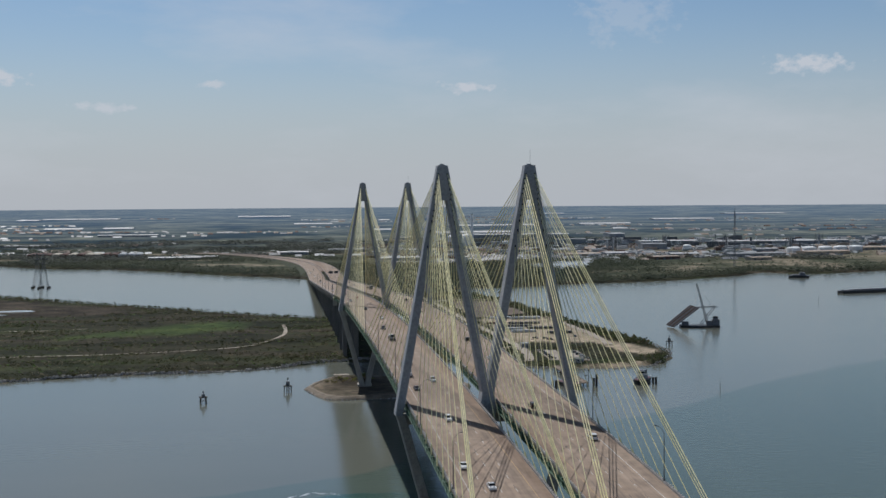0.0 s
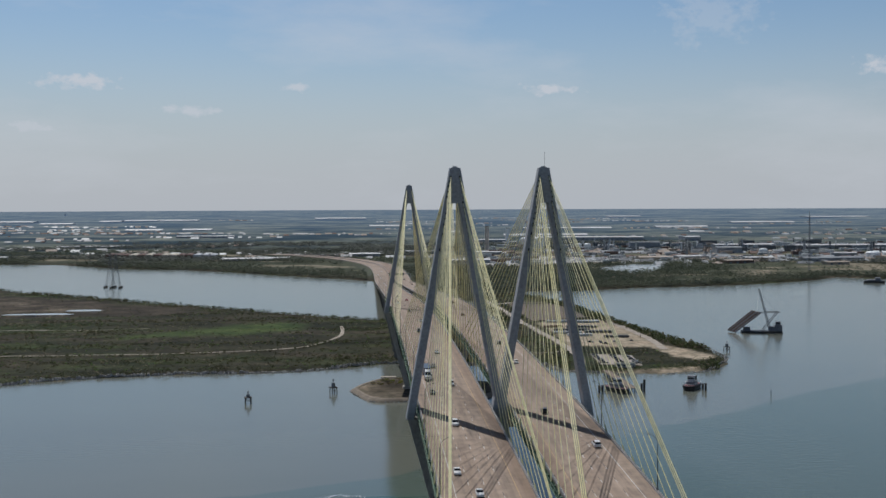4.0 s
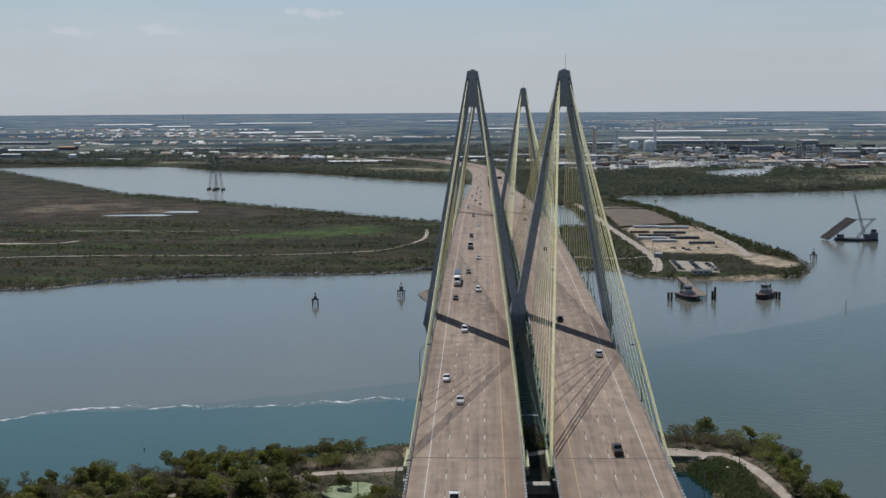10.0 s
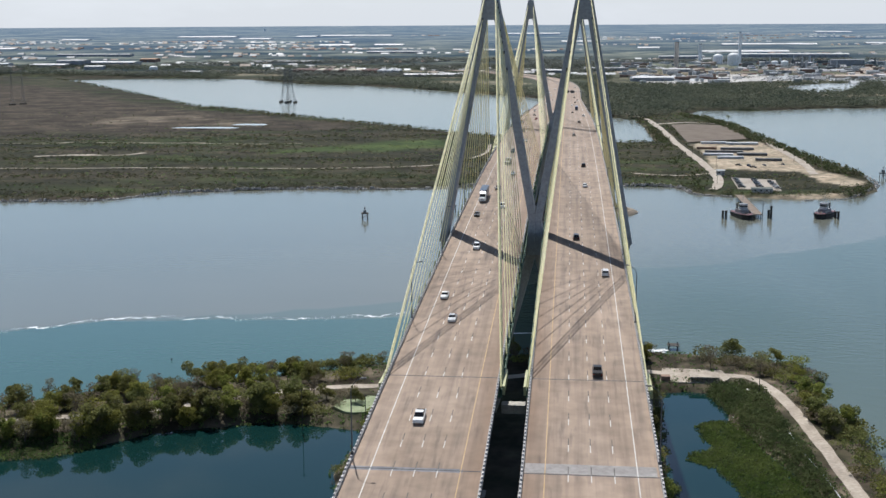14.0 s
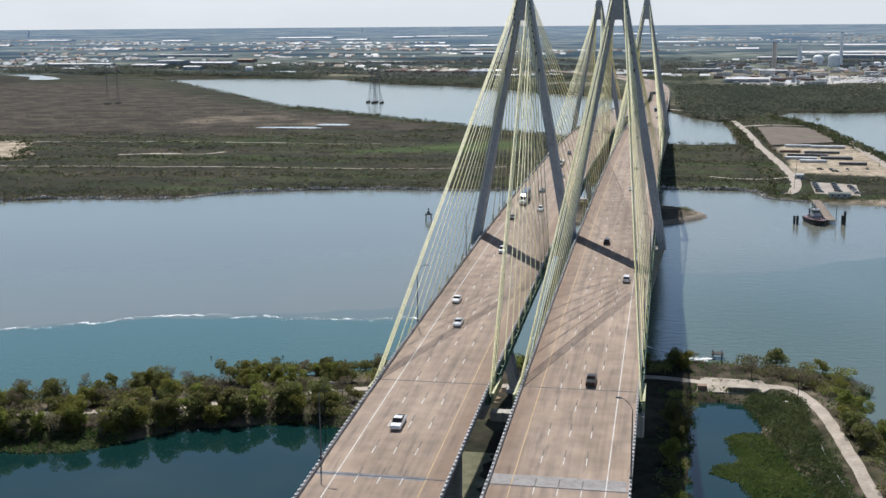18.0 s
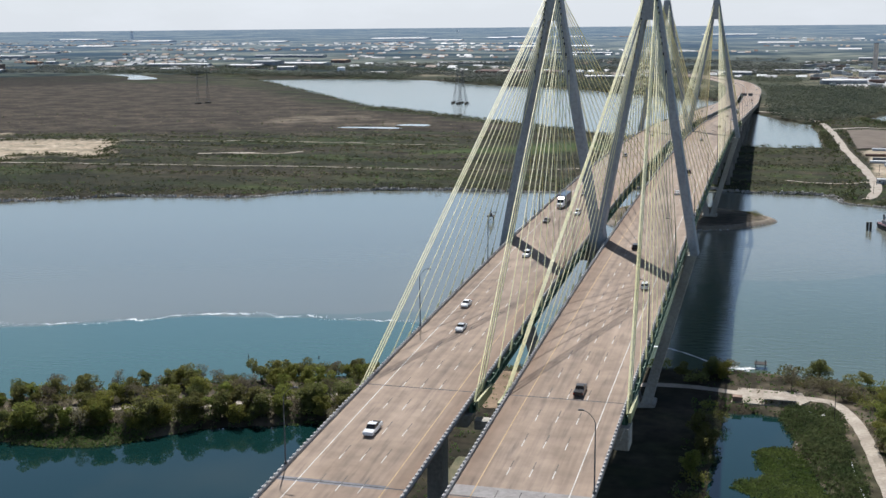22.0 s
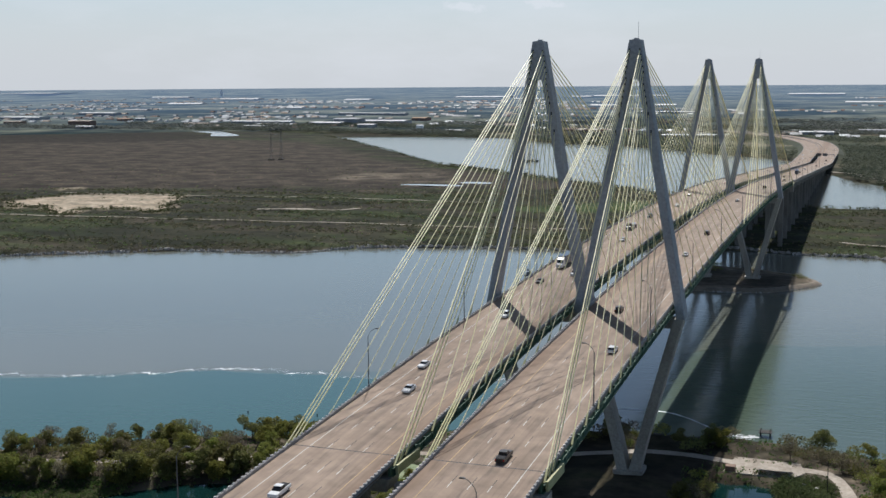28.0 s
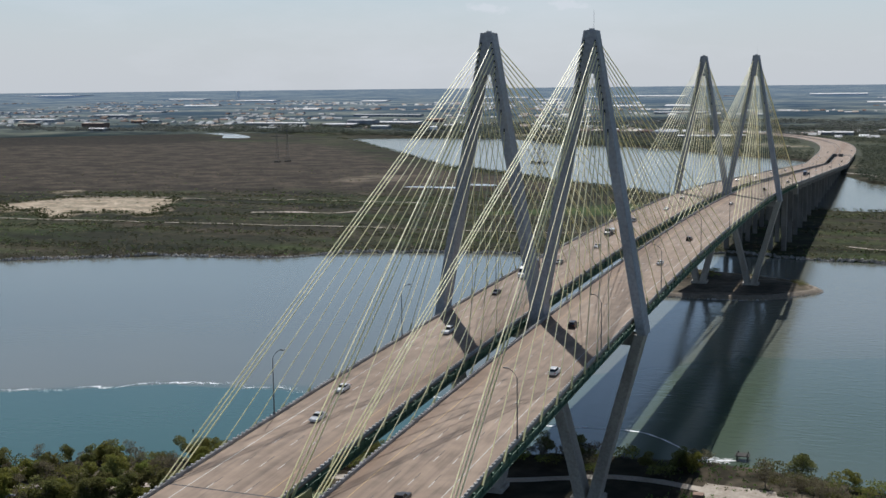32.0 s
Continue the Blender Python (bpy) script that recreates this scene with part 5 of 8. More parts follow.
def clumps(name, x, y, h, w, per, size, materials, index=None, label="", category="plants", squash=0.75, upright=0.0, flat=0.0):
    """Low plants: each a loose heap of leaf clumps on the ground; one object for them all."""
    n = len(x)
    s = np.ones(n)
    gx, gy, g0 = x.copy(), y.copy(), np.maximum(ground_height(x, y), 0.0)
    r = np.hypot(x - CX, y - CY)
    far = r > R0
    if far.any():
        rr = np.interp(r[far], D_TAB, R_TAB)
        s[far] = rr / r[far]
        gx[far], gy[far] = CX + (x[far] - CX) * s[far], CY + (y[far] - CY) * s[far]
        g0[far] = g0[far] * s[far] + EYE_H * (1 - s[far])
    d = rng.normal(size=(n, per, 3))
    d /= np.linalg.norm(d, axis=2, keepdims=True)
    d *= rng.uniform(0.3, 1.0, (n, per, 1)) ** 0.6
    c = np.empty((n, per, 3))
    c[:, :, 0] = gx[:, None] + d[:, :, 0] * (w * s)[:, None]
    c[:, :, 1] = gy[:, None] + d[:, :, 1] * (w * s)[:, None]
    c[:, :, 2] = g0[:, None] + (0.5 + 0.5 * d[:, :, 2]) * (h * s)[:, None]
    sz = (rng.uniform(0.6, 1.2, (n, per)) * (size * s)[:, None]).ravel() if np.ndim(size) else (rng.uniform(0.6, 1.2, (n, per)) * s[:, None] * size).ravel()
    idx = None if index is None else np.repeat(index, per)
    me = quads_mesh(name, c.reshape(-1, 3), sz, materials, idx, squash, upright, flat)
    return tagged(new(name, me), label, category, kind="stuff")


GRAVEL = [(126, 800), (134, 806), (190, 838), (192, 985), (150, 1008), (126, 998)]
ROAD_A = [(112, 470), (120, 500), (124, 560), (122, 640), (116, 760), (112, 900), (108, 1000), (100, 1100), (70, 1200), (30, 1260)]
ROAD_B = [(108, 1000), (150, 1030), (192, 1000), (205, 900), (204, 760), (206, 640), (200, 560)]
MARSH_TRACK = [(-1300, 480), (-700, 535), (-441, 557), (-325, 568), (-231, 570), (-143, 582), (-100, 602), (-82, 630), (-68, 677), (-64, 715), (-66, 775)]
BACK_TRACK = [(-760, 735), (-531, 753), (-480, 768), (-421, 764), (-370, 768), (-316, 760), (-250, 770)]
# scrub over the marsh beyond the river: denser and taller along its edges
x, y, d = scatter(180000, -1300, 240, 330, 1500, lambda x, y, d: (d > 1.5) & (poly_dist(x, y, MARSH) > 1) & (poly_dist(x, y, YARD) < -3) & (poly_dist(x, y, PARK) < -2) & (poly_dist(x, y, GRAVEL) < -2) & (line_gap(x, y, ROAD_A) > 5.5) & (line_gap(x, y, ROAD_B) > 5.5) & ((poly_dist(x, y, SAND) < rng.uniform(-6, 14, len(x))) | (rng.rand(len(x)) < 0.015)) & (np.hypot(x, y + 370) < 1700) & (rng.rand(len(x)) < np.clip(0.10 + np.exp(-d / 14) + 0.8 * np.clip(1.6 * wobble(x * 0.35, y, 60, 31) + 0.5 * wobble(x, y, 30, 32), 0, 1) * (poly_dist(x, y, BROWN) < -10), 0.03, 1) * np.where(poly_dist(x, y, MEADOW) > 0, 0.15, 1) * np.where(poly_dist(x, y, BROWN) > 0, 0.10, 1)))
edge = np.exp(-d / 12)
big = rng.rand(len(x)) < 0.14 * np.clip(0.4 + 1.2 * wobble(x * 0.5, y, 110, 35), 0, 1) + 0.10 * edge
low = ~big
xl, yl, el = x[low], y[low], edge[low]
clumps("scrub", xl, yl, rng.uniform(0.6, 1.3, len(xl)) + el * rng.uniform(0.4, 2.0, len(xl)), rng.uniform(0.8, 2.1, len(xl)) + el, 9, 0.72, [SHRUB, LEAF_DRY, GRASS], rng.choice(3, len(xl), p=[0.70, 0.22, 0.08]), "low green and brown scrub over the marsh", "scrub", flat=0.5)
xb, yb, eb = x[big], y[big], edge[big]
clumps("tall_shrubs", xb, yb, rng.uniform(2.2, 4.8, len(xb)), rng.uniform(1.3, 2.6, len(xb)), 30, 0.52, [SHRUB, HEDGE, LEAF_DRY], rng.choice(3, len(xb), p=[0.45, 0.45, 0.10]), "tall rounded dark shrubs standing over the marsh", "scrub", flat=0.75)
# dark bushes round the bare sand
t = rng.randint(0, len(SAND), 420)
k = rng.rand(420)
x = np.array([SAND[i][0] + (SAND[(i + 1) % len(SAND)][0] - SAND[i][0]) * q for i, q in zip(t, k)]) + rng.normal(size=420) * 5
y = np.array([SAND[i][1] + (SAND[(i + 1) % len(SAND)][1] - SAND[i][1]) * q for i, q in zip(t, k)]) + rng.normal(size=420) * 5
clumps("sand_bushes", x, y, rng.uniform(1.0, 3.6, 420), rng.uniform(1.2, 3.2, 420), 10, 0.9, [SHRUB, HEDGE], rng.choice(2, 420), "dark bushes round the bare sand", "scrub")
# shrubs crowding the dirt tracks, in stretches
x, y = [], []
for line in (MARSH_TRACK, BACK_TRACK):
    for (ax, ay), (bx, by) in zip(line, line[1:]):
        for k in range(int(math.hypot(bx - ax, by - ay) / 0.9)):
            q = rng.rand()
            px, py = ax + (bx - ax) * q, ay + (by - ay) * q
            if math.sin(px * 0.021) + 0.8 * math.sin(px * 0.057 + 1) + 0.6 * math.sin(px * 0.13) > -0.45:
                x.append(px + 1.0)
                y.append(py - rng.uniform(2.4, 9.0))
x, y = np.array(x), np.array(y)
clumps("track_scrub", x, y, rng.uniform(0.7, 2.2, len(x)), rng.uniform(0.8, 2.0, len(x)), 9, 0.72, [SHRUB, HEDGE, LEAF_DRY], rng.choice(3, len(x), p=[0.6, 0.22, 0.18]), "low green shrubs crowding the dirt tracks", "scrub", flat=0.5)
# a belt of shrubs along the lake shore of the marsh
x, y, d = scatter(60000, -1250, 110, 790, 2050, lambda x, y, d: (poly_dist(x, y, MARSH) > 1) & (d > 1.0) & (d < 16) & (poly_dist(x, y, MARSH) < 26) & (rng.rand(len(x)) < 0.8 * np.exp(-d / 12)))
clumps("shore_scrub", x, y, rng.uniform(1.6, 4.2, len(x)), rng.uniform(1.5, 3.4, len(x)), 9, 1.1, [SHRUB, HEDGE], rng.choice(2, len(x), p=[0.7, 0.3]), "belt of green shrubs along the lake shore", "scrub")
# the taller hedge on the spit and round the yard
x, y, d = scatter(9000, 95, 242, 440, 1160, lambda x, y, d: (d > 1) & (poly_dist(x, y, YARD) < -3) & (d < 20) & (y > 560) & (x > 150) | (d > 1) & (x > 203) & (y < 482) & (rng.rand(len(x)) < 0.5) | (d > 1) & (poly_dist(x, y, YARD) < -4) & (x < 124) & (y < 1000) & (y > 470) & (rng.rand(len(x)) < 0.12) & (line_gap(x, y, ROAD_A) > 6))
clumps("hedge", x, y, rng.uniform(2.0, 5.0, len(x)), rng.uniform(1.5, 3.0, len(x)), 10, 1.1, [HEDGE, LEAF_DRY], rng.choice(2, len(x), p=[0.88, 0.12]), "dense dark green thicket along the spit", "thicket")
# woods along the far shores and inland
def line_x_np(y):
    return -np.maximum(y - 1480, 0) ** 3 / 2.6e6


x, y, d = scatter(150000, -1700, 1500, 1080, 2700, lambda x, y, d: (poly_dist(x, y, MAINLAND) > 2) & (d > 2) & (poly_dist(x, y, FAR_POOL) < -20) & ((poly_dist(x, y, BARE_FAR) < 0) | (d < 60) | (rng.rand(len(x)) < 0.2)) & ((poly_dist(x, y, WORKS) < -15) | (rng.rand(len(x)) < 0.12)) & (rng.rand(len(x)) < np.clip(np.exp(-np.maximum(d - 30, 0) / 40) * 0.95 + 0.55 * (wobble(x, y, 300, 41) > 0.1) + 0.8 * ((x > 20) & (x < 430) & (y < 1850)), 0.01, 0.95)) & (np.abs(x - line_x_np(y)) > 38) & ~((x > -720) & (x < -310) & (y > 2070) & (y < 2480)))
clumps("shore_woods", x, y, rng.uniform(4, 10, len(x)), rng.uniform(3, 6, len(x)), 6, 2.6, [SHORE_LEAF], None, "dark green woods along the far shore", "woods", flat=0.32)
a, r = rng.uniform(radians(-46), radians(34), 36000), np.exp(rng.uniform(math.log(2400), math.log(3700), 36000))
x, y = CX + r * np.sin(a), CY + r * np.cos(a)
k = (poly_dist(x, y, MAINLAND) > 30) & (wobble(x, y, 900, 51) + 0.6 * wobble(x, y, 260, 52) > -0.1 + np.maximum(r - 3000, 0) / 1500) & (poly_dist(x, y, WORKS) < 0)
x, y = x[k], y[k]
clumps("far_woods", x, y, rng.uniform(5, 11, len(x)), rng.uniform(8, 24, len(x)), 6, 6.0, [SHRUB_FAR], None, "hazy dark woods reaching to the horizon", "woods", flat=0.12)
# reeds and water plants by the near ponds
for poly, n, hh, mm, nm, lb in ((REEDS_R, 11000, 1.7, REED, "reeds", "tall green reeds beside the pond"), (MATS_R, 13000, 0.45, GRASS, "water_plants", "bright green plants floating on the pond")):
    xs = [q[0] for q in poly]
    ys = [q[1] for q in poly]
    x, y = rng.uniform(min(xs), max(xs), n), rng.uniform(min(ys), max(ys), n)
    k = poly_dist(x, y, poly) > rng.uniform(-1.5, 0.5, n)
    x, y = x[k], y[k]
    clumps(nm, x, y, rng.uniform(0.5, 1.2, len(x)) * hh * (1 + 0.8 * np.clip(wobble(x, y, 9, 88) + 0.6 * wobble(x, y, 4, 89), -0.6, 1.2)), np.full(len(x), 0.85), 6, 0.36, [mm, REED], rng.choice(2, len(x), p=[0.75, 0.25]), lb, "reeds", upright=0.5)
PLANTS_L = [(-200, -86), (-179, -71), (-161, -77), (-148, -77), (-136, -74), (-126, -65), (-128, -58), (-148, -64), (-165, -70), (-190, -84)]
x, y = rng.uniform(-200, -124, 9000), rng.uniform(-90, -55, 9000)
k = poly_dist(x, y, PLANTS_L) > rng.uniform(-1.5, 0.5, len(x))
x, y = x[k], y[k]
clumps("shore_plants", x, y, rng.uniform(0.4, 1.3, len(x)), np.full(len(x), 0.9), 6, 0.38, [REED, GRASS, LEAF_DRY], rng.choice(3, len(x), p=[0.5, 0.3, 0.2]), "low green plants along the pond's edge", "plants", upright=0.4)
x, y, d = scatter(70000, -330, 100, -230, 46, lambda x, y, d: (d > -1.2) & (d < 9) & (rng.rand(len(x)) < 0.55) & (np.abs(x) > 34) | (d > 0.5) & (np.abs(x) > 30) & (rng.rand(len(x)) < 0.22))
k = path_gaps(x, y) > 2.6
x, y = x[k], y[k]
clumps("bank_grass", x, y, rng.uniform(0.3, 1.1, len(x)), rng.uniform(0.5, 1.2, len(x)), 5, 0.4, [GRASS, REED, LEAF_DRY], rng.choice(3, len(x), p=[0.42, 0.33, 0.25]), "rough grass and weeds on the near bank", "grass", upright=0.5)

# ---------------------------------------------------------------- tracks, rocks, foam
DIRT = mat("pale_dirt", (0.31, 0.265, 0.215), (0.43, 0.375, 0.31), 0.15, 0.95, 0.2, fine=1.0)
ROCK = mat("grey_riprap", (0.33, 0.32, 0.30), (0.48, 0.46, 0.43), 0.5, 0.95, 0.4, vary=0.5)
FOAM = mat("white_foam", (0.70, 0.72, 0.72), (0.85, 0.86, 0.86), 0.4, 0.7, fine=2.0)
SLAB = mat("pale_concrete_slab", (0.30, 0.255, 0.205), (0.40, 0.35, 0.29), 0.2, 0.9, 0.15, fine=1.2)


def spline(points, step):
    """Points along a smooth line through the given ones."""
    p = [Vector((*q, 0)) for q in points]
    out = []
    for i in range(len(p) - 1):
        a, b, c, d = p[max(i - 1, 0)], p[i], p[i + 1], p[min(i + 2, len(p) - 1)]
        n = max(1, int((c - b).length / step))
        for j in range(n):
            t = j / n
            out.append(0.5 * ((2 * b) + (c - a) * t + (2 * a - 5 * b + 4 * c - d) * t * t + (3 * b - a - 3 * c + d) * t ** 3))
    return out + [p[-1]]


def ribbon(name, points, width, lift, material, label, category, step=4.0, rough=0.25):
    s = Shape()
    pts = spline(points, step)
    rows = []
    for i, q in enumerate(pts):
        d = (pts[min(i + 1, len(pts) - 1)] - pts[max(i - 1, 0)]).normalized()
        nrm = Vector((-d.y, d.x, 0))
        w0 = width / 2 * (1 + rough * rng.uniform(-1, 1))
        w1 = width / 2 * (1 + rough * rng.uniform(-1, 1))
        rows.append([q + nrm * w0, q + nrm * w0 * 0.4, q - nrm * w1 * 0.4, q - nrm * w1])
    flat_pts = [v for row in rows for v in row]
    zs = ground_height(np.array([v.x for v in flat_pts]), np.array([v.y for v in flat_pts])) + lift
    for i in range(len(rows) - 1):
        s.add([(v.x, v.y, float(z)) for v, z in zip(flat_pts[4 * i:4 * i + 8], zs[4 * i:4 * i + 8])], [(k, k + 1, k + 5, k + 4) for k in range(3)])
    return thing(name, s, material, label, category, kind="structure")


ribbon("dirt_track", PATH_L, 4.0, 0.16, DIRT, "pale dirt track along the near bank", "track", 3.0, 0.08)
ribbon("dirt_track", MARSH_TRACK, 3.4, 0.5, DIRT, "thin pale dirt track across the scrub", "track", 10)
ribbon("dirt_track", BACK_TRACK, 3.0, 0.5, DIRT, "broken pale dirt track across the scrub", "track", 10, 0.7)
ribbon("dirt_track", [(-470, 645), (-430, 655), (-395, 660), (-380, 680)], 7.0, 0.5, DIRT, "bare pale strip in the scrub", "track", 8, 0.7)
ribbon("grass_verge", [(-20, -128), (-21, -100), (-22, -80), (-23, -60)], 15.0, 0.14, mat("dry_mown_grass", (0.085, 0.088, 0.042), (0.165, 0.145, 0.085), 0.18, 0.95, 0.3, fine=2.0), "dry mown grass under the bridge", "grass", 3.0, 0.3)
ribbon("bare_earth", [(-27, -16), (-29, -4), (-31, 12), (-32, 24)], 13.0, 0.2, mat("bare_brown_earth", (0.17, 0.115, 0.07), (0.27, 0.19, 0.12), 0.2, 0.95, 0.2, fine=1.5), "bare brown earth beside the bridge tower", "ground", 3.0, 0.3)
ribbon("yard_road", ROAD_A, 7.0, 0.5, SLAB, "pale road to the yard on the spit", "road", 12)
ribbon("yard_road", ROAD_B, 7.0, 0.5, SLAB, "pale road round the yard", "road", 12)
ribbon("dirt_track", [(60, 560), (95, 545), (120, 560)], 4.0, 0.5, DIRT, "pale dirt track across the scrub", "track", 8, 0.4)

pts = spline(FOAM_LINE, 0.7)
fs = Shape()


def foam_off(i):
    return 2.2 * math.sin(i * 0.045) + 3.0 * abs(math.sin(i * 0.085)) + 1.3 * math.sin(i * 0.23) + 0.9 * math.sin(i * 0.61) + 0.6 * math.sin(i * 1.37)


def foam_wide(i):
    return max(0.03, 0.10 + 0.30 * math.sin(i * 0.031 + 0.8) + 0.40 * math.sin(i * 0.13) + 0.34 * math.sin(i * 0.77) + 0.30 * math.sin(i * 0.29))


for i, q in enumerate(pts[:-1]):
    q2 = pts[i + 1]
    o, o2, w, w2 = foam_off(i), foam_off(i + 1), foam_wide(i), foam_wide(i + 1)
    if w > 0.06 or w2 > 0.06:
        fs.add([(q.x, q.y + o - w, 0.04), (q2.x, q2.y + o2 - w2, 0.04), (q2.x, q2.y + o2 + w2 * 0.6, 0.06), (q.x, q.y + o + w * 0.6, 0.06)], [(0, 1, 2, 3)])
    for _ in range(3):
        a, b, rr = q.x + rng.uniform(-1, 1), q.y + o + rng.normal() * 1.3, rng.uniform(0.08, 0.3)
        fs.add([(a - rr, b, 0.05), (a, b - rr * 0.5, 0.05), (a + rr * 1.8, b, 0.05), (a, b + rr * 0.5, 0.05)], [(0, 1, 2, 3)])
thing("foam_line", fs, FOAM, "broken white foam line where two waters meet", "foam", kind="stuff")
fs = Shape()
for ln in ([(-20, 72), (9, 76), (21, 71), (34, 58), (42, 53), (50, 55)],):
    pts = spline(ln, 0.8)
    for i, q in enumerate(pts[:-1]):
        q2 = pts[i + 1]
        w, w2 = 0.2 + 0.5 * abs(math.sin(i * 0.3)), 0.2 + 0.5 * abs(math.sin((i + 1) * 0.3))
        fs.add([(q.x, q.y - w, 0.04), (q2.x, q2.y - w2, 0.04), (q2.x, q2.y + w2, 0.06), (q.x, q.y + w, 0.06)], [(0, 1, 2, 3)])
    for _ in range(160):
        a, b, rr = rng.uniform(36, 47), rng.uniform(50, 56), rng.uniform(0.2, 0.7)
        fs.add([(a - rr, b, 0.05), (a, b - rr * 0.6, 0.05), (a + rr * 1.4, b, 0.05), (a, b + rr * 0.6, 0.05)], [(0, 1, 2, 3)])
thing("foam_streak", fs, FOAM, "white foam streak drifting by the near bank", "foam", kind="stuff")


def rocks(name, line, width, step, size, label):
    s = Shape()
    pts = np.repeat(np.array([(q.x, q.y) for q in spline(line, step)]), 3, axis=0)
    pts = pts + rng.uniform(-1, 1, pts.shape) * width
    zs = np.maximum(ground_height(pts[:, 0], pts[:, 1]), 0)
    for (x, y), g in zip(pts.tolist(), zs.tolist()):
        r = size * rng.uniform(0.5, 1.3)
        z = g + r * 0.15
        ring = [(x + r * rng.uniform(0.7, 1.2) * math.cos(k * 1.2566), y + r * rng.uniform(0.7, 1.2) * math.sin(k * 1.2566)) for k in range(5)]
        s.loft([[(a, b, z - r * 0.5) for a, b in ring], [(x + (a - x) * 0.6, y + (b - y) * 0.6, z + r * rng.uniform(0.3, 0.6)) for a, b in ring]])
    return thing(name, s, ROCK, label, "rocks", kind="stuff")


rocks("riprap", [(-600, 268), (-425, 372), (-392, 389), (-314, 403), (-283, 432), (-247, 451), (-187, 467), (-124, 471), (-80, 481), (-24, 513), (40, 501), (87, 496), (100, 462), (124, 450)], 1.6, 1.5, 1.1, "grey boulders lining the far river bank")
rocks("riprap", [(-53, 381), (-40, 340), (-17, 336), (23, 341), (54, 377), (35, 406)], 1.0, 2.5, 0.8, "grey boulders round the islet")
rocks("riprap", [(170, 437), (205, 452), (235, 510), (241, 560), (232, 610)], 1.5, 3.0, 0.8, "grey boulders round the spit")
thing("algae_mat", Shape().loft([[(q.x, q.y, z) for q in spline([(-62, -29), (-56, -34), (-48, -31), (-46, -24), (-47, -19), (-53, -17), (-56, -20), (-61, -23), (-62, -29)], 1.5)[:-1]] for z in (1.2, 2.45)]), mat("pale_green_algae", (0.18, 0.225, 0.115), (0.28, 0.32, 0.19), 0.3, 0.9), "pale green algae mat at the pond's edge", "algae", kind="stuff")

# The sky's reflection is painted into the pools as a pale base colour.
POOL = mat("sky_pale_water", (0.30, 0.32, 0.33), (0.38, 0.40, 0.41), 0.02, 0.12)
for pool in WET_FLATS + [LAGOON, FAR_POOL]:
    cx, cy = sum(q[0] for q in pool) / len(pool), sum(q[1] for q in pool) / len(pool)
    ring = spline(pool + [pool[0]], 6)
    thing("shallow_pool", Shape().add([(p[0], p[1], p[2] + 2.5 * p[3]) for p in (far_place(q.x, q.y) for q in ring[:-1])], [tuple(range(len(ring) - 1))]), POOL, "shallow marsh pool painted pale with sky shine", "pool", kind="structure")

thing("pale_lot", Shape().add([(q[0], q[1], 2.6) for q in ((140, 1900), (249, 1835), (357, 1960), (440, 1975), (560, 2120), (470, 2190), (381, 2262), (224, 2121))], [(0, 1, 2, 3, 4, 5, 6, 7)]), mat("bright_gravel", (0.34, 0.33, 0.31), (0.48, 0.46, 0.43), 0.02, 0.9), "pale gravel lots beyond the far shore", "lot", kind="structure")
for x, y, s in ((40, 389, 0.8), (44, 385, 0.6), (-12, 420, 0.9), (-30, 410, 0.7), (12, 415, 0.8)):
    tree_thing(BUSHES[0], "bush", x, y, gz(x, y), s, x, "dense dark bush on the islet", "bush", "bushes on the islet")

hut = empty("islet_shelter", -28, 414, gz(-28, 414), "small open shelter with a flat pale roof on the islet", "shelter")
part("roof", Shape().loft([rect(-5.2, 5.2, -2.4, 2.4, z, 0.15) for z in (2.3, 2.6)]), SLAB, hut, "flat pale roof")
for a in (-4.4, 4.4):
    for b in (-1.9, 1.9):
        part("post", Shape().tube((a, b, -0.6), (a, b, 2.3), 0.16, 6), CONC_OLD, hut)
rim_pts = spline(ISLET + [ISLET[0]], 3.0)[:-1]
mid_x, mid_y = sum(q.x for q in rim_pts) / len(rim_pts), sum(q.y for q in rim_pts) / len(rim_pts)
thing("islet_kerb", Shape().loft([[(mid_x + (q.x - mid_x) * k, mid_y + (q.y - mid_y) * k, z) for q in rim_pts] for k, z in ((1.035, -0.8), (1.0, 0.9), (0.965, 2.0), (0.93, 2.15), (0.91, 1.2))], caps=False), mat("brown_packed_earth", (0.17, 0.14, 0.105), (0.25, 0.21, 0.165), 0.2, 0.95, 0.2, fine=1.2), "sloping tan concrete kerb round the islet", "kerb", kind="structure")
for i in range(46):
    x, y = rng.uniform(-44, -6), rng.uniform(392, 424)
    if poly_dist(np.array([x]), np.array([y]), ISLET)[0] > 5 and (abs(x + 28) > 7 or abs(y - 414) > 4):
        tree_thing(BUSHES[2 + i % 2], "bush", x, y, gz(x, y), rng.uniform(0.25, 0.5), i, "low dry bush among stones on the islet", "bush", "bushes on the islet")

# ---------------------------------------------------------------- lamps and vehicles on the bridge


def sign_gantry(y, x0, x1, boards):
    g = empty("sign_gantry", line_x(y), y, deck_z(y), "grey overhead sign gantry with dark boards across the roadway", "sign gantry", "sign gantries")
    for x in (x0, x1):
        part("post", Shape().tube((x, 0, -0.3), (x, 0, 8.0), 0.3, 8), STEEL, g)
    part("truss", lattice_beam(x0, x1, 7.2, 1.2), STEEL, g)
    for x in boards:
        b = part("sign_board", Shape().box(x, -0.9, 7.6, 6.0, 0.16, 3.8, bevel=0.05), BOARD, g, "dark back of a sign board")
        for q in (-2, 2):
            part("stiffener", Shape().box(x + q, -1.05, 7.6, 0.16, 0.14, 3.6), STEEL, b)


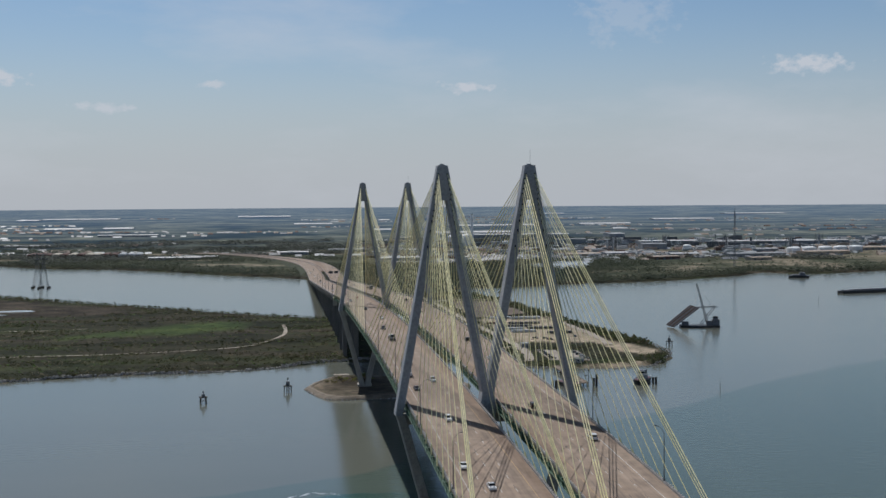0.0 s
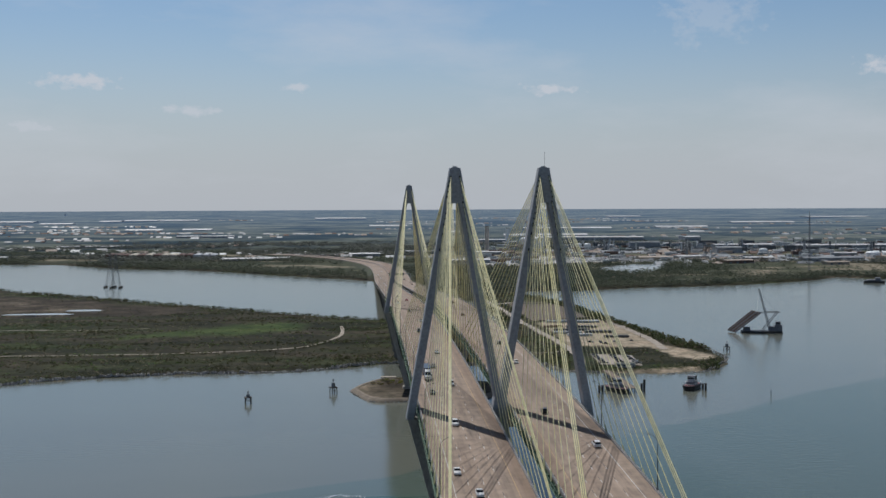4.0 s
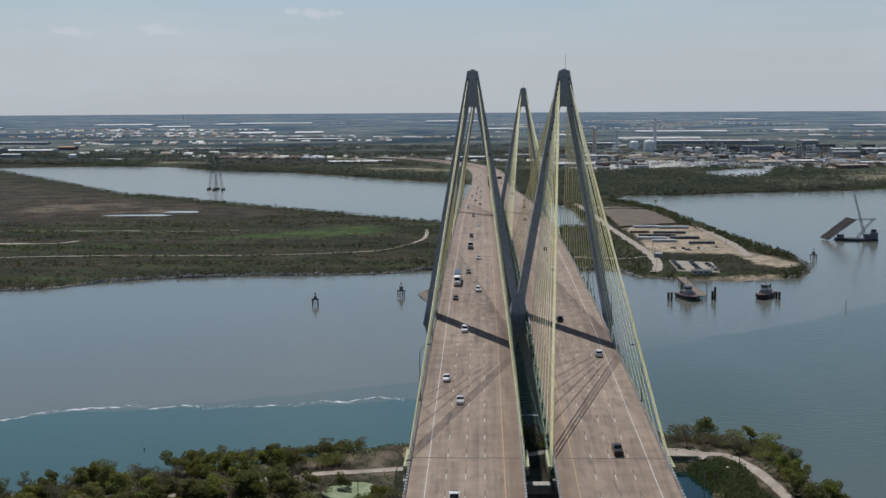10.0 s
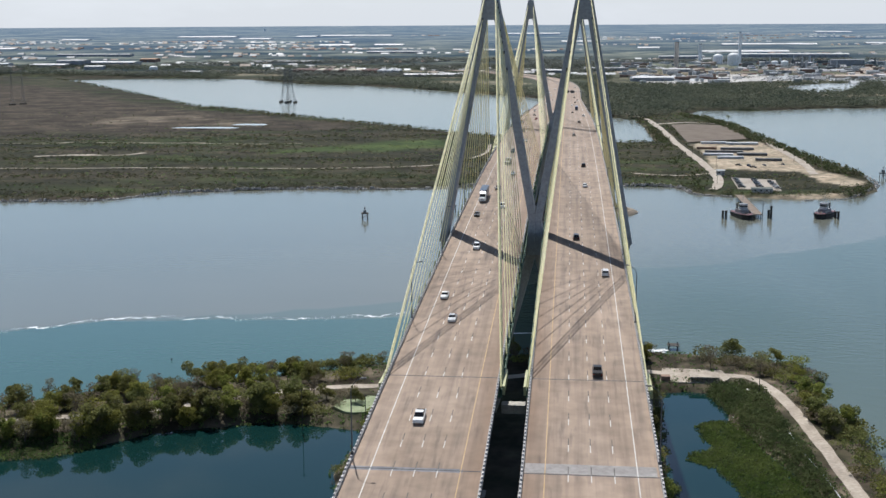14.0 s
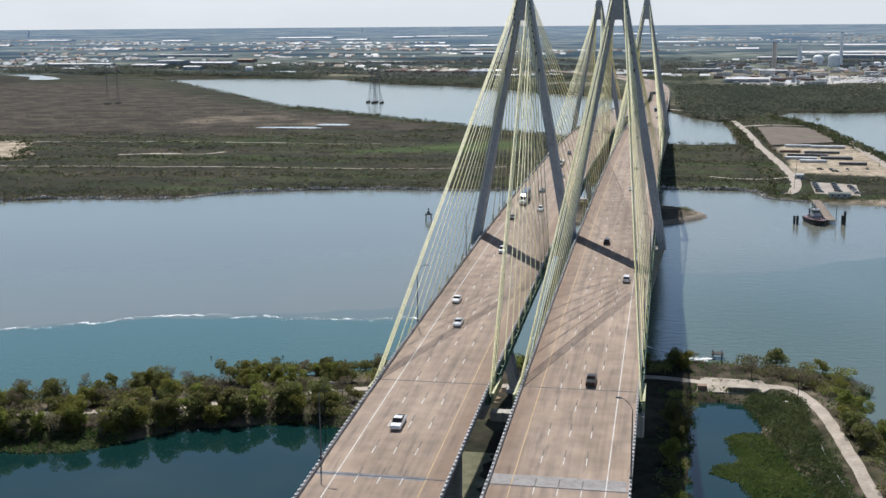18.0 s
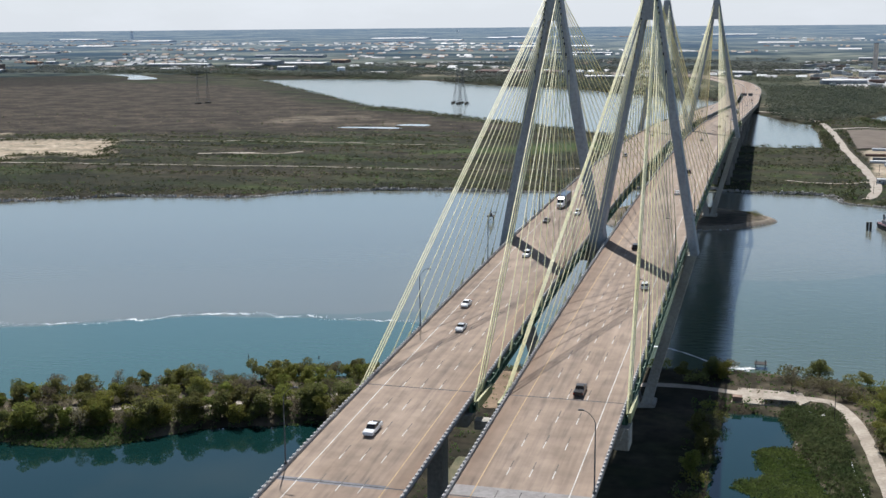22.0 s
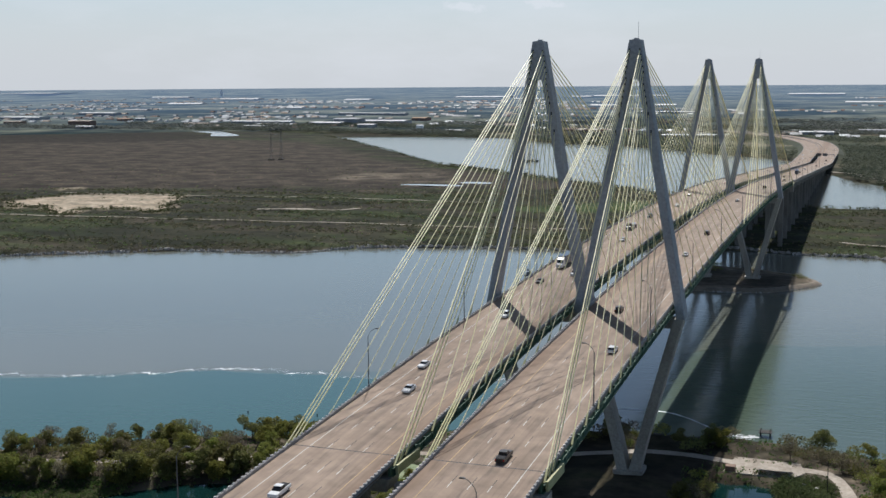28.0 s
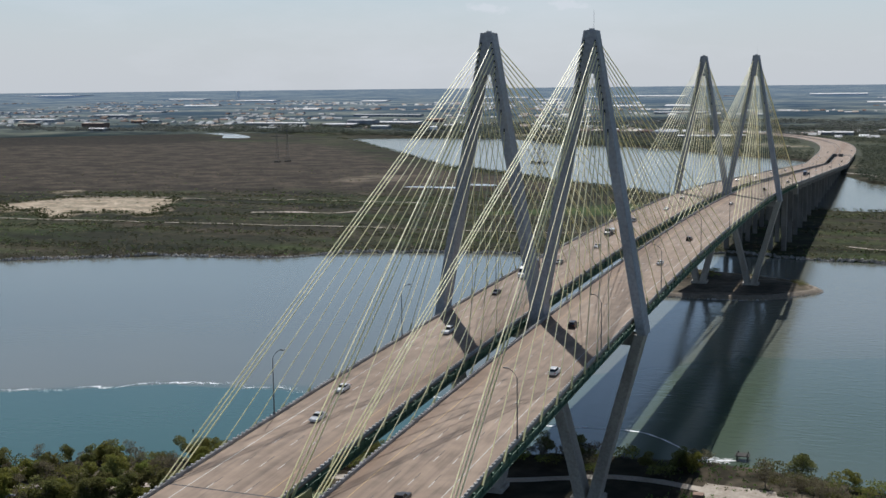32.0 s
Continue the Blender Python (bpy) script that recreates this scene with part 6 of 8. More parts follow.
def lattice_beam(x0, x1, z, tall):
    s = Shape()
    n = 12
    for yy in (-0.5, 0.5):
        s.tube((x0, yy, z), (x1, yy, z), 0.1, 5).tube((x0, yy, z + tall), (x1, yy, z + tall), 0.1, 5)
        for i in range(n):
            a, b = x0 + (x1 - x0) * i / n, x0 + (x1 - x0) * (i + 1) / n
            s.tube((a, yy, z), (b, yy, z + tall), 0.06, 4).tube((a, yy, z + tall), (b, yy, z), 0.06, 4)
    return s


BOARD = mat("dark_sign_back", (0.05, 0.055, 0.06), (0.09, 0.095, 0.10), 0.4, 0.6)
sign_gantry(1400, 2.0, 27.6, (6.5, 14.5))


# The shade of poles standing against the sun is put into this dark steel.
LAMP_STEEL = mat("backlit_lamp_steel", (0.085, 0.088, 0.09), (0.14, 0.142, 0.145), 0.6, 0.6)


def street_lamp():
    lamp = empty("street_lamp", label="tall dark grey street lamp with one curved arm over the roadway", category="street lamp", group="lamps along the bridge")
    part("pole", Shape().tube((0, 0, -0.4), (0, 0, 11.6), 0.15, 8, r2=0.09), LAMP_STEEL, lamp)
    part("base_plate", Shape().disc(0, 0, -0.42, 0.05, 0.3, 8), LAMP_STEEL, lamp)
    bow = [(0, 0, 11.4), (0.3, 0, 12.2), (0.8, 0, 12.8), (1.4, 0, 13.3), (2.1, 0, 13.55)]
    curve = Shape()
    for p, q in zip(bow, bow[1:]):
        curve.tube(p, q, 0.055, 6)
    arm = part("arm", curve, LAMP_STEEL, lamp)
    part("lamp_head", Shape().loft([[(2.3 + dx * wx, dy * wy, z - 0.2) for dx, dy in ((-1, -1), (1, -1), (1, 1), (-1, 1))] for z, wx, wy in ((13.6, 0.4, 0.15), (13.72, 0.5, 0.2), (13.84, 0.35, 0.12))]), LAMP_STEEL, arm)
    return lamp


lamp = street_lamp()
LAMP_Y = [-338, -262, -186, -105, -36.5, 41] + [117 + 76 * i for i in range(12)]
lamp.location = (-HALF + 0.2, LAMP_Y[0], deck_z(LAMP_Y[0]) + 1.0)
for sgn in (-1, 1):
    for y in LAMP_Y:
        if sgn > 0 or y != LAMP_Y[0]:
            copy_thing(lamp, pose(sgn * (HALF - 0.2), y, deck_z(y) + 1.0, 0, 0, 0 if sgn < 0 else 180))

GLASS = mat("dark_car_glass", (0.012, 0.014, 0.017), (0.02, 0.022, 0.026), 2.0, 0.12)
TYRE = mat("black_tyre", (0.015, 0.015, 0.016), (0.025, 0.025, 0.026), 3.0, 0.9)
RIM = mat("wheel_rim", (0.35, 0.36, 0.37), (0.45, 0.46, 0.47), 3.0, 0.35, metal=0.8)
LAMP_W = mat("clear_headlight", (0.6, 0.6, 0.6), (0.75, 0.75, 0.75), 3.0, 0.15)
LAMP_R = mat("red_tail_light", (0.35, 0.015, 0.012), (0.45, 0.02, 0.016), 3.0, 0.2)
PAINTS = {n: mat(n + "_car_paint", a, b, 1.5, 0.28, coords="object") for n, a, b in (("white", (0.72, 0.72, 0.71), (0.80, 0.80, 0.79)), ("black", (0.012, 0.012, 0.014), (0.02, 0.02, 0.022)), ("silver", (0.42, 0.43, 0.44), (0.5, 0.51, 0.52)), ("grey", (0.10, 0.105, 0.11), (0.14, 0.145, 0.15)), ("blue", (0.03, 0.05, 0.09), (0.045, 0.07, 0.12)), ("red", (0.28, 0.02, 0.02), (0.36, 0.03, 0.03)))}


def profile(sh, pts, half, inset=0.0, mi=0):
    """A side outline (y along, z up) drawn out across the vehicle, its upper edge drawn in."""
    zs = [p[1] for p in pts]
    lo, hi = min(zs), max(zs)
    rows = []
    for s in (-1, -0.93, 0.93, 1):
        row = []
        for y, z in pts:
            k = half * s - s * inset * (z - lo) / (hi - lo + 1e-6)
            row.append((k, y * (1.0 if abs(s) < 1 else 0.985), z if abs(s) < 1 else lo + (z - lo) * 0.97))
        rows.append(row)
    return sh.loft(rows, mi)


def wheels(v, half, ys, r):
    for y in ys:
        for s in (-1, 1):
            w = part("wheel", Shape().loft([[(s * (half - d), y + r * k * math.cos(a * 0.5236), r + r * k * math.sin(a * 0.5236)) for a in range(12)] for d, k in ((0.24, 0.9), (0.2, 1.0), (0.04, 1.0), (0.0, 0.9))]), TYRE, v)
            part("rim", Shape().loft([[(s * (half + d), y + r * k * math.cos(a * 0.6283), r + r * k * math.sin(a * 0.6283)) for a in range(10)] for d, k in ((-0.02, 0.62), (0.015, 0.5))]), RIM, w)


def car(kind, paint):
    """A car, sport utility or pickup, its nose towards -y."""
    m = PAINTS[paint]
    what = {"sedan": "sedan", "suv": "sport utility car", "pickup": "pickup truck with an open bed"}[kind]
    v = empty("car" if kind != "pickup" else "pickup_truck", label=f"{paint} {what} on the concrete roadway", category="car" if kind != "pickup" else "pickup", group="vehicles on the bridge")
    h, L = {"sedan": (0.93, 2.4), "suv": (0.97, 2.4), "pickup": (1.0, 2.85)}[kind]
    body = Shape()
    if kind == "sedan":
        profile(body, [(-L, 0.32), (L, 0.32), (L, 0.85), (L - 0.2, 0.98), (0.9, 1.0), (-0.9, 0.96), (-L + 0.15, 0.78), (-L, 0.62)], h, 0.06)
        roof, gl = [(1.75, 0.98), (1.0, 1.42), (-0.25, 1.44), (-1.05, 0.96)], [(1.62, 1.0), (0.95, 1.38), (-0.2, 1.40), (-0.95, 0.98)]
    elif kind == "suv":
        profile(body, [(-L, 0.38), (L, 0.38), (L + 0.02, 1.0), (L - 0.05, 1.12), (-0.95, 1.1), (-L + 0.12, 0.98), (-L, 0.75)], h, 0.05)
        roof, gl = [(2.3, 1.12), (2.05, 1.74), (-0.2, 1.78), (-1.15, 1.1)], [(2.2, 1.14), (1.98, 1.68), (-0.15, 1.72), (-1.05, 1.12)]
    else:
        profile(body, [(-L, 0.45), (L, 0.45), (L, 1.12), (0.75, 1.14), (-1.25, 1.12), (-L + 0.12, 1.05), (-L, 0.8)], h, 0.04)
        roof, gl = [(0.8, 1.12), (0.68, 1.80), (-0.6, 1.84), (-1.45, 1.12)], [(0.72, 1.14), (0.62, 1.74), (-0.55, 1.78), (-1.36, 1.14)]
    part("body", body, m, v)
    cab = part("cabin", profile(Shape(), gl, h - 0.10, 0.16), GLASS, v, "dark glass cabin")
    part("roof", profile(Shape(), [(roof[1][0] + 0.05, roof[1][1] - 0.06), (roof[1][0] - 0.05, roof[1][1]), (roof[2][0] + 0.05, roof[2][1]), (roof[2][0] - 0.05, roof[2][1] - 0.06)], h - 0.22, 0.03), m, cab)
    if kind == "pickup":
        # The body has no hollow; a near-black plate paints the bed's shade.
        part("bed", Shape().box(0, 1.85, 1.15, 2 * h - 0.34, 1.75, 0.05), DARK, v, "near-black plate painted as a shaded open bed")
    wheels(v, h, (-L * 0.64, L * 0.6), 0.36 if kind != "sedan" else 0.33)
    for s in (-1, 1):
        part("headlight", Shape().box(s * (h - 0.28), -L + 0.02, 0.72, 0.4, 0.1, 0.16), LAMP_W, v)
        part("tail_light", Shape().box(s * (h - 0.16), L - 0.02, 0.88, 0.22, 0.08, 0.22), LAMP_R, v)
    return v


def truck(trailer):
    v = empty("semi_truck", label="semi truck with a white cab and a dark blue box trailer", category="truck", group="vehicles on the bridge")
    cab = Shape()
    profile(cab, [(-9.0, 0.6), (-4.6, 0.6), (-4.6, 3.7), (-5.6, 3.85), (-7.1, 3.1), (-7.5, 1.9), (-8.9, 1.6)], 1.2, 0.08)
    c = part("cab", cab, PAINTS["white"], v, "white cab with a sleeper")
    part("windscreen", Shape().add([(-1.02, -7.48, 2.0), (1.02, -7.48, 2.0), (0.98, -7.16, 3.0), (-0.98, -7.16, 3.0)], [(0, 1, 2, 3)]), GLASS, c)
    part("grille", Shape().box(0, -9.0, 1.15, 1.1, 0.08, 0.75), RIM, c)
    part("chassis", Shape().box(0, -1.0, 0.85, 0.9, 15, 0.3), TYRE, v)
    part("trailer", Shape().loft([rect(-1.28, 1.28, -4.2, 9.2, z, 0.05) for z in (1.15, 4.05)]), PAINTS[trailer], v, "box trailer")
    wheels(v, 1.22, (-7.6, -3.6, -2.4, 6.6, 7.9), 0.5)
    return v


def flatbed():
    v = empty("flatbed_truck", label="long flatbed truck with a dark cab and a low load", category="truck", group="vehicles on the bridge")
    c = part("cab", profile(Shape(), [(-7.0, 0.6), (-4.2, 0.6), (-4.2, 2.9), (-5.4, 3.0), (-6.0, 1.9), (-6.9, 1.6)], 1.15, 0.08), PAINTS["grey"], v)
    part("windscreen", Shape().add([(-0.98, -6.0, 2.0), (0.98, -6.0, 2.0), (0.94, -5.5, 2.8), (-0.94, -5.5, 2.8)], [(0, 1, 2, 3)]), GLASS, c)
    part("bed", Shape().box(0, 1.4, 1.15, 2.4, 11.0, 0.25), TYRE, v)
    part("load", Shape().box(0, 2.2, 1.7, 2.0, 6.4, 0.8, bevel=0.1), PAINTS["silver"], v, "pale wrapped load")
    wheels(v, 1.18, (-5.8, -2.8, 4.6, 5.8), 0.5)
    return v


LANES = [HALF - 6.0 - 3.9 * q for q in range(4)]
made = {}
# side (-1: traffic coming towards the viewer), lane from the outside, place along, kind, paint
TRAFFIC = [(-1, 1, -168, "pickup", "white"), (-1, 1, -104, "sedan", "white"), (-1, 0, -84, "sedan", "white"), (-1, 1, -28, "suv", "white"), (-1, 0, 24, "sedan", "black"), (-1, 2, 40, "suv", "white"), (-1, 1, 82, "sedan", "grey"), (-1, 2, 122, "sedan", "silver"), (-1, 1, 205, "suv", "blue"), (-1, 2, 262, "sedan", "white"), (-1, 1, 330, "sedan", "black"), (-1, 0, 420, "suv", "white"), (-1, 2, 470, "sedan", "red"), (-1, 1, 560, "sedan", "black"), (-1, 2, 640, "pickup", "white"), (-1, 0, 700, "suv", "white"), (-1, 1, 800, "sedan", "grey"), (-1, 2, 890, "suv", "white"), (-1, 1, 1010, "sedan", "white"), (-1, 1, 1150, "suv", "white"), (-1, 2, 1280, "sedan", "black"),
           (1, 1, -140, "pickup", "black"), (1, 0, -58, "suv", "white"), (1, 2, -12, "suv", "black"), (1, 1, 90, "sedan", "white"), (1, 1, 150, "suv", "black"), (1, 2, 300, "sedan", "grey"), (1, 1, 420, "suv", "black"), (1, 0, 530, "pickup", "white"), (1, 2, 640, "sedan", "black"), (1, 1, 780, "suv", "grey"), (1, 2, 930, "sedan", "white"), (1, 1, 1100, "sedan", "black"), (1, 0, 1240, "suv", "white"), (1, 1, 1380, "suv", "black"), (1, 2, 1520, "sedan", "white"), (1, 0, 1640, "suv", "silver"), (-1, 1, 1420, "sedan", "white"), (-1, 0, 1500, "suv", "white"), (-1, 2, 1590, "sedan", "silver")]
for side, lane, y, kind, paint in TRAFFIC:
    dz = deck_z(y + 1) - deck_z(y - 1)
    m = pose(line_x(y) + side * LANES[lane], y, deck_z(y) + 0.01, math.degrees(math.atan(dz / 2)) * (1 if side < 0 else -1), 0, 0 if side < 0 else 180)
    if (kind, paint) not in made:
        made[kind, paint] = car(kind, paint)
        made[kind, paint].matrix_basis = m
    else:
        copy_thing(made[kind, paint], m)
tk = truck("blue")
tk.location = (-LANES[0], 58, deck_z(58) + 0.01)
fb = flatbed()
fb.location = (-LANES[1], 160, deck_z(160) + 0.01)
copy_thing(tk, pose(line_x(740) + LANES[1], 740, deck_z(740) + 0.01, 0, 0, 180))

# ---------------------------------------------------------------- on the water
TIMBER = mat("dark_wet_timber", (0.030, 0.027, 0.024), (0.06, 0.054, 0.048), 0.8, 0.9, 0.3)
HULL = mat("black_hull_paint", (0.014, 0.015, 0.018), (0.028, 0.03, 0.034), 0.5, 0.5)
BOAT_WHITE = mat("weathered_white_paint", (0.20, 0.20, 0.22), (0.30, 0.30, 0.32), 0.5, 0.6)
BOAT_GREY = mat("boat_grey_paint", (0.14, 0.15, 0.17), (0.20, 0.21, 0.23), 0.5, 0.6)
RUST = mat("rusty_steel", (0.16, 0.09, 0.06), (0.26, 0.17, 0.12), 0.4, 0.8, 0.2)


def dolphin(x, y, turn, tall):
    d = empty("channel_marker", x, y, 0, "dark timber channel marker platform on piles in the river", "channel marker", "channel markers")
    for a in (-1, 1):
        for b in (-1, 1):
            part("leg", Shape().tube((a * 1.9, b * 1.9, -2), (a * 1.5, b * 1.5, 3.4), 0.3, 8), TIMBER, d)
    part("platform", Shape().box(0, 0, 3.5, 4.6, 4.6, 0.5, bevel=0.1), TIMBER, d)
    part("brace", Shape().tube((-1.8, -1.8, 0.6), (1.7, -1.7, 2.8), 0.14, 5).tube((1.8, -1.8, 0.6), (-1.7, -1.7, 2.8), 0.14, 5), TIMBER, d)
    hut = part("beacon_box", Shape().box(0, 0, 3.75 + 0.9 + 0.45 * tall, 1.9, 1.9, 1.8 + 0.9 * tall, bevel=0.15), BOAT_GREY, d)
    part("mast", Shape().tube((0, 0, 5), (0, 0, 7.8 + 1.5 * tall), 0.1, 6), STEEL, hut)
    part("board", Shape().box(0, -0.15, 6.6 + 1.5 * tall, 1.1, 0.1, 1.1), BOAT_WHITE, hut)
    d.rotation_euler = (0, 0, turn)


for x, y, r, k in ((-115.5, 341, 0.2, 0), (-64.3, 376, 0.5, 1), (252, 561, 0.3, 0.7)):
    dolphin(x, y, r, k)


TUG_WHITE = mat("white_wheelhouse_paint", (0.50, 0.50, 0.52), (0.62, 0.62, 0.63), 0.5, 0.5)
TUG_DECK = mat("maroon_deck_paint", (0.10, 0.035, 0.045), (0.16, 0.07, 0.08), 0.5, 0.8)


def tug(x, y, turn, scale):
    t = empty("tugboat", x, y, 0, "dark tugboat with a maroon deck, white wheelhouse and mast", "tugboat", "tugboats")
    out = [(-2.6, -9), (-3.7, -6), (-3.9, 2), (-3.5, 8), (-1.8, 10.8), (0, 11.5), (1.8, 10.8), (3.5, 8), (3.9, 2), (3.7, -6), (2.6, -9)]
    hull = part("hull", Shape().loft([[(a * k, b * (0.94 + 0.06 * k), z + (0.5 * (b > 7)) * (z > 1)) for a, b in out] for z, k in ((-1, 0.75), (0.3, 0.92), (1.9, 1.0), (2.2, 0.98))]), HULL, t)
    part("fender", Shape().loft([[(a * k, b * 1.01 * k, z + 0.5 * (b > 7)) for a, b in out] for z, k in ((1.35, 1.02), (1.75, 1.035))], caps=False), TYRE, hull)
    part("deckhouse", Shape().loft([rect(-2.4, 2.4, -3.5, 5.0, z, 0.6) for z in (2.0, 4.4)]), BOAT_WHITE, t)
    up = part("wheelhouse", Shape().loft([rect(-1.9, 1.9, 0.0, 4.2, z, 0.7) for z in (4.4, 7.2)]), TUG_WHITE, t)
    part("deck", Shape().loft([[(a * 0.93, b * 0.95, z + 0.42 * (b > 7)) for a, b in out] for z in (2.16, 2.3)]), TUG_DECK, t, "maroon painted deck")
    rail = Shape()
    for (a, b), (c, d) in zip(out, out[1:]):
        rail.tube((a * 0.96, b * 0.97, 3.2 + 0.5 * (b > 7)), (c * 0.96, d * 0.97, 3.2 + 0.5 * (d > 7)), 0.06, 4)
        rail.tube((a * 0.96, b * 0.97, 2.2), (a * 0.96, b * 0.97, 3.2 + 0.5 * (b > 7)), 0.05, 4)
    part("railing", rail, TUG_WHITE, t)
    for q in range(3):
        part("tyre_fender", Shape().disc(0, 0, -0.25, 0.25, 0.6, 10), TYRE, hull).matrix_basis = pose(0.9 * (q - 1), 11.2 - 0.5 * abs(q - 1), 1.5, 90, 0, 0)
    part("window_band", Shape().loft([rect(-1.94, 1.94, -0.04, 4.24, z, 0.7) for z in (5.8, 6.7)], caps=False), GLASS, up, "dark band of wheelhouse windows")
    part("roof", Shape().loft([rect(-2.1, 2.1, -0.2, 4.5, z, 0.7) for z in (7.2, 7.45)]), BOAT_GREY, up)
    for s in (-1, 1):
        part("funnel", Shape().tube((s * 1.6, -2.2, 4.2), (s * 1.6, -2.4, 7.2), 0.45, 8), HULL, t)
    part("mast", Shape().tube((0, 1.5, 7.4), (0, 1.4, 12.2), 0.12, 6).tube((-1.2, 1.45, 10), (1.2, 1.45, 10), 0.06, 5), STEEL, t)
    part("winch", Shape().disc(0, 7.2, 2.1, 3.2, 0.9, 10), RUST, t)
    t.rotation_euler = (0, 0, turn)
    t.scale = (scale, scale, scale)
    return t


tug(118, 366, radians(196), 1.15)
tug(170, 372, radians(150), 1.15)
for x, y, h in ((106, 360, 4.5), (107.5, 357, 5), (135, 359, 8), (134, 362, 5), (176, 362, 4.5), (175, 365, 4)):
    thing("mooring_post", Shape().tube((x, y, -2), (x, y, h), 0.75, 10).disc(x, y, h, h + 0.25, 0.85, 10), TIMBER, "thick dark mooring post standing in the water", "mooring post", "mooring posts")
for x, y, h in ((209, 333, 4.0), (-133, 25, 0.5), (-107, 30, 0.5), (556, 926, 6)):
    thing("stake", Shape().tube((x, y, -2), (x, y, h), 0.18, 6).tube((x, y, h), (x, y, h + 0.3), 0.28, 6), TIMBER, "thin dark stake standing in the water", "stake", "stakes in the water")
pier_t = empty("trestle_pier", 127, 400, 0, "brown timber trestle pier on piles from the yard to the boats", "pier")
PLANK = mat("worn_brown_planks", (0.15, 0.115, 0.085), (0.23, 0.18, 0.14), 0.3, 0.9, fine=1.5)
part("deck", Shape().box(0, 0, 2.6, 5.4, 82, 0.5), PLANK, pier_t)
for i in range(9):
    for s in (-1, 1):
        part("support_post", Shape().tube((s * 2.4, -38 + i * 9, -2), (s * 2.4, -38 + i * 9, 2.4), 0.3, 7), TIMBER, pier_t)
for s in (-1, 1):
    part("kerb", Shape().box(s * 2.55, 0, 2.98, 0.3, 82, 0.25), PLANK, pier_t)
part("light_frame", Shape().tube((3.4, -38, -1), (3.4, -38, 11), 0.2, 6).tube((3.4, -38, 10.5), (-0.5, -38, 11), 0.14, 6), TIMBER, pier_t)


def lattice(sh, p, q, wide0, wide1, bays, r):
    """A four-sided braced frame from p to q."""
    p, q = Vector(p), Vector(q)
    d = (q - p).normalized()
    u = d.cross(Vector((0, 1, 0.01))).normalized()
    w = d.cross(u)
    rows = []
    for i in range(bays + 1):
        t = i / bays
        c, k = p.lerp(q, t), (wide0 + (wide1 - wide0) * t) / 2
        rows.append([c + u * a * k + w * b * k for a, b in ((-1, -1), (1, -1), (1, 1), (-1, 1))])
    for i in range(bays):
        for j in range(4):
            sh.tube(rows[i][j], rows[i + 1][j], r, 4)
            sh.tube(rows[i][j], rows[i + 1][(j + 1) % 4], r * 0.6, 4)
            sh.tube(rows[i][(j + 1) % 4], rows[i + 1][j], r * 0.6, 4)
    return sh


RUST_D = mat("dark_rusted_steel", (0.085, 0.060, 0.050), (0.15, 0.105, 0.085), 0.3, 0.8, fine=1.0)
cb = empty("crane_barge", 325, 694, 0, "work barge with a lattice crane and a tilted pipe ramp", "barge")
part("hull", Shape().loft([rect(-17, 20, -7, 7, z, 0.8) for z in (-1, 1.8)]), HULL, cb)
part("boom", lattice(Shape(), (9, 0, 3), (-1, 2, 41), 2.0, 1.0, 12, 0.22), BOAT_GREY, cb, "tall lattice boom")
part("crane_cab", Shape().loft([rect(8, 14, -2.5, 2.5, z, 0.5) for z in (1.8, 6.0)]), BOAT_GREY, cb)
house = part("deckhouse", Shape().loft([rect(13, 20, -3.5, 3.5, z, 0.5) for z in (1.8, 7.5)]).loft([rect(14, 18.5, -2.5, 2.5, z, 0.5) for z in (7.5, 10.5)]), BOAT_GREY, cb)
part("window_band", Shape().loft([rect(13.95, 18.55, -2.55, 2.55, z, 0.5) for z in (8.6, 9.8)], caps=False), GLASS, house)
part("gantry", Shape().tube((2, -5, 1.8), (16, -5, 20), 0.35, 6).tube((2, 5, 1.8), (16, 5, 20), 0.35, 6).tube((-6, -5, 18.5), (18, -5, 19.5), 0.3, 6).tube((-6, 5, 18.5), (18, 5, 19.5), 0.3, 6), BOAT_GREY, cb)
ramp = part("ramp", Shape().loft([[(-23, -6, 0.2), (-29, 7, 1.0), (-7, 7, 19.4), (0, -6, 18.2)], [(-23, -6, 0.8), (-29, 7, 1.6), (-7, 7, 20.0), (0, -6, 18.8)]]), RUST_D, cb, "tilted rusty pipe ramp")
for q in range(8):
    f = (q + 0.3) / 8
    part("pipe", Shape().tube((-23 - 6 * f, -6 + 13 * f, 1.2 + 0.8 * f), (0 - 7 * f, -6 + 13 * f, 19.2 + 1.2 * f), 0.55, 7), RUST_D if q % 3 else BOAT_GREY, ramp)
part("back_stay", Shape().tube((-1, 2, 41), (15, 0, 18), 0.12, 4).tube((-1, 2, 41), (-3, 3, 12), 0.08, 4), STEEL, cb)
part("wheelhouse", Shape().loft([rect(-15, -9, -3, 3, z, 0.5) for z in (1.8, 5.2)]), BOAT_GREY, cb)
cb.rotation_euler = (0, 0, radians(-12))
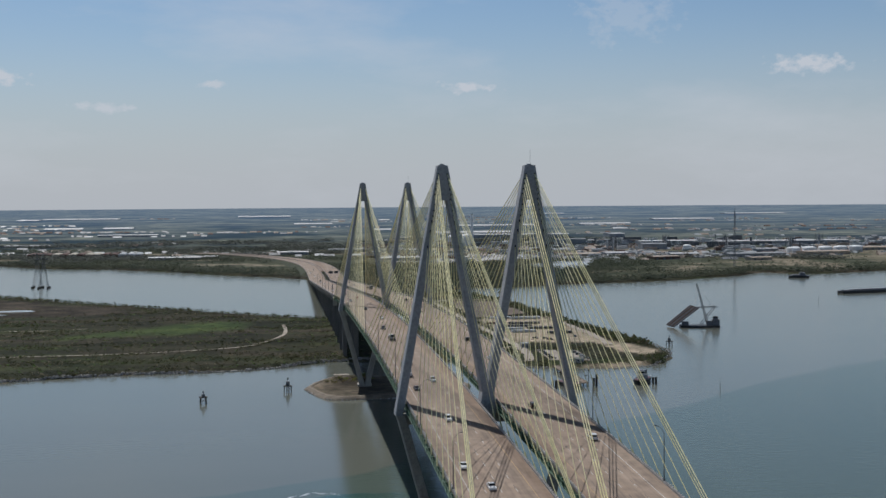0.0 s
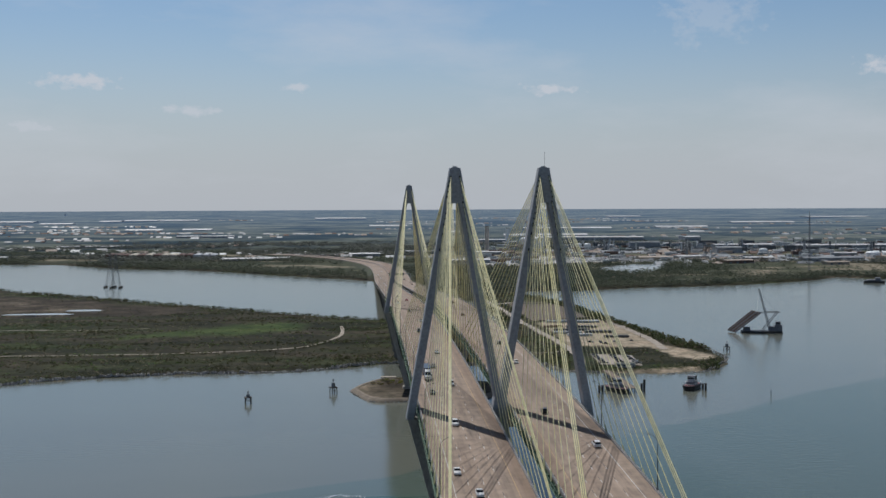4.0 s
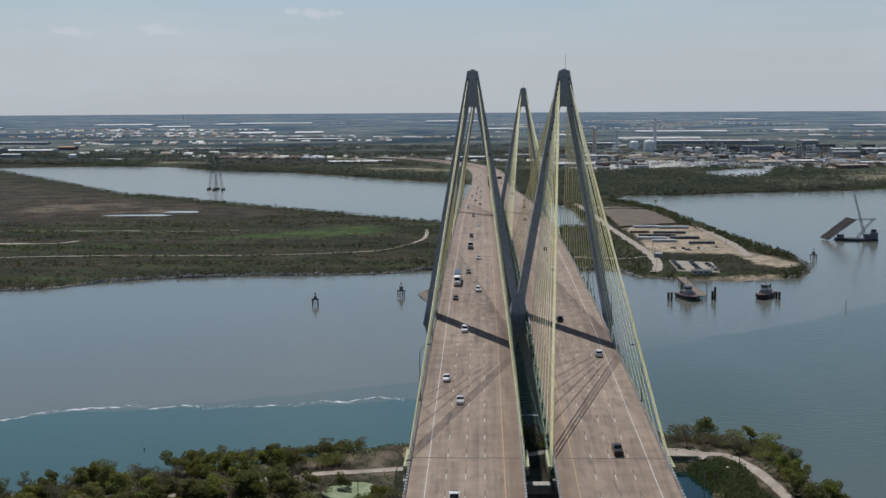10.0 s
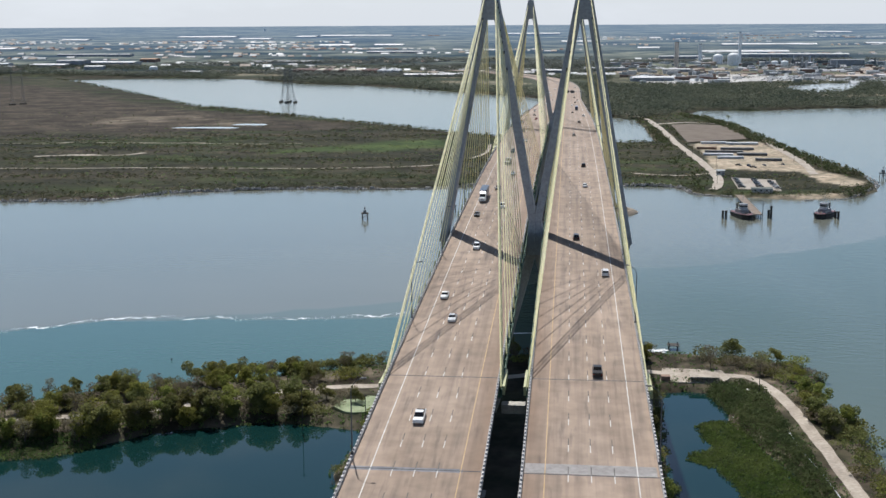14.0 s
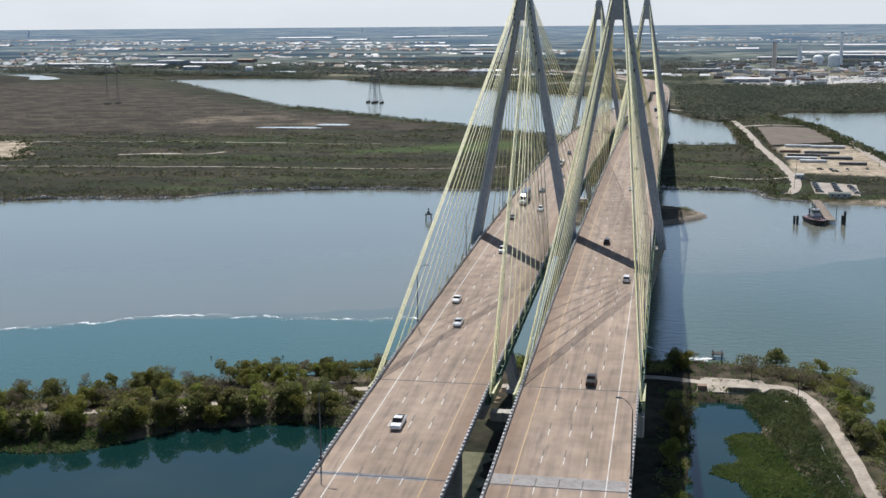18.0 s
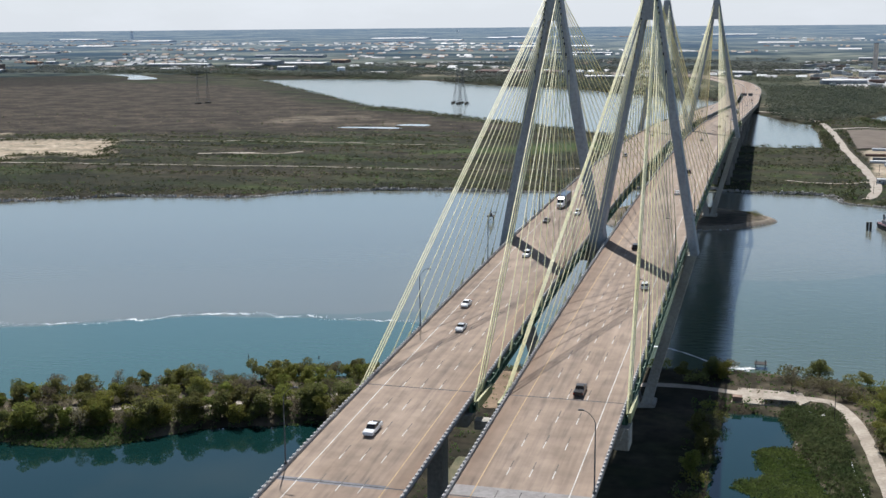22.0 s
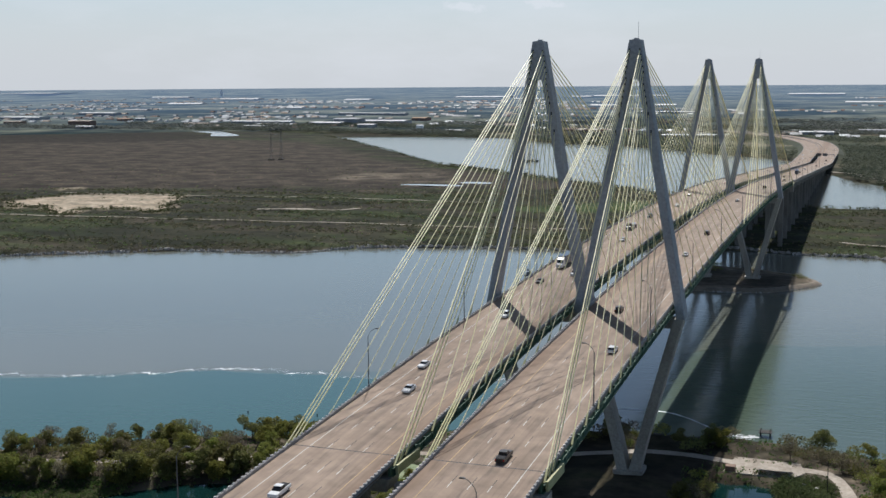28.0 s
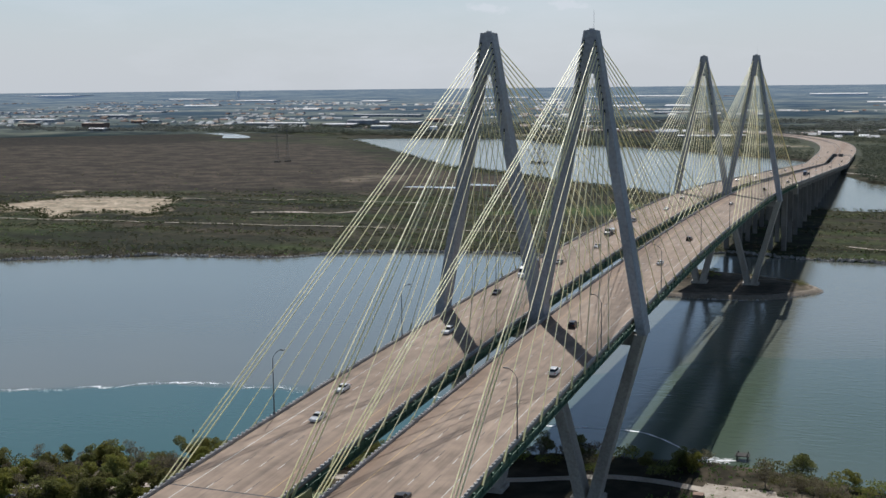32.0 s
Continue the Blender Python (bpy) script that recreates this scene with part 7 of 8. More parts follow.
for x, y, L, turn in ((694, 1052, 112, 12), (720, 1340, 30, -20)):
    b = empty("moored_barge", x, y, 0, "low dark barge moored by the far shore", "barge", "moored barges")
    part("hull", Shape().loft([rect(-L / 2, L / 2, -7, 7, z, 1.5) for z in (-1, 3.2)]), HULL, b)
    part("deckhouse", Shape().loft([rect(L / 2 - 14, L / 2 - 6, -4, 4, z, 0.5) for z in (4.4, 8.2)]), BOAT_GREY, b)
    for q in range(-2, 3):
        part("hatch_cover", Shape().box(q * L / 7, 0, 4.75, L / 8, 7.6, 0.7, bevel=0.4), BOAT_WHITE, b)
    part("hatch", Shape().loft([rect(-L / 2 + 5, L / 2 - 5, -4.5, 4.5, z, 0.5) for z in (3.2, 4.4)]), BOAT_GREY, b)
    b.rotation_euler = (0, 0, radians(turn))


def pylon(x, y, base, tall, z0, label, thick=0.2):
    p = empty("power_pylon", x, y, z0, label, "pylon", "power pylons")
    part("frame", lattice(lattice(Shape(), (0, 0, 0), (0, 0, tall * 0.62), base, base * 0.28, 7, thick), (0, 0, tall * 0.62), (0, 0, tall), base * 0.28, 1.5, 6, thick * 0.75), STEEL_DARK, p)
    for k, w in ((0.68, 11), (0.82, 9), (0.94, 7)):
        part("cross_arm", Shape().tube((-w, 0, tall * k), (w, 0, tall * k), 0.22, 4).tube((-w, 0, tall * k), (0, 0, tall * (k + 0.04)), 0.14, 4).tube((w, 0, tall * k), (0, 0, tall * (k + 0.04)), 0.14, 4), STEEL_DARK, p)
    for a in (-1, 1):
        for b in (-1, 1):
            part("footing", Shape().disc(a * base / 2, b * base / 2, -2.5, 1.6, 1.8, 10), TIMBER, p)
    return p


STEEL_DARK = mat("dull_pylon_steel", (0.10, 0.11, 0.12), (0.15, 0.16, 0.17), 1.0, 0.6, metal=0.4)
pylon(-417, 1391, 13, 50, 0.6, "dull steel lattice pylon standing in the lake", 0.2)
pylon(-406, 1380, 13, 50, 0.6, "dull steel lattice pylon standing in the lake", 0.2)
pylon(-800, 1290, 5, 58, 1.6, "slender steel lattice pylon standing on the brown marsh", 0.07)
pylon(-793, 1310, 5, 58, 1.6, "slender steel lattice pylon standing on the brown marsh", 0.07)

# ---------------------------------------------------------------- the yard on the spit and the near bank
ROOF_W = mat("white_metal_roof", (0.30, 0.32, 0.33), (0.46, 0.48, 0.49), 0.05, 0.55, fine=0.4)
ROOF_G = mat("grey_metal_roof", (0.19, 0.20, 0.21), (0.28, 0.29, 0.30), 0.05, 0.6, fine=0.4)
ROOF_T = mat("tan_roof", (0.30, 0.24, 0.19), (0.40, 0.33, 0.27), 0.05, 0.8, fine=0.4)
WALL_W = mat("pale_metal_wall", (0.40, 0.41, 0.41), (0.52, 0.53, 0.53), 0.08, 0.7, stretch=(1, 1, 0.2), fine=0.5)
WALL_B = mat("brown_brick_wall", (0.14, 0.09, 0.075), (0.20, 0.14, 0.115), 0.2, 0.9, fine=2.0)
PIPE = mat("pale_pipe", (0.45, 0.47, 0.48), (0.58, 0.60, 0.61), 0.3, 0.5)
PIPE_D = mat("dark_pipe", (0.07, 0.075, 0.08), (0.12, 0.125, 0.13), 0.3, 0.6)
ASPHALT = mat("brown_gravel_lot", (0.105, 0.080, 0.058), (0.150, 0.118, 0.088), 0.06, 0.95, fine=0.7)
G_YARD = 2.0
thing("gravel_lot", Shape().loft([[(*q, z) for q in GRAVEL] for z in (1.2, 2.45)]), ASPHALT, "brown gravel lot behind the pipe yard", "lot", kind="structure")
thing("parking_lot", Shape().loft([[(131, 477, z), (160, 468, z), (165, 526, z), (134, 538, z)] for z in (1.2, 2.2)]), mat("pale_parking_gravel", (0.27, 0.235, 0.195), (0.37, 0.325, 0.275), 0.1, 0.95, fine=0.8), "pale gravel parking lot at the spit", "parking lot", kind="structure")


def pipe_stack(x, y, n, length, r, material, turn, label):
    p = empty("pipe_stack", x, y, 2.1, label, "pipes", "pipe stacks in the yard")
    for i in range(n):
        for row in range(2):
            xx = (i + 0.5 * row) * 2 * r
            part("pipe", Shape().tube((-length / 2, xx, r + row * 1.7 * r), (length / 2, xx, r + row * 1.7 * r), r, 8), material, p)
    p.rotation_euler = (0, 0, radians(turn))


for x, y, n, L, m in ((150, 788, 5, 24, PIPE), (176, 782, 6, 30, PIPE), (138, 740, 3, 18, RUST), (165, 735, 4, 30, PIPE_D), (142, 686, 5, 26, PIPE), (150, 664, 5, 22, PIPE), (172, 690, 6, 26, PIPE_D), (180, 650, 4, 22, PIPE_D), (150, 710, 3, 34, PIPE_D)):
    pipe_stack(x, y, n, L, 0.55, m, rng.uniform(-4, 4), "long pale pipes stacked on the sandy yard" if m is PIPE else "long dark pipes stacked on the sandy yard")
lot = []
for i in range(6):
    lot.append((134.5 + i * 0.3, 482 + i * 9, 78))
for i in range(6):
    lot.append((147 + i * 0.4, 477 + i * 9, 84))
for i in range(4):
    lot.append((159, 478 + i * 11, 88))
lot += [(150, 616, 40), (158, 612, 20), (160, 602, 60), (171, 616, 10), (187, 622, 0)]
keys = [k for k in made if k[1] in ("black", "grey", "blue", "black")] * 3 + [k for k in made if k[1] == "white"]
for x, y, a in lot:
    k = keys[rng.randint(len(keys))]
    c = copy_thing(made[k], pose(x, y, 2.22 if x > 130 and y < 540 else gz(x, y) + 0.02, 0, 0, a))
    what = k[1] + (" pickup truck" if k[0] == "pickup" else " car")
    tagged(c, what + " parked in the yard by the river", group="vehicles parked on the spit")


def office(x, y, w, d, h, turn, wall, roof, label, name="yard_office", z=2.0, cat="office"):
    o = empty(name, x, y, z, label, cat)
    body = part("wall", Shape().loft([rect(-w / 2, w / 2, -d / 2, d / 2, q, 0.05) for q in (-0.5, h)]), wall, o)
    part("roof", Shape().add([(-w / 2 - 0.4, -d / 2 - 0.4, h), (w / 2 + 0.4, -d / 2 - 0.4, h), (w / 2 + 0.4, d / 2 + 0.4, h), (-w / 2 - 0.4, d / 2 + 0.4, h), (-w / 2 - 0.4, 0, h + 0.12 * d), (w / 2 + 0.4, 0, h + 0.12 * d)], [(0, 1, 5, 4), (3, 4, 5, 2), (0, 4, 3), (1, 2, 5), (0, 3, 2, 1)]), roof, o)
    for i in range(max(1, int(w / 4))):
        part("window", Shape().box(-w / 2 + 2 + i * 4, -d / 2 - 0.02, h * 0.55, 1.4, 0.08, 1.0), GLASS, body)
    part("door", Shape().box(w / 2 - 1.2, -d / 2 - 0.03, 1.05, 1.0, 0.1, 2.1), BOAT_GREY, body)
    o.rotation_euler = (0, 0, radians(turn))
    return o


office(145, 460, 14, 5, 3.2, 0, WALL_W, mat("dull_green_roof", (0.06, 0.075, 0.065), (0.10, 0.115, 0.10), 0.2, 0.7), "low pale office cabin with a dull green roof")
office(128, 556, 6, 5, 3.5, 0, WALL_W, ROOF_W, "small white cabin beside the yard road")
for x, y, h in ((124, 545, 9), (130, 600, 9), (121, 700, 9), (199, 640, 9), (119, 500, 9), (73, -3, 10), (-68, -47, 12), (-48, -51, 12)):
    u = thing("utility_pole", Shape().tube((x, y, 0.5), (x, y, h + 2), 0.16, 6, r2=0.1).tube((x - 1.1, y, h + 1.4), (x + 1.1, y, h + 1.4), 0.07, 4), TIMBER, "dark wooden utility pole with a crossarm", "utility pole", "utility poles")
# open shed with a pale roof on a concrete apron by the pond
thing("concrete_apron", Shape().loft([[(42, 8, z), (62, 7.5, z), (66, 14, z), (64, 23, z), (44, 24, z)] for z in (0.4, 2.1)]), SLAB, "pale concrete apron by the pond", "apron", kind="structure")
shed = empty("open_shed", 57.0, 11.8, 2.1, "open shed with a flat pale roof beside the track", "shed")
part("roof", Shape().loft([rect(-5.0, 5.0, -3.2, 3.2, z, 0.1) for z in (1.45, 1.62)]), SLAB, shed)
for a in (-4.6, 0, 4.6):
    for b in (-2.9, 2.9):
        part("post", Shape().tube((a, b, 0), (a, b, 1.45), 0.1, 6), STEEL, shed)
part("beam", Shape().box(0, -2.9, 1.37, 9.4, 0.15, 0.2).box(0, 2.9, 1.37, 9.4, 0.15, 0.2), STEEL, shed)
thing("storage_box", Shape().loft([rect(42.5, 45.5, 8.5, 11, z, 0.1) for z in (2.1, 3.7)]), RUST, "rusty red storage box on the apron", "box")
thing("water_pipe", Shape().tube((76, -38, 2.3), (77, -56, 2.3), 0.14, 6).tube((77, -56, 2.3), (79.5, -76, 2.3), 0.14, 6).tube((79.5, -76, 2.3), (81, -100, 2.3), 0.14, 6), PIPE, "thin white pipe lying along the track", "pipe")
jet = empty("small_jetty", 50.5, 56.5, 0, "small dark timber jetty in the shallows", "jetty")
for a in (-1.6, 1.6):
    for b in (-1.5, 1.5):
        part("support_post", Shape().tube((a, b, -2), (a, b, 2.4), 0.16, 6), TIMBER, jet)
part("deck", Shape().box(0, 0, 1.6, 4.4, 4.0, 0.22), TIMBER, jet)
boulder = [(66, 4, 0.8), (67.5, 3, 0.6), (70, 1, 1.0), (73, -1, 0.7), (71, 2, 0.5), (62, -24, 0.6), (60, -30, 0.7), (-72, -24, 0.6)]
for x, y, r in boulder:
    ring = [(x + r * rng.uniform(0.8, 1.25) * math.cos(k * 0.9), y + r * rng.uniform(0.8, 1.2) * math.sin(k * 0.9)) for k in range(7)]
    g = gz(x, y)
    thing("boulder", Shape().loft([[(a, b, g - 0.4) for a, b in ring], [(x + (a - x) * 0.9, y + (b - y) * 0.9, g + r * 0.4) for a, b in ring], [(x + (a - x) * 0.45, y + (b - y) * 0.45, g + r * 0.75) for a, b in ring]]), ROCK, "pale boulder at the edge of the pond", "boulder", "boulders by the pond")

# palm on the spit
pm = empty("palm_tree", 191, 1007, 1.8, "lone palm with a ragged crown on the spit", "palm")
part("trunk", Shape().tube((0, 0, -0.5), (0.3, 0, 5), 0.3, 8, r2=0.22).tube((0.3, 0, 5), (0.2, 0, 9.5), 0.22, 8, r2=0.16), BARK, pm)
fr = []
for i in range(26):
    a, e = rng.uniform(0, 6.28), rng.uniform(-0.5, 1.2)
    for k in range(6):
        t = (k + 1) / 6
        fr.append((0.2 + 2.8 * t * math.cos(a) * math.cos(e * 0.7), 2.8 * t * math.sin(a) * math.cos(e * 0.7), 9.5 + 2.6 * t * math.sin(e) - 1.6 * t * t))
part("crown", quads_mesh("crown", np.array(fr), np.full(len(fr), 0.5), [LEAF]), None, pm)

# ---------------------------------------------------------------- industry and town beyond the far shore


def place_far(ob, x, y, turn, lift=1.5):
    px, py, pz, s = far_place(x, y)
    ob.matrix_basis = Matrix.Translation((px, py, pz + lift * s)) @ Matrix.Rotation(radians(turn), 4, "Z") @ Matrix.Scale(s, 4)
    return ob


def warehouse(w, d, h, wall, roof, label):
    o = empty("warehouse", 0, 0, 0, label, "warehouse", "warehouses beyond the far shore")
    body = part("wall", Shape().loft([rect(-w / 2, w / 2, -d / 2, d / 2, q, 0.05) for q in (-2, h)]), wall, o)
    r = h + (min(0.06 * d, 2.0) if h > 3 else 5.0)
    part("roof", Shape().add([(-w / 2 - 1, -d / 2 - 1, h), (w / 2 + 1, -d / 2 - 1, h), (w / 2 + 1, d / 2 + 1, h), (-w / 2 - 1, d / 2 + 1, h), (-w / 2 - 1, 0, r), (w / 2 + 1, 0, r)], [(0, 1, 5, 4), (3, 4, 5, 2), (0, 4, 3), (1, 2, 5), (0, 3, 2, 1)]), roof, o)
    for i in range(int(w / 16) if h > 5 else 0):
        part("door", Shape().box(-w / 2 + 8 + i * 16, -d / 2 - 0.05, 2.2, 5, 0.3, 4.4), BOAT_GREY, body)
    return o


ROOF_P = mat("bright_pale_roof", (0.44, 0.44, 0.44), (0.60, 0.60, 0.60), 0.02, 0.6, fine=0.15)
ROOF_R = mat("orange_brown_roof", (0.30, 0.17, 0.10), (0.40, 0.25, 0.16), 0.05, 0.8)
WALL_G = mat("grey_panel_wall", (0.24, 0.26, 0.28), (0.33, 0.35, 0.37), 0.05, 0.8, stretch=(1, 1, 0.2))
WALL_T = mat("tan_block_wall", (0.34, 0.29, 0.23), (0.46, 0.40, 0.33), 0.05, 0.9)
LOOKS = {"white": (WALL_G, ROOF_P, "long low warehouse with a bright pale roof"), "grey": (WALL_G, ROOF_G, "grey-roofed warehouse with grey walls"), "tan": (WALL_T, ROOF_T, "tan-roofed industrial shed among bare lots"), "brown": (WALL_B, ROOF_T, "dark brown brick works building"), "orange": (WALL_B, ROOF_R, "low building with an orange-brown roof")}


def far_sheds(rows):
    """Warehouses by true place, width, depth, height, turn and look."""
    for x, y, w, d, h, turn, kind in rows:
        wall, roof, label = LOOKS[kind]
        h = h if y < 4000 else 1.5
        place_far(warehouse(w, d, h, wall, roof, label), x, y, turn, 1.2)


# the west shore and the works behind it
far_sheds([(-1362, 2690, 95, 70, 8, 0, "white"), (-1318, 2730, 77, 50, 17, 0, "grey"), (-1236, 2800, 135, 70, 10, 0, "white"), (-1177, 2530, 46, 30, 9, 0, "white"), (-1232, 3080, 46, 50, 9, 0, "orange"), (-852, 2300, 44, 18, 6, 0, "white"), (-796, 2990, 200, 30, 5, 0, "grey"), (-1628, 3640, 260, 40, 7, 0, "grey"), (-287, 2150, 106, 30, 6, 4, "white"), (-230, 2185, 60, 25, 6, 4, "white")])
far_sheds([(-2656, 3010, 164, 60, 8, 0, "white"), (-2041, 2490, 74, 30, 15, 0, "brown"), (-1910, 2330, 51, 30, 7, 0, "white"), (-2178, 2900, 45, 25, 8, 0, "orange"), (-2156, 2960, 32, 25, 7, 0, "white"), (-1599, 2745, 190, 34, 8, 0, "white"), (-2330, 2560, 60, 30, 10, 0, "brown"), (-1740, 2620, 80, 24, 6, 0, "tan"), (-2450, 2420, 50, 24, 6, 0, "white"), (-1480, 2480, 60, 24, 6, 0, "white")])
# the east works
far_sheds([(169, 1980, 78, 40, 8, 6, "white"), (560, 2040, 70, 44, 8, 0, "tan"), (640, 2075, 50, 40, 8, 0, "white"), (341, 3280, 132, 30, 8, 0, "white"), (626, 4020, 312, 50, 9, 0, "white"), (682, 3430, 349, 60, 10, -6, "white"), (324, 4580, 85, 46, 9, 0, "white"), (578, 2630, 38, 20, 12, 0, "white"), (700, 2720, 80, 20, 16, 0, "grey"), (991, 3340, 50, 80, 12, 0, "white"), (1297, 4370, 60, 40, 9, 0, "white"), (770, 2010, 60, 26, 7, 0, "white")])
far_sheds([(690, 1900, 60, 26, 7, 14, "brown"), (860, 1830, 46, 24, 6, 10, "tan"), (905, 1960, 130, 34, 8, 8, "grey"), (1080, 2010, 110, 34, 8, 8, "tan"), (1240, 2600, 360, 50, 10, 0, "white"), (960, 2700, 160, 40, 9, 0, "white"), (1250, 2210, 180, 60, 7, 4, "tan"), (820, 2380, 60, 40, 14, 0, "grey"), (1010, 2150, 50, 22, 9, 0, "white"), (250, 2380, 60, 24, 7, 0, "white"), (90, 2450, 90, 26, 7, 0, "grey"), (-40, 2330, 70, 26, 7, 0, "white")])
# pale roofs far inland
far_sheds([(-849, 5300, 135, 90, 14, 0, "white"), (-1092, 5260, 170, 60, 10, 0, "white"), (-619, 3930, 207, 30, 7, 0, "white"), (-2017, 7250, 205, 130, 12, 0, "white"), (-1906, 8300, 151, 200, 14, 0, "white"), (-2626, 8200, 421, 200, 14, 0, "white"), (-3128, 7000, 178, 130, 12, 0, "white"), (-1755, 8650, 251, 200, 14, 0, "white"), (-1488, 8650, 303, 160, 14, 0, "white"), (2161, 9950, 289, 240, 14, 0, "white"), (519, 7110, 64, 60, 10, 0, "white"), (-5393, 8250, 422, 120, 14, 0, "white")])
far_sheds([(-4295, 7350, 473, 120, 14, 0, "white"), (-9878, 12300, 800, 600, 16, 0, "white"), (3700, 9000, 500, 240, 14, 0, "white"), (900, 5200, 420, 70, 9, 0, "white"), (1500, 5400, 260, 80, 9, 0, "white"), (2300, 6600, 380, 120, 12, 0, "white"), (-3600, 5600, 220, 80, 10, 0, "white"), (-2500, 4700, 160, 60, 9, 0, "white"), (-3000, 4200, 120, 50, 9, 0, "grey"), (-2700, 3500, 160, 50, 9, 0, "white"), (60, 6000, 200, 60, 10, 0, "white"), (-300, 9500, 420, 240, 14, 0, "white")])
# striped rows of stacked brown and cream goods on the west shore
GOODS = {"brown": mat("brown_goods", (0.085, 0.045, 0.038), (0.13, 0.075, 0.06), 0.1, 0.9, fine=0.6), "cream": mat("cream_goods", (0.40, 0.36, 0.29), (0.52, 0.47, 0.39), 0.1, 0.9, fine=0.6), "grey": mat("pale_grey_goods", (0.36, 0.38, 0.40), (0.46, 0.48, 0.50), 0.1, 0.9, fine=0.6)}
for i, kind in enumerate(("brown", "brown", "brown", "cream", "brown", "cream", "brown", "cream", "cream", "brown", "brown", "grey", "grey", "grey")):
    g = empty("goods_stack", 0, 0, 0, f"long {kind} stack of covered goods in a shore yard", "goods stack", "goods stacks on the west shore")
    part("load", Shape().loft([rect(-7.5, 7.5, -40, 40, 0, 0.6), rect(-7.3, 7.3, -40, 40, 7, 0.6), rect(-4.5, 4.5, -38, 38, 8.6, 0.6)]), GOODS[kind], g)
    part("base_slab", Shape().box(0, 0, -0.3, 17, 84, 0.7), WALL_T, g)
    place_far(g, -612 + i * 18.0, 2340 - i * 2.5, 3, 2.5)
gen = np.random.RandomState(19)

# rows of small houses and sheds of the town, too many and too far to count
def gable(sh, x, y, z, w, d, h, mi):
    """A small house: low walls and a pitched roof with its ridge along x."""
    a, b, e = w / 2, d / 2, h * 0.3
    sh.add([(x - a, y - b, z), (x + a, y - b, z), (x + a, y + b, z), (x - a, y + b, z), (x - a, y - b, z + e), (x + a, y - b, z + e), (x + a, y + b, z + e), (x - a, y + b, z + e), (x - a, y, z + h), (x + a, y, z + h)], [(0, 1, 5, 4), (2, 3, 7, 6), (4, 5, 9, 8), (6, 7, 8, 9), (1, 2, 6, 9, 5), (3, 0, 4, 8, 7)], mi)


roofs = Shape()
rows_made = 0
while rows_made < 150:
    a, r = radians(gen.uniform(-45, 34)), math.exp(gen.uniform(math.log(2350), math.log(9500)))
    deg = math.degrees(a)
    cx, cy = CX + r * math.sin(a), CY + r * math.cos(a)
    green = -13 < deg < 5
    if gen.rand() < (0.8 if green else 0.0 if deg < -13 else 0.35) or cy < 1750 + 0.28 * abs(cx) or poly_dist(np.array([cx]), np.array([cy]), MAINLAND)[0] < 330:
        continue
    rows_made += 1
    x = cx - gen.uniform(40, 220)
    pale = gen.rand() < 0.55
    for _ in range(gen.randint(5, 20)):
        x += gen.uniform(14, 46)
        y = cy + gen.normal() * 70
        px, py, pz, s = far_place(x, y)
        w, d, h = gen.uniform(7, 30) * s, gen.uniform(12, 26) * s, gen.uniform(4.5, 7.5) * s
        gable(roofs, px, py, pz + 0.8 * s, w, d, h, int(gen.choice([0, 0, 1, 2] if pale else [1, 2, 1, 3])))
n = 0
while n < 620:
    x, y = gen.uniform(100, 1700), gen.uniform(1850, 2950)
    if poly_dist(np.array([x]), np.array([y]), WORKS)[0] < 12:
        n += 0.05
        continue
    px, py, pz, s = far_place(x, y)
    w, d, h = gen.uniform(5, 30) * s, gen.uniform(5, 16) * s, gen.uniform(2.5, 9) * s
    roofs.box(px, py, pz + h * 0.5 + 1.2 * s, w, d, h, int(gen.choice([0, 0, 4, 4, 1, 2, 3])))
    n += 1
thing("far_town", roofs, [ROOF_W, ROOF_G, ROOF_T, WALL_B, ROOF_P], "small pale and brown roofs of the far town", "town", kind="stuff")
# parked trailers in rows beside the pale lots
rows = Shape()
for j in range(5):
    for i in range(44):
        if gen.rand() < 0.8:
            px, py, pz, s = far_place(380 + i * 5.2 + j * 9, 1990 + j * 32 + i * 1.6)
            rows.box(px, py, pz + 3.2, 2.7, 12, 3.4, int(gen.choice([0, 0, 0, 1])))
thing("parked_trailers", rows, [ROOF_P, ROOF_G], "rows of parked white trailers by the pale lots", "trailers", kind="stuff")
# upright vessels and pipe racks of the refinery
rack = Shape()
for _ in range(90):
    x, y = gen.uniform(430, 1250), gen.uniform(2320, 2950)
    px, py, pz, s = far_place(x, y)
    h = gen.uniform(8, 26) * s
    if gen.rand() < 0.6:
        rack.disc(px, py, pz, pz + h, gen.uniform(1.2, 3.4) * s, 8, int(gen.choice([0, 1])))
    else:
        rack.box(px, py, pz + h * 0.4, gen.uniform(12, 60) * s, 5 * s, h * 0.5, 1)
thing("refinery_vessels", rack, [PIPE, STEEL_DARK], "grey upright vessels and pipe racks of the refinery", "refinery", kind="stuff")


STACK_T = mat("pale_tan_concrete", (0.62, 0.54, 0.46), (0.74, 0.66, 0.58), 0.03, 0.9)
STACK_W = mat("white_shell_paint", (0.74, 0.75, 0.76), (0.84, 0.85, 0.86), 0.03, 0.6)


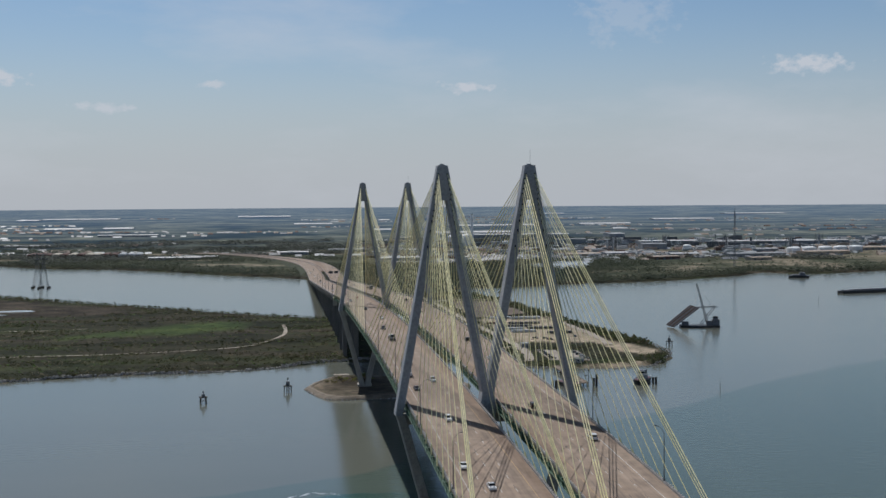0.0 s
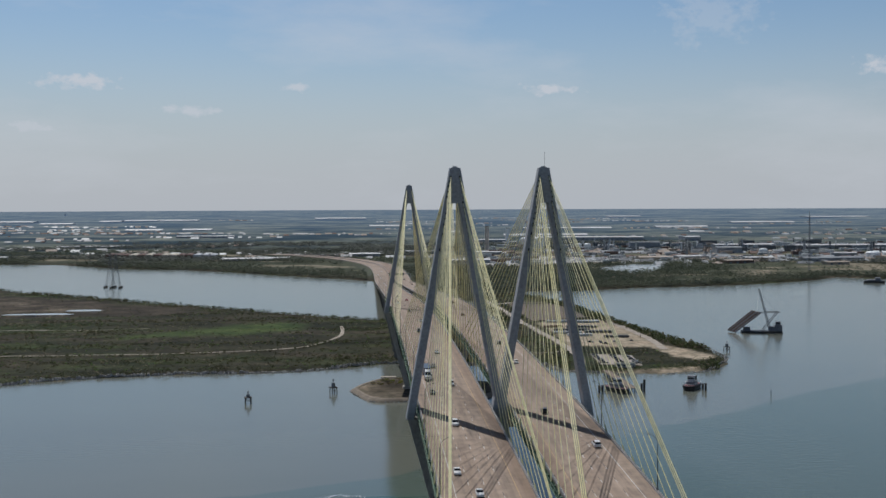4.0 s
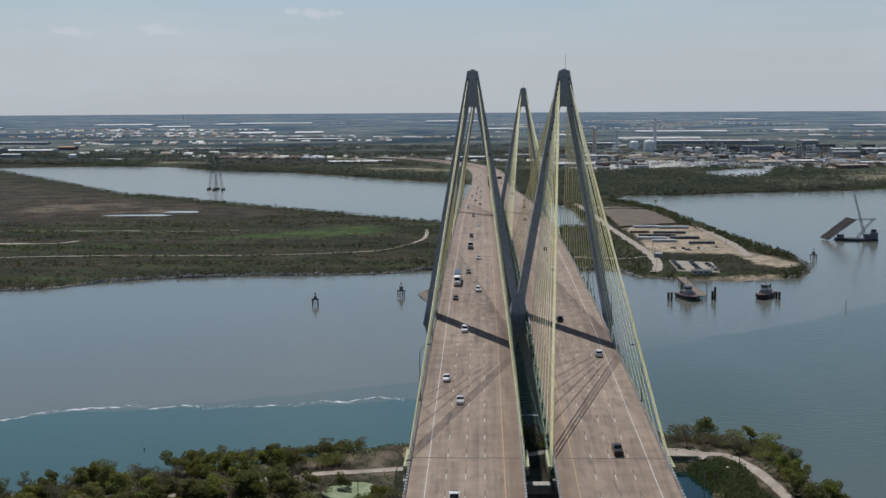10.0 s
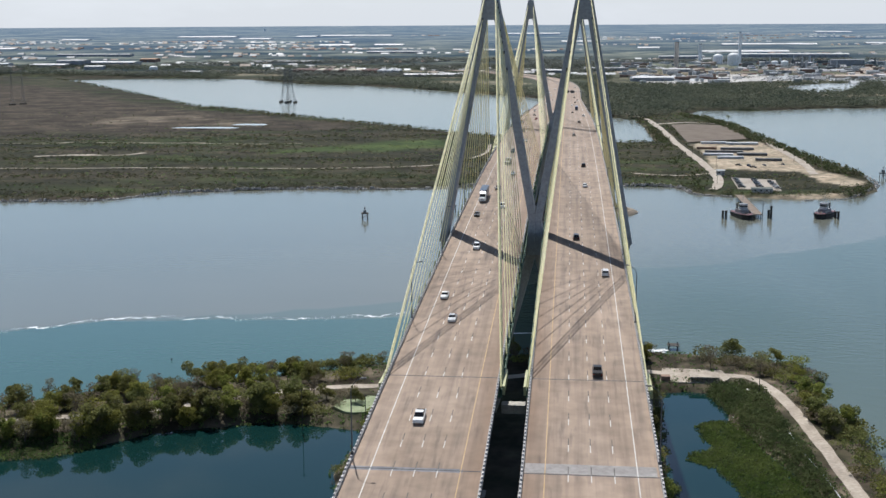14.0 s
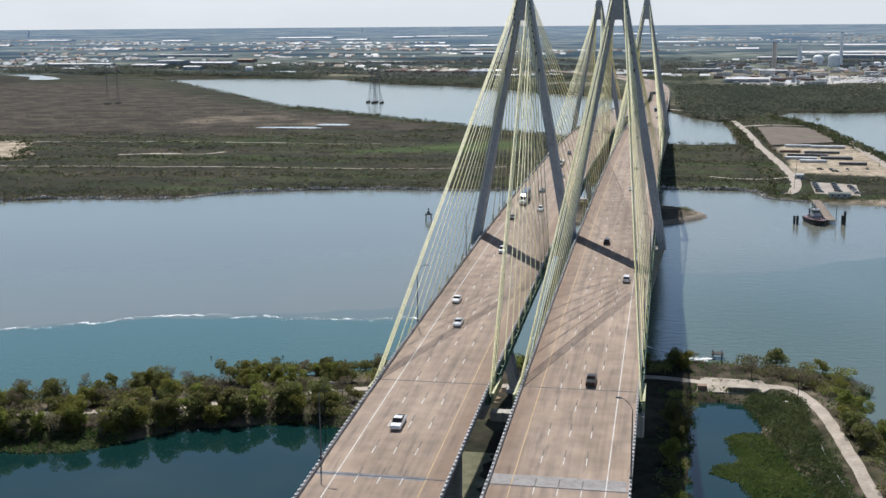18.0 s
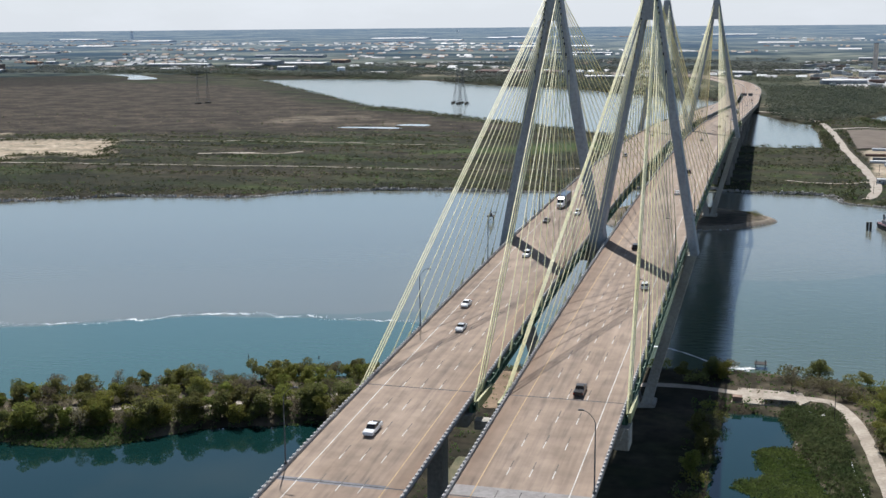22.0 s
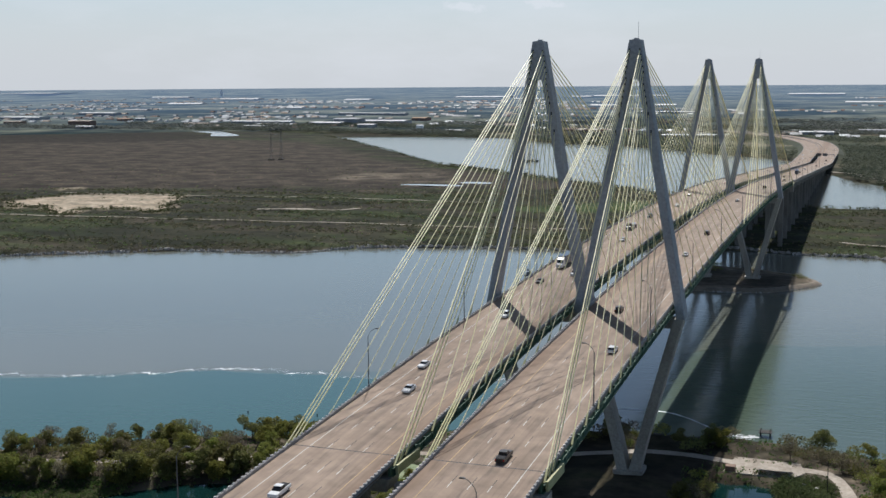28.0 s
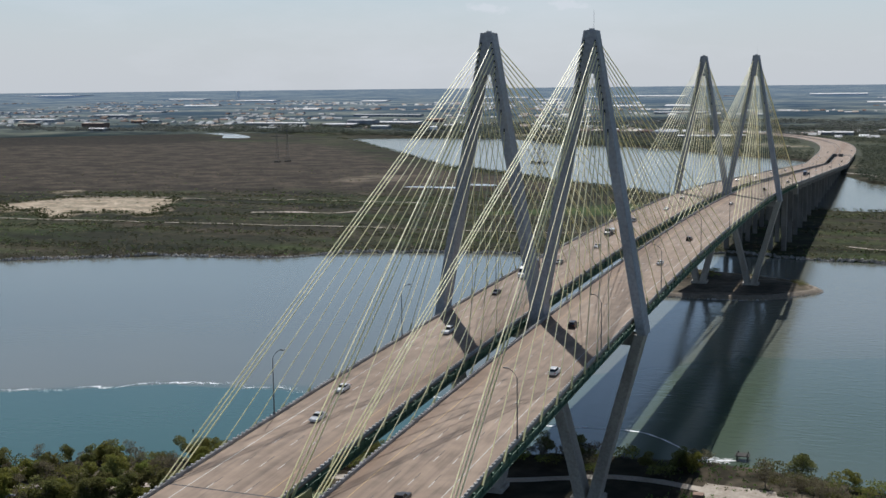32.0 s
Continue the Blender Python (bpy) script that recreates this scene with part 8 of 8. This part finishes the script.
def tank(x, y, r, h, dome, label):
    t = empty("storage_tank", 0, 0, 0, label, "tank", "storage tanks")
    part("shell", Shape().loft([[(r * math.cos(k * math.pi / 12), r * math.sin(k * math.pi / 12), z) for k in range(24)] for z in (-1, h)]), STACK_W, t)
    part("dome", Shape().loft([[(r * q * math.cos(k * math.pi / 12), r * q * math.sin(k * math.pi / 12), h + dome * zz) for k in range(24)] for q, zz in ((1.0, 0), (0.9, 0.44), (0.7, 0.72), (0.4, 0.92), (0.1, 1.0))]), STACK_W, t)
    part("ladder", Shape().box(r * 0.7, -r * 0.74, h / 2, 0.8, 0.5, h), STEEL, t)
    place_far(t, x, y, 0)


tank(400, 2870, 13, 19, 7, "large white domed storage tank")
tank(426, 2760, 15, 22, 10, "large white domed storage tank")
for i in range(5):
    tank(1040 + i * 42, 2070 + i * 12, 15, 12, 3, "white cylindrical storage tank")
for x, y, r in ((520, 2700, 9), (545, 2705, 9), (880, 2300, 10), (-980, 2400, 10)):
    tank(x, y, r, 11, 3, "small white storage tank")


def stack(x, y, r0, r1, h, material, label):
    s = empty("smokestack", 0, 0, 0, label, "smokestack", "smokestacks")
    part("shaft", Shape().disc(0, 0, -1, h, r0, 14, r1=r1), material, s)
    part("rim", Shape().disc(0, 0, h, h + 1.5, r1 * 1.12, 14), BOAT_GREY, s)
    place_far(s, x, y, 0)


stack(267, 2584, 5.5, 5.0, 62, STACK_T, "tall tan concrete smokestack shaft")
stack(367, 3000, 5, 4.4, 48, STACK_W, "short pale concrete smokestack shaft")
stack(455, 2860, 4.5, 3.2, 82, STACK_W, "tall pale tapering smokestack shaft")
for x, y, h, w in ((700, 2300, 36, 7), (1000, 2360, 30, 8), (560, 2560, 30, 8), (1180, 2400, 26, 9), (760, 2480, 24, 9), (900, 2520, 30, 7), (1300, 2500, 30, 8)):
    p = empty("process_unit", 0, 0, 0, "grey steel process frame of the refinery", "refinery", "refinery frames")
    part("frame", lattice(Shape(), (0, 0, 0), (0, 0, h), w * 2, w * 1.6, 5, 0.5), STEEL_DARK, p)
    part("vessel", Shape().disc(0, 0, 1, h * 0.9, w * 0.4, 12), PIPE, p)
    part("floor", Shape().box(0, 0, h * 0.45, w * 1.7, w * 1.7, 0.6), STEEL_DARK, p)
    place_far(p, x, y, 20)
fl = empty("flare_mast", 0, 0, 0, "tall thin grey flare mast", "mast")
part("mast", lattice(Shape(), (0, 0, 0), (0, 0, 98), 4, 1.6, 16, 0.12), BOAT_GREY, fl)
part("flare_pipe", Shape().tube((0, 0, 0), (0, 0, 104), 0.3, 8), BOAT_GREY, fl)
place_far(fl, 728, 1620, 0)
# Haze over the skyline is put into this pale bluish wall colour.
FAR_WALL = mat("haze_pale_wall", (0.66, 0.70, 0.75), (0.76, 0.80, 0.84), 0.01, 0.9)
# high blocks standing on the skyline
for x, y, w, h in ((-5275, 8917, 20, 56), (-3400, 12800, 24, 18)):
    b = empty("tower_block", 0, 0, 0, "hazy grey tower block on the skyline", "tower block", "tower blocks on the skyline")
    part("wall", Shape().loft([rect(-w / 2, w / 2, -w / 2, w / 2, z, 1) for z in (-5, h)]), FAR_WALL, b)
    part("roof", Shape().loft([rect(-w / 4, w / 4, -w / 4, w / 4, z, 1) for z in (h, h + 6)]), ROOF_G, b)
    place_far(b, x, y, 10)
